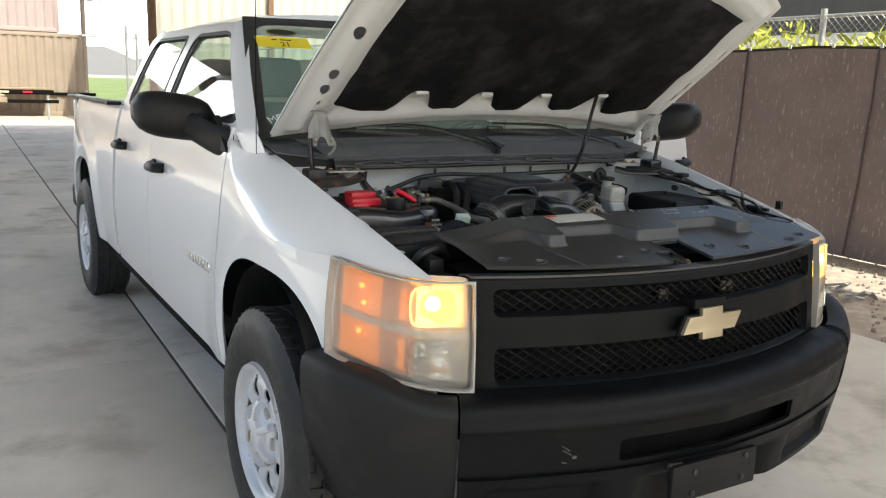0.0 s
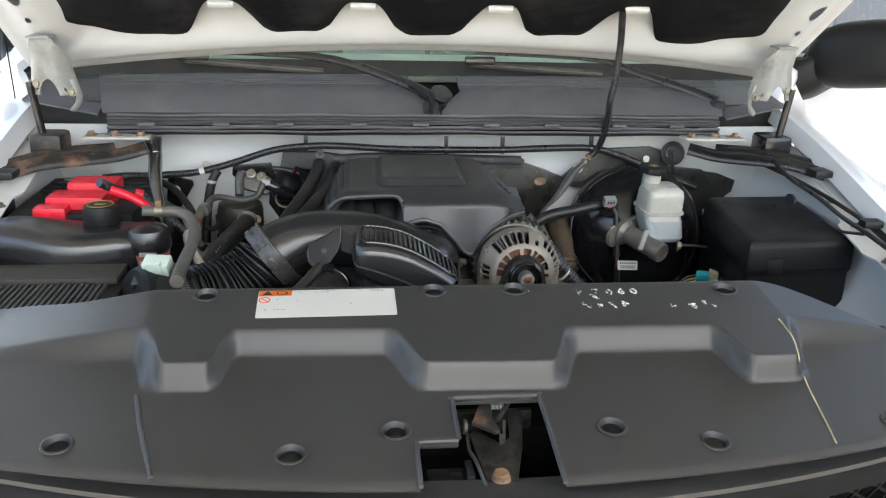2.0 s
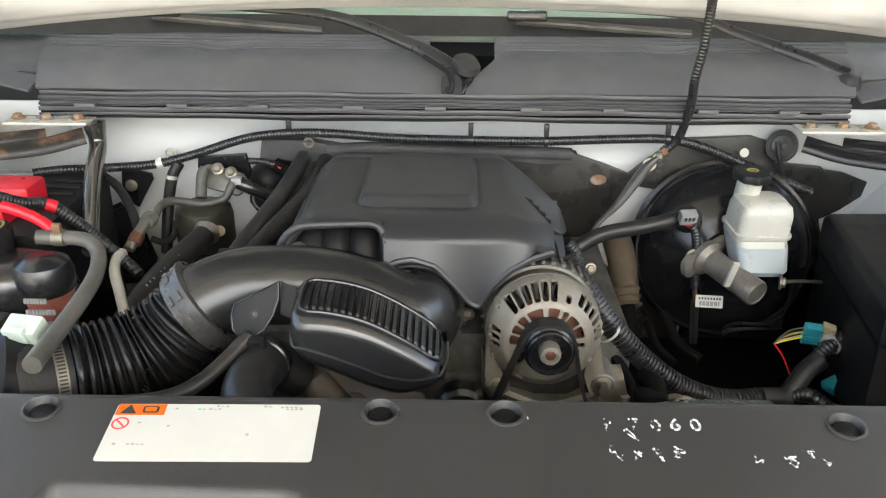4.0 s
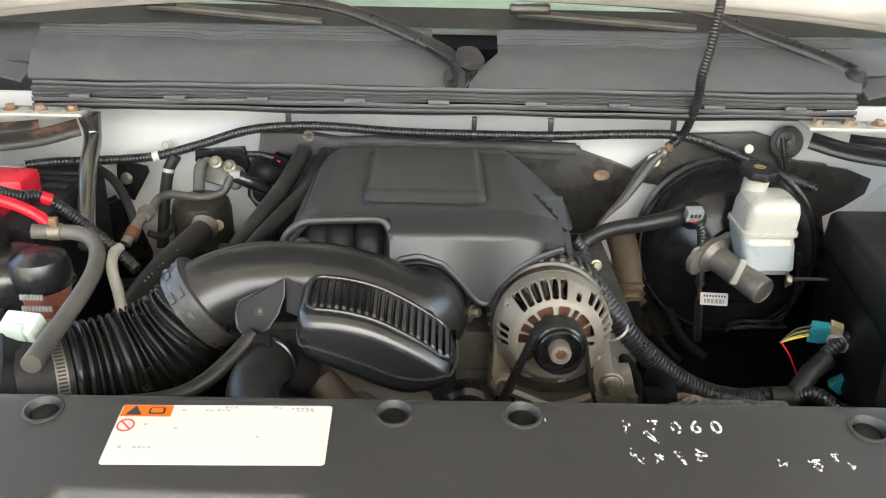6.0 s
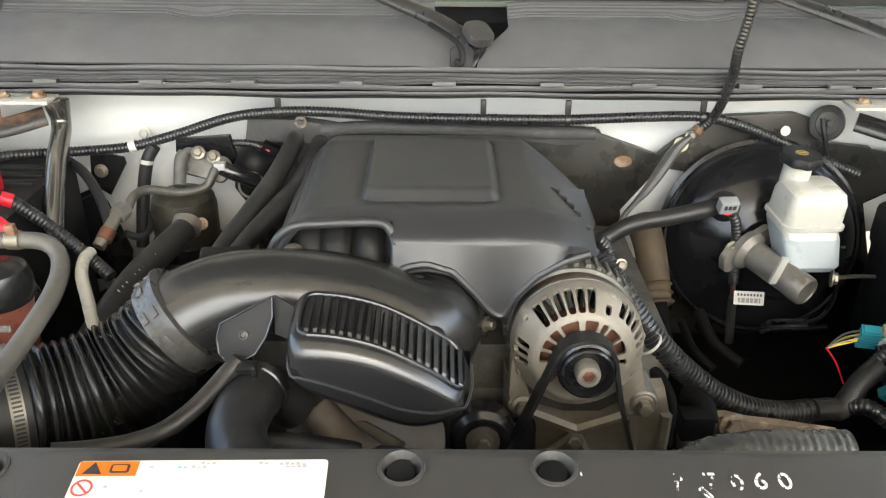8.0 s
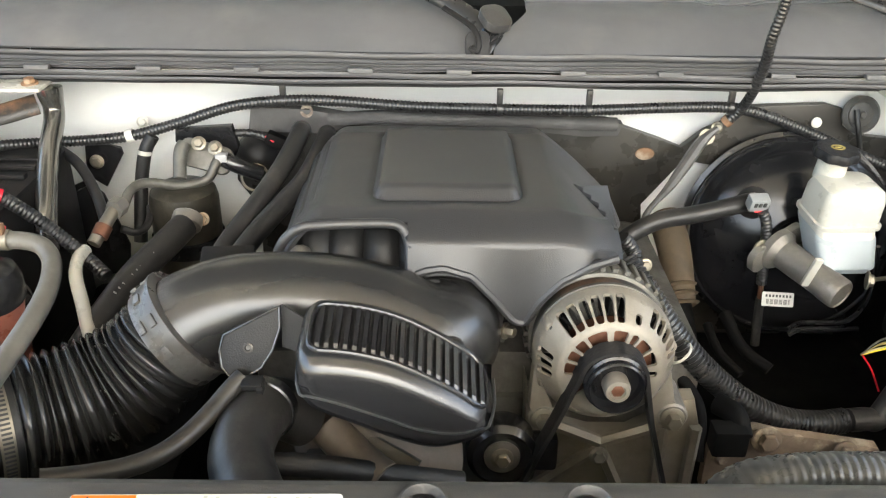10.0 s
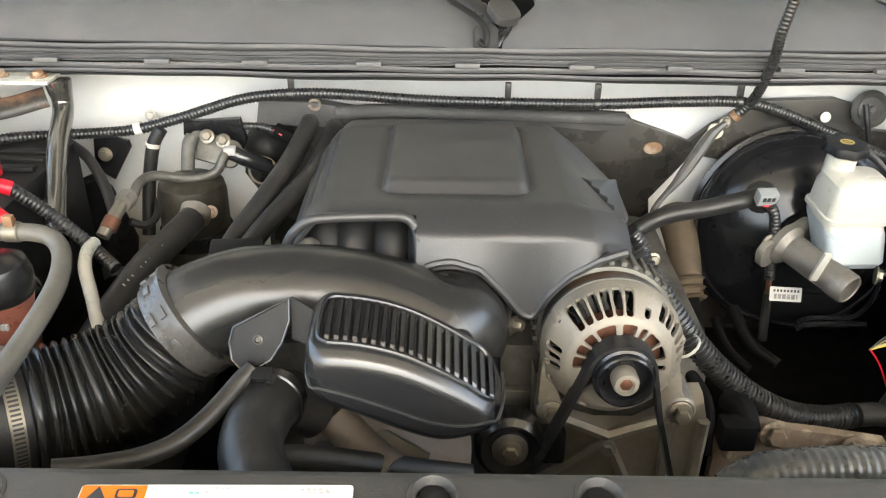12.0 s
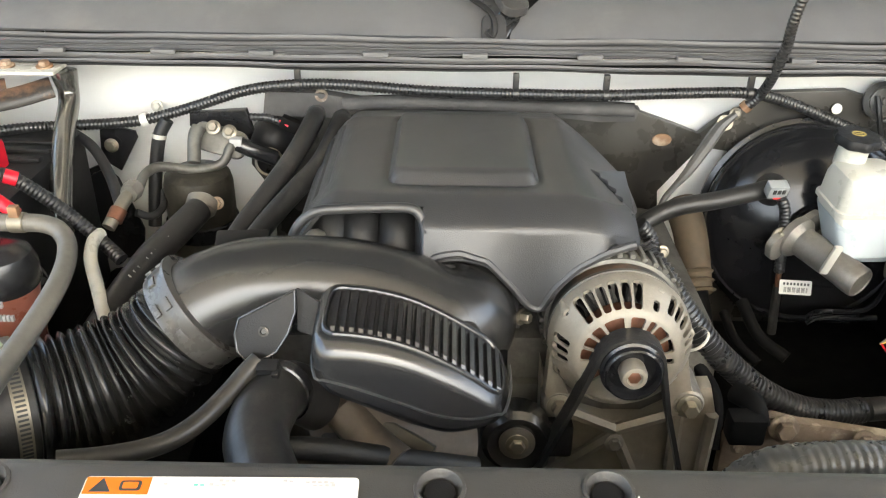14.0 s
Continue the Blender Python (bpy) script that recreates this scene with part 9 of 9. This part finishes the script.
mc0, mc1 = Vector((0.405, 1.070, 0.994)), Vector((0.457, 0.985, 0.976))
bm = B()
lathe(bm, [(0.028, 0.0), (0.028, 0.010), (0.020, 0.018), (0.0195, (mc1 - mc0).length - 0.020), (0.0205, (mc1 - mc0).length - 0.012), (0.0205, (mc1 - mc0).length + 0.004), (0.0188, (mc1 - mc0).length + 0.007), (0.0168, (mc1 - mc0).length + 0.0075), (0.016, (mc1 - mc0).length + 0.006), (0.001, (mc1 - mc0).length + 0.006)], along(mc0, mc1), 28)
mcyl = part("master_cylinder", bm, ALU, truck, "grey cast master cylinder")
bm = B()
plate(bm, rounded(-0.045, 0.045, -0.02, 0.02, 0.014), 0.01, along(mc0 + Vector((0, 0.004, 0)), mc1) @ pose(0, 0, 0, 0, 0, 20), 0.002)
part("flange", bm, ALU, mcyl)
bolt("flange_nut", (0.383, 1.060, 0.998), (0.3, -0.9, 0), 0.008, mcyl)
bolt("line_nut", (0.498, 1.000, 0.985), (1, -0.3, 0), 0.008, mcyl)
hose("brake_line", [(0.502, 1.000, 0.985), (0.541, 1.020, 0.977), (0.604, 1.050, 0.960)], 0.0028, STEEL, "steel brake line", seg=8)
hose("brake_line", [(0.456, 1.080, 0.858), (0.472, 1.080, 0.869), (0.531, 1.080, 0.872), (0.552, 1.080, 0.903), (0.552, 1.080, 0.953), (0.547, 1.080, 0.991)], 0.0042, BLACK_GLOSS, "bent black brake line", seg=8)
hose("brake_line", [(0.451, 1.070, 0.856), (0.470, 1.070, 0.864), (0.546, 1.070, 0.867)], 0.0042, BLACK_GLOSS, seg=8)
# reservoir
RC0 = Vector((0.475, 1.065, 1.038))
RM = Matrix.Translation(RC0) @ pose(0, 0, 0, 6, 2, 6) @ Matrix.Diagonal((0.83, 0.83, 0.98, 1))


def tank_ring(w, d, z, cy=0.0, r=0.016):
    return [RM @ Vector((x, y + cy, z)) for x, y in rounded(-w / 2, w / 2, -d / 2, d / 2, min(r, w / 2.1, d / 2.1), 5)]


bm = B()
ring_loft(bm, [tank_ring(0.082, 0.066, -0.046, -0.036), tank_ring(0.090, 0.076, -0.038, -0.034), tank_ring(0.098, 0.080, 0.0), tank_ring(0.099, 0.081, 0.003), tank_ring(0.106, 0.088, 0.004), tank_ring(0.106, 0.088, 0.009), tank_ring(0.099, 0.081, 0.010), tank_ring(0.097, 0.080, 0.040), tank_ring(0.090, 0.072, 0.052), tank_ring(0.07, 0.055, 0.058)])
resv = part("brake_reservoir", bm, WHITE_PLASTIC, truck, "milky brake fluid reservoir with a black cap")
bm = B()
ring_loft(bm, [tank_ring(0.0825, 0.0665, -0.0465, -0.036), tank_ring(0.0912, 0.0772, -0.038, -0.034), tank_ring(0.099, 0.081, -0.010, -0.009), tank_ring(0.0985, 0.0805, -0.004)])
part("fluid_level", bm, FLUID, resv, "bluish fluid showing through")
bm = B()
CAPM = RM @ Matrix.Translation((-0.018, 0.030, 0.006)) @ Matrix.Diagonal((0.84, 0.84, 0.9, 1))
lathe(bm, [(0.027, 0.046), (0.026, 0.084)], CAPM, 28)
part("neck", bm, WHITE_PLASTIC, resv)
bm = B()
ring_loft(bm, [[CAPM @ Vector(((r + 0.0018 * math.cos(8 * a)) * math.cos(a), (r + 0.0018 * math.cos(8 * a)) * math.sin(a), h)) for a in (2 * math.pi * k / 64 for k in range(64))] for r, h in ((0.037, 0.080), (0.0395, 0.082), (0.0395, 0.090), (0.036, 0.094), (0.018, 0.095), (0.001, 0.095))])
part("cap", bm, PLASTIC, resv, "black scalloped cap with a yellow symbol")
bm = B()
lathe(bm, [(0.010, 0.095), (0.010, 0.0957), (0.007, 0.0957), (0.007, 0.095)], CAPM @ Matrix.Diagonal((1.3, 1, 1, 1)), 20, False)
box(bm, -0.006, 0.006, -0.002, 0.002, 0.095, 0.0957, 0, CAPM)
part("cap_mark", bm, YELLOW_MARK, resv)
bm = B()
box(bm, -0.005, 0.005, -0.003, 0.003, -0.025, 0.02, 0.002, Matrix.Translation((0.424, 0.992, 1.002)) @ pose(0, 0, 0, 15, 8, 0))
part("tab", bm, WHITE_PLASTIC, resv)
# vacuum hose, plug and lead
hose("booster_hose", [(0.190, 1.060, 0.985), (0.212, 1.075, 1.004), (0.250, 1.080, 1.0245), (0.300, 1.082, 1.0345), (0.345, 1.088, 1.043), (0.372, 1.098, 1.046)], 0.0118, HOSE, "black brake vacuum hose")
bm = B()
lathe(bm, [(0.022, 0.0), (0.022, 0.012), (0.014, 0.018), (0.012, 0.03)], along((0.390, 1.130, 1.030), (0.370, 1.085, 1.050)), 20)
part("check_valve", bm, RUBBER, booster)
PLUGM = Matrix.Translation((0.3735, 1.074, 1.056)) @ pose(0, 0, 0, 20, 0, 5) @ Matrix.Diagonal((0.8, 0.8, 0.8, 1))
bm = B()
box(bm, -0.016, 0.016, -0.010, 0.010, -0.012, 0.012, 0.003, PLUGM)
vp = part("sensor_plug", bm, PLUG_GREY, truck, "grey sensor plug on the booster")
for dx in (-0.0075, 0.0, 0.0075):
    bm = B()
    box(bm, dx - 0.0026, dx + 0.0026, -0.0115, -0.009, -0.001, 0.007, 0.0006, PLUGM)
    part("plug_cavity", bm, INK, vp)
bm = B()
box(bm, -0.006, 0.009, -0.0115, -0.008, -0.0125, -0.0095, 0.001, PLUGM)
part("plug_lock", bm, INK_RED, vp)
hose("plug_lead", [(0.379, 1.068, 1.046), (0.3865, 1.066, 1.030), (0.393, 1.066, 0.985), (0.397, 1.066, 0.940)], 0.0072, LOOM, "corrugated plug lead", ribs=0.005, seg=10)
hose("plug_wires", [(0.397, 1.066, 0.940), (0.400, 1.066, 0.914)], 0.004, COPPER, seg=8)
hose("plug_lead_end", [(0.400, 1.066, 0.918), (0.403, 1.068, 0.885), (0.408, 1.07, 0.84)], 0.0065, HOSE, seg=8)
# part tag
TGM = Matrix.Translation((0.4184, 1.0550, 0.9224)) @ pose(0, 0, 0, 68, 0, -5) @ Matrix.Diagonal((0.74, 0.74, 1, 1))
bm = B()
plate(bm, rounded(-0.028, 0.028, -0.013, 0.013, 0.002), 0.001, TGM)
tag = part("part_tag", bm, LABEL, truck, "small white bar-code tag")
bm = B()
for k in range(26):
    if k % 5 != 3:
        box(bm, -0.020 + 0.0016 * k, -0.0192 + 0.0016 * k, -0.009, 0.0, 0.001, 0.0014, 0, TGM)
for k in range(8):
    box(bm, -0.022 + 0.006 * k, -0.0185 + 0.006 * k, 0.004, 0.0085, 0.001, 0.0014, 0, TGM)
part("tag_bars", bm, INK, tag)
# steering shaft boot
sh = hose("steering_shaft", [(0.285, 1.170, 0.988), (0.291, 1.130, 0.963), (0.292, 1.090, 0.932), (0.291, 1.060, 0.910)], lambda f: 0.024 - 0.003 * f, BOOT, "dusty brown steering shaft boot", seg=18)
bm = B()
for k in range(3):
    p0 = Vector((0.290, 1.080, 0.927)).lerp(Vector((0.291, 1.060, 0.910)), k / 2)
    lathe(bm, [(0.021, -0.003), (0.026, 0.0), (0.021, 0.003)], along(p0, p0 + Vector((0.004, -0.03, -0.03))), 22, False)
part("boot_rib", bm, BOOT, sh)
hose("shaft_end", [(0.291, 1.060, 0.910), (0.291, 1.020, 0.886), (0.293, 1.000, 0.864)], 0.015, DARK, seg=14, parent=sh)
hose("engine_lead", [(0.174, 0.950, 1.067), (0.189, 0.950, 1.049), (0.190, 0.940, 1.036), (0.177, 0.930, 1.034)], 0.009, LOOM, "looped engine lead", ribs=0.005, seg=10)
bolt("block_stud", (0.219, 1.000, 1.003), (0.1, -1, 0.3), 0.006, truck)
for k, pts in enumerate(([(0.317, 1.020, 0.904), (0.324, 0.980, 0.888), (0.345, 0.950, 0.875)], [(0.345, 1.040, 0.910), (0.360, 1.000, 0.883), (0.389, 0.970, 0.869)], [(0.221, 0.860, 0.946), (0.247, 0.840, 0.915), (0.261, 0.820, 0.867)], [(0.227, 0.850, 0.954), (0.253, 0.830, 0.915), (0.250, 0.800, 0.868)])):
    hose("harness_lead", pts, 0.006 + 0.002 * (k % 2), DARK, "dark wiring lead")
bm = B()
box(bm, -0.018, 0.018, -0.012, 0.012, -0.02, 0.012, 0.004, Matrix.Translation((0.262, 0.760, 0.938)))
tube(bm, [(0.261, 0.800, 0.947), (0.273, 0.780, 0.948), (0.275, 0.760, 0.935)], 0.012, 10)
part("frame_plug", bm, DARK, truck)
bm = B()
box(bm, 0.26, 0.52, 0.60, 0.74, 0.62, 0.74, 0.02)
fr = part("frame_horn", bm, RUST, truck, "rusty frame section beneath the bay")
for x in (0.28, 0.37, 0.45):
    bolt("frame_bolt", (x + 0.03, 0.66, 0.74), (0, -0.3, 1), 0.010, fr, RUST)
# rusty frame pieces low beside the alternator
wall_piece("frame_plate", [(0.259, 0.80, 0.873), (0.262, 0.80, 0.893), (0.279, 0.80, 0.898), (0.290, 0.80, 0.911), (0.309, 0.80, 0.915), (0.338, 0.80, 0.907), (0.370, 0.80, 0.903), (0.445, 0.80, 0.890), (0.480, 0.80, 0.835), (0.259, 0.80, 0.831)], 0.81, 0.012, RUST_DARK, "rusty cast frame plate")
for p, r in (((0.3162, 0.79, 0.9076), 0.011), ((0.2723, 0.79, 0.8817), 0.006), ((0.4049, 0.79, 0.8919), 0.009)):
    bolt("frame_bolt", p, (0, -1, 0.2), r, truck, RUST_DARK)
# electrical centre
bm = B()
V = [(0.545, 0.79), (0.745, 0.80), (0.775, 1.09), (0.585, 1.085)]
rings = []
for z, g in ((0.86, 0.0), (1.0, 0.0), (1.005, 0.006), (1.055, 0.004), (1.064, -0.008)):
    c = Vector((0.66, 0.94))
    rings.append([((Vector(p) - c) * (1 + g * 6) + c).to_tuple() + (z,) for p in V])
ring_loft(bm, rings)
bmesh.ops.bevel(bm, geom=list(bm.edges), offset=0.007, segments=2, affect="EDGES", profile=0.6)
fuse = part("fuse_box", bm, PLASTIC, truck, "black underhood fuse box with a flat lid")
bm = B()
box(bm, 0.58, 0.61, 0.785, 0.80, 1.0, 1.03, 0.004)
part("lid_clip", bm, PLASTIC, fuse)
# cables along the inner fender
hose("hood_cable", [(0.70, 1.12, 1.13), (0.74, 1.0, 1.115), (0.765, 0.85, 1.095), (0.775, 0.76, 1.075), (0.76, 0.62, 1.05), (0.70, 0.50, 1.035), (0.62, 0.45, 1.02)], 0.0042, RUBBER, "thin black hood release cable", seg=8)
hose("hood_cable", [(0.785, 0.80, 1.085), (0.765, 0.68, 1.06), (0.74, 0.56, 1.03), (0.66, 0.48, 1.03)], 0.006, RUBBER, seg=8)
bm = B()
rod(bm, (0.755, 0.70, 1.075), (0.735, 0.61, 1.0), 0.006, 10)
part("stay", bm, STEEL, truck)
bm = B()
tube(bm, [(0.74, 0.81, 1.085), (0.77, 0.80, 1.09), (0.80, 0.79, 1.082)], 0.004, 6)
part("cable_clip", bm, RUBBER, truck)
